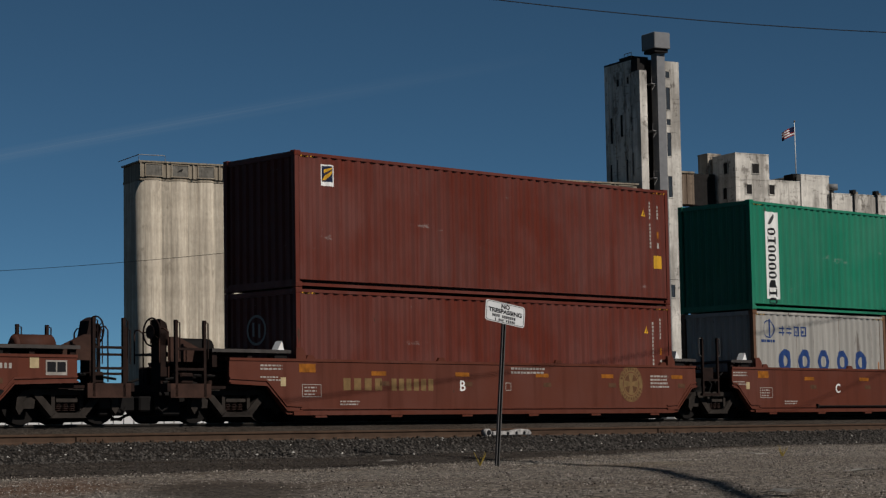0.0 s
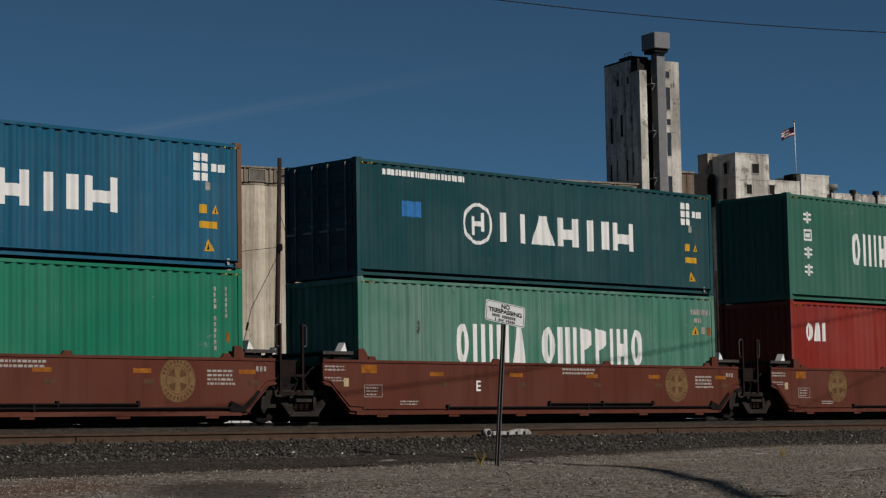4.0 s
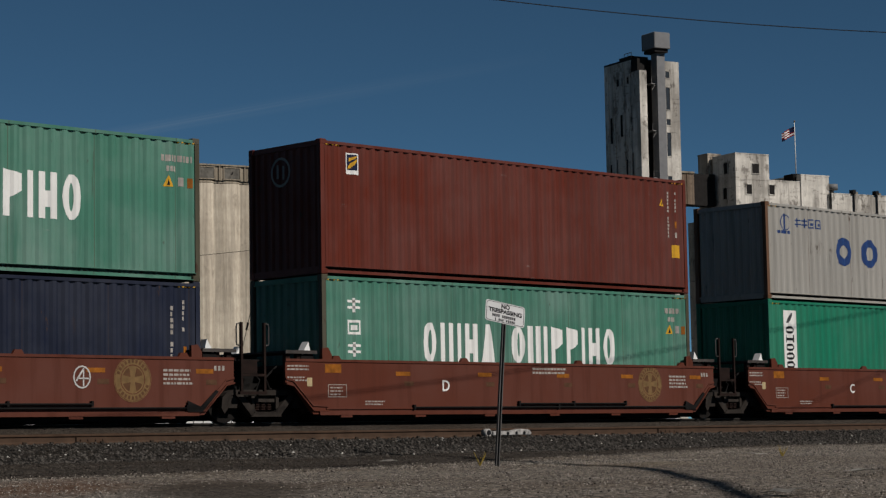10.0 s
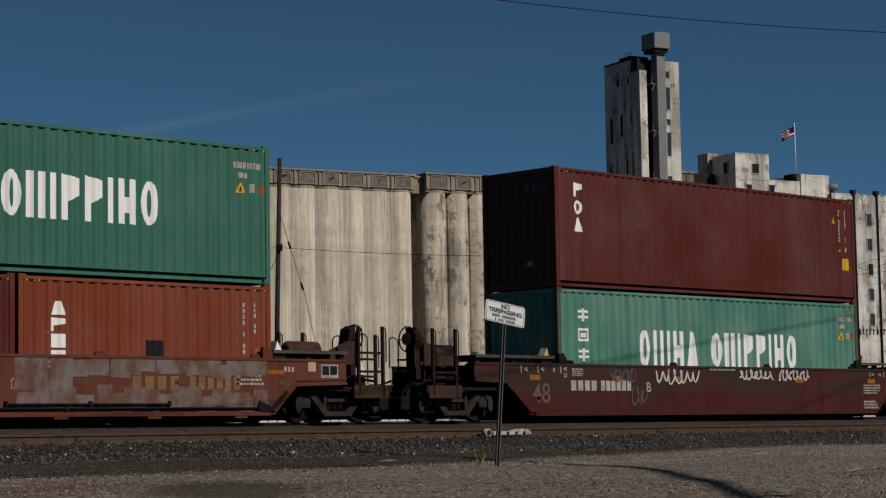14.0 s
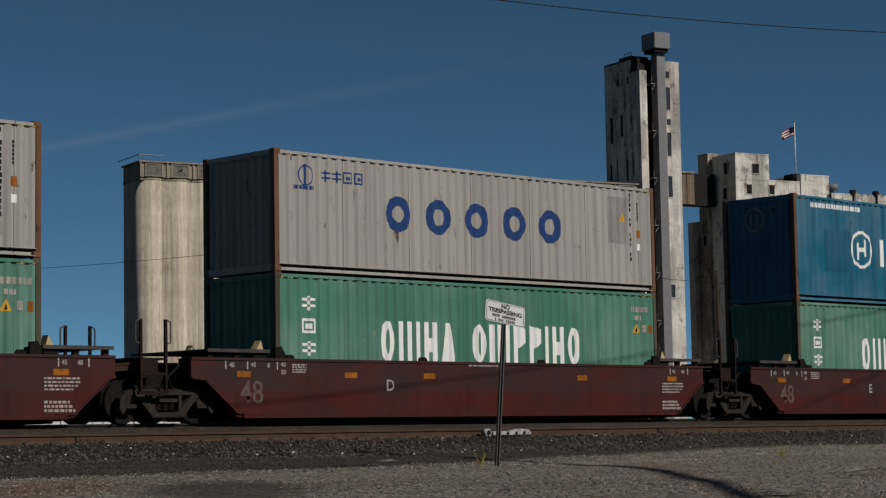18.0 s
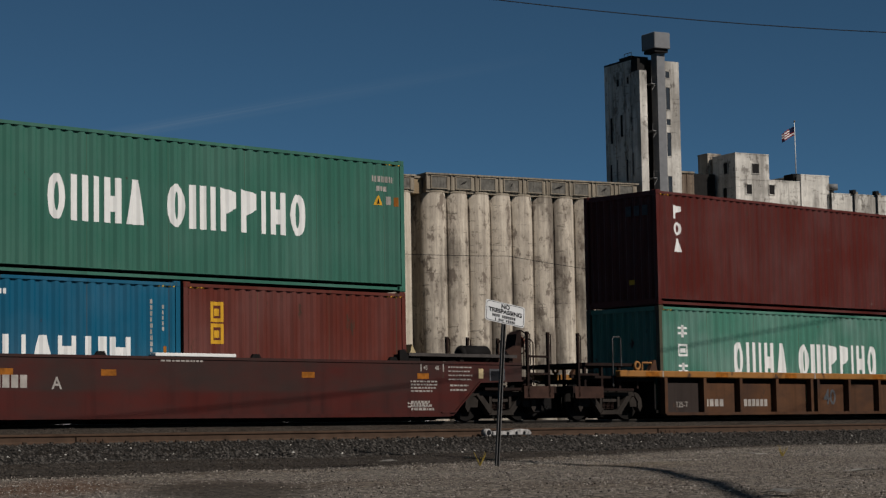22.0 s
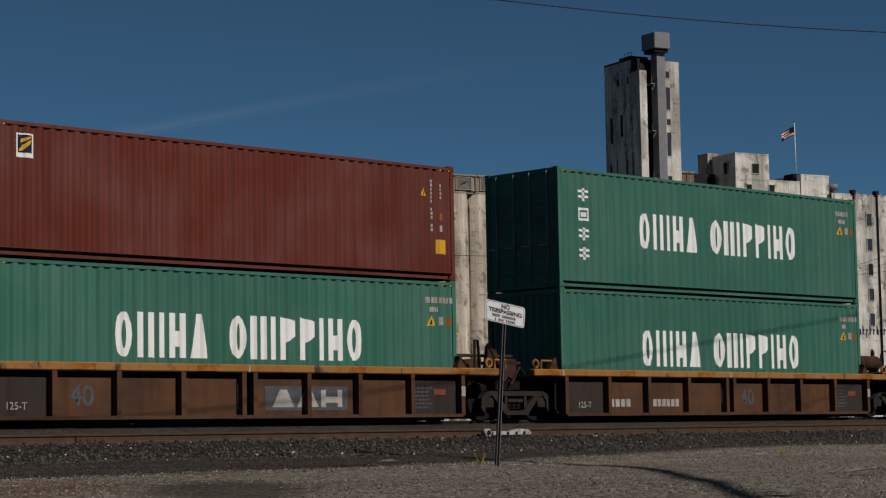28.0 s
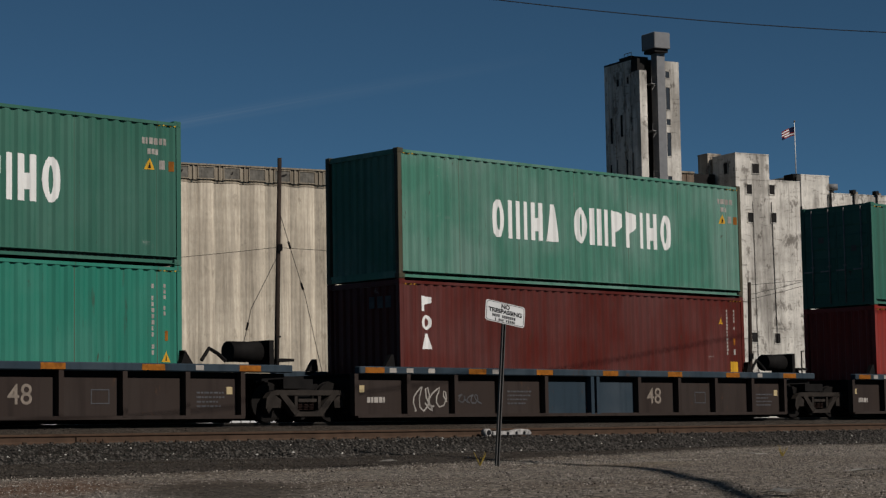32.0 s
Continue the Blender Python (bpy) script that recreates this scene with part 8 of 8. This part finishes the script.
# ---- graffiti on the cars ----
# white scrawl with runs of paint: bars in the place of its words
y9 = -CAR_Y - 0.008
for x0, x1 in ((0.95, 1.18), (1.26, 1.46), (1.53, 1.74), (1.82, 2.06), (2.14, 2.42), (2.77, 2.95), (3.02, 3.22), (3.3, 3.5), (3.56, 3.76), (3.83, 4.0), (4.25, 4.5), (4.56, 4.72), (4.85, 5.06)):
    mark(car7, "spray_bar", [[(x0, 1.62), (x0 + 0.055, 1.60), (x0 + 0.075, 1.93), (x0 + 0.02, 1.94)], [(x1 - 0.055, 1.61), (x1, 1.63), (x1 - 0.02, 1.92), (x1 - 0.075, 1.93)]], "spray_white", "bar of dripping white spray paint", follow=False, y=y9)
for x, z in ((1.55, 1.40), (2.38, 1.32), (4.44, 1.36), (4.95, 1.30)):
    mark(car7, "paint_run", [quad(x, z, x + 0.016, 1.62)], "dull_white", follow=False, y=y9)
mark(car7, "spray_ring", hoop(9.40, 1.57, 0.2, 0.22, 0.03, 16) + [[(9.25, 1.5), (9.42, 1.74), (9.45, 1.72), (9.29, 1.49)], quad(9.42, 1.4, 9.45, 1.74), quad(9.28, 1.53, 9.55, 1.56)], "spray_white", "white spray-painted ring", follow=False, y=y9)

# the yellow word
for q in ([(7.39, 1.48), (7.66, 1.60), (7.65, 0.91), (7.14, 0.93), (7.15, 1.24)],
          [(9.91, 1.41), (10.23, 1.58), (10.74, 0.95), (10.39, 0.85)],
          [(7.88, 1.94), (9.89, 1.97), (9.66, 1.77), (7.88, 1.76)]):
    mark(car9, "spray_haze", [q], "red_spray", "red spray haze", follow=False, y=-CAR_Y - 0.005)
mark(car9, "spray_backing", [[(7.54, 1.78), (7.96, 1.87), (8.12, 1.94), (8.49, 1.95), (8.76, 1.89), (8.99, 2.01), (9.43, 1.97), (10.15, 1.84), (10.01, 1.62), (10.54, 1.03), (10.40, 0.80), (8.08, 0.80), (7.61, 0.87), (7.53, 1.24), (7.62, 1.60)]], "backing", "dark sprayed backing", follow=False, y=-CAR_Y - 0.007)

def sprayed(word, order, q):
    mark(car9, "spray_letter", [q], "lemon", "fat lemon yellow spray-painted letter " + word, follow=False, y=-CAR_Y - 0.011 - 0.001 * order)


sprayed("H", 0, [(7.59, 1.75), (7.94, 1.84), (7.89, 1.38), (8.02, 1.37), (8.10, 1.89), (8.46, 1.92), (8.29, 1.40), (8.46, 1.00), (8.39, 0.84), (8.13, 0.84), (7.99, 1.18), (7.92, 1.17), (8.01, 0.90), (7.65, 0.90), (7.59, 1.24), (7.67, 1.60)])
sprayed("O", 1, [(8.39, 1.69), (8.56, 1.82), (8.76, 1.79), (8.86, 1.61), (8.97, 1.20), (8.88, 0.96), (8.71, 0.89), (8.46, 0.96), (8.36, 1.16), (8.32, 1.44)])
sprayed("P", 2, [(8.78, 1.85), (8.99, 1.97), (9.12, 1.82), (9.42, 1.78), (9.45, 1.49), (9.25, 1.28), (9.29, 0.92), (8.97, 0.91), (8.93, 1.24), (8.89, 1.61)])
sprayed("E", 3, [(9.42, 1.92), (9.57, 1.83), (10.10, 1.81), (9.88, 1.53), (9.71, 1.50), (9.79, 1.39), (9.56, 1.24), (9.76, 1.22), (9.95, 1.38), (10.13, 1.16), (10.36, 0.91), (10.33, 0.83), (9.95, 0.85), (9.81, 0.91), (9.31, 0.92), (9.30, 1.20), (9.46, 1.45), (9.51, 1.78)])
for q in ([(8.54, 1.51), (8.61, 1.59), (8.67, 1.53), (8.70, 1.32), (8.66, 1.20), (8.58, 1.22), (8.52, 1.34)], [(9.14, 1.67), (9.26, 1.65), (9.24, 1.49), (9.13, 1.45)]):
    mark(car9, "letter_eye", [q], "backing", follow=False, y=-CAR_Y - 0.017)

# the silver piece, as plain swollen shapes
mark(car10, "spray_field", [[(2.45, 0.92), (5.75, 0.96), (5.72, 1.78), (4.9, 1.92), (4.2, 1.95), (2.9, 1.95), (2.42, 1.8)]], "silver_edge", "grey sprayed field", follow=False)
for k, (x0, x1, z0, z1) in enumerate(((2.55, 3.15, 1.0, 1.86), (3.1, 3.6, 1.05, 1.82), (3.5, 4.05, 1.0, 1.8), (4.0, 4.42, 0.88, 1.9), (4.4, 5.0, 0.95, 1.75), (5.0, 5.62, 1.0, 1.65))):
    mark(car10, "spray_shape", [blob(x0 - 0.02, x1 + 0.02, z0 - 0.02, z1 + 0.02, 30 + k)], "ink", follow=False, y=-CAR_Y - 0.007)
    mark(car10, "spray_shape", [blob(x0, x1, z0, z1, 30 + k)], "silver_tag", "swollen silver spray-painted shape", follow=False, y=-CAR_Y - 0.010)
    if k in (0, 1, 2, 5):
        mark(car10, "spray_shape", [blob((x0 + x1) / 2 - 0.08, (x0 + x1) / 2 + 0.1, (z0 + z1) / 2 - 0.12, (z0 + z1) / 2 + 0.1, 50 + k)], "ink", follow=False, y=-CAR_Y - 0.013)
mark(car10, "reflector_tape", [quad(2.5, 1.62, 2.85, 1.73)], "orange", follow=False, y=-CAR_Y - 0.015)
mark(car10, "reflector_tape", [quad(5.05, 1.62, 5.5, 1.73)], "orange", follow=False, y=-CAR_Y - 0.015)
rp = random.Random(8)
for k in range(34):
    top = k % 2 == 0
    x0 = 6.15 + (k // 2) * 0.345 + rp.uniform(-0.08, 0.08)
    w, h = rp.uniform(0.34, 0.62), rp.uniform(0.26, 0.46)
    z0 = (1.60 if top else 0.93) + rp.uniform(-0.05, 0.08)
    z1 = min(z0 + h, 1.95)
    if k < 6 and top:
        z0 -= 0.3
    j = lambda: rp.uniform(-0.03, 0.03)
    mark(car10, "overpaint_patch", [[(x0 + j(), z0 + j()), (x0 + w + j(), z0 + j()), (x0 + w + j(), z1), (x0 + j(), z1)]], "patch_gray", "grey rolled-over patch", follow=False, y=-CAR_Y - 0.0045 - 0.0006 * (k % 8))

tag_lines(car11, ((1.85, 2.7, 1.55, 1.92, 6), (2.6, 3.1, 1.0, 1.5, 3)), "decal_gray", 3)
tag_lines(car11, ((3.5, 5.15, 1.52, 1.92, 7), (6.8, 8.2, 1.64, 1.94, 7), (8.45, 9.8, 1.64, 1.96, 6)), "spray_white", 4, r=0.024)
tag_lines(car22, ((0.42, 1.0, 0.86, 1.46, 2), (0.85, 1.5, 0.86, 1.46, 2)), "dull_white", 5, y=-1.42 + 0.11 - 0.028, r=0.018)
tag_lines(car22, ((1.76, 2.5, 1.02, 1.3, 4),), "decal_gray", 6, y=-1.42 + 0.11 - 0.028, r=0.014)


def motions():
    """The train rolls by; its wheels turn while they are in view."""
    steps = [0.5 * k for k in range(6)] + [float(k) for k in range(3, 33)]
    for ob, s, z in TRAIN:
        walk(ob, [(t, rail_pose(s - gone(t), z)) for t in steps])
    for k, strip in enumerate(FLAG_STRIPS):
        rows = []
        for q in range(65):
            t = q * 0.5
            x = y = 0.0
            for i in range(k):
                a = 0.5 + 0.55 * math.sin(2.6 * t - i * 1.1) * (0.4 + 0.15 * i)
                x, y = x - 0.43 * math.cos(a), y + 0.43 * math.sin(a)
            a = 0.5 + 0.55 * math.sin(2.6 * t - k * 1.1) * (0.4 + 0.15 * k)
            rows.append((t, Matrix.Translation((x, y, -(0.13 + 0.07 * math.sin(0.9 * t)) * k - 0.02 * k * k)) @ Matrix.Rotation(-a, 4, "Z")))
        walk(strip, rows)
    for w, s, dx in WHEELS:
        rows, turn, last = [], 0.0, None
        k0 = [k for k in range(0, 961) if 12 < s - gone(k / 30) < 62]
        for k in ([0] if not k0 or k0[0] > 0 else []) + k0 + ([960] if not k0 or k0[-1] < 960 else []):
            t = k / 30
            if last is not None and k in (k0 or [-1]) and last in k0:
                turn += (gone(t) - gone(last / 30)) / 0.42
            last = k
            rows.append((t, Matrix.Translation((dx, 0, RAIL_Z + 0.42)) @ Matrix.Rotation(-turn, 4, "Y")))
        walk(w, rows)


motions()
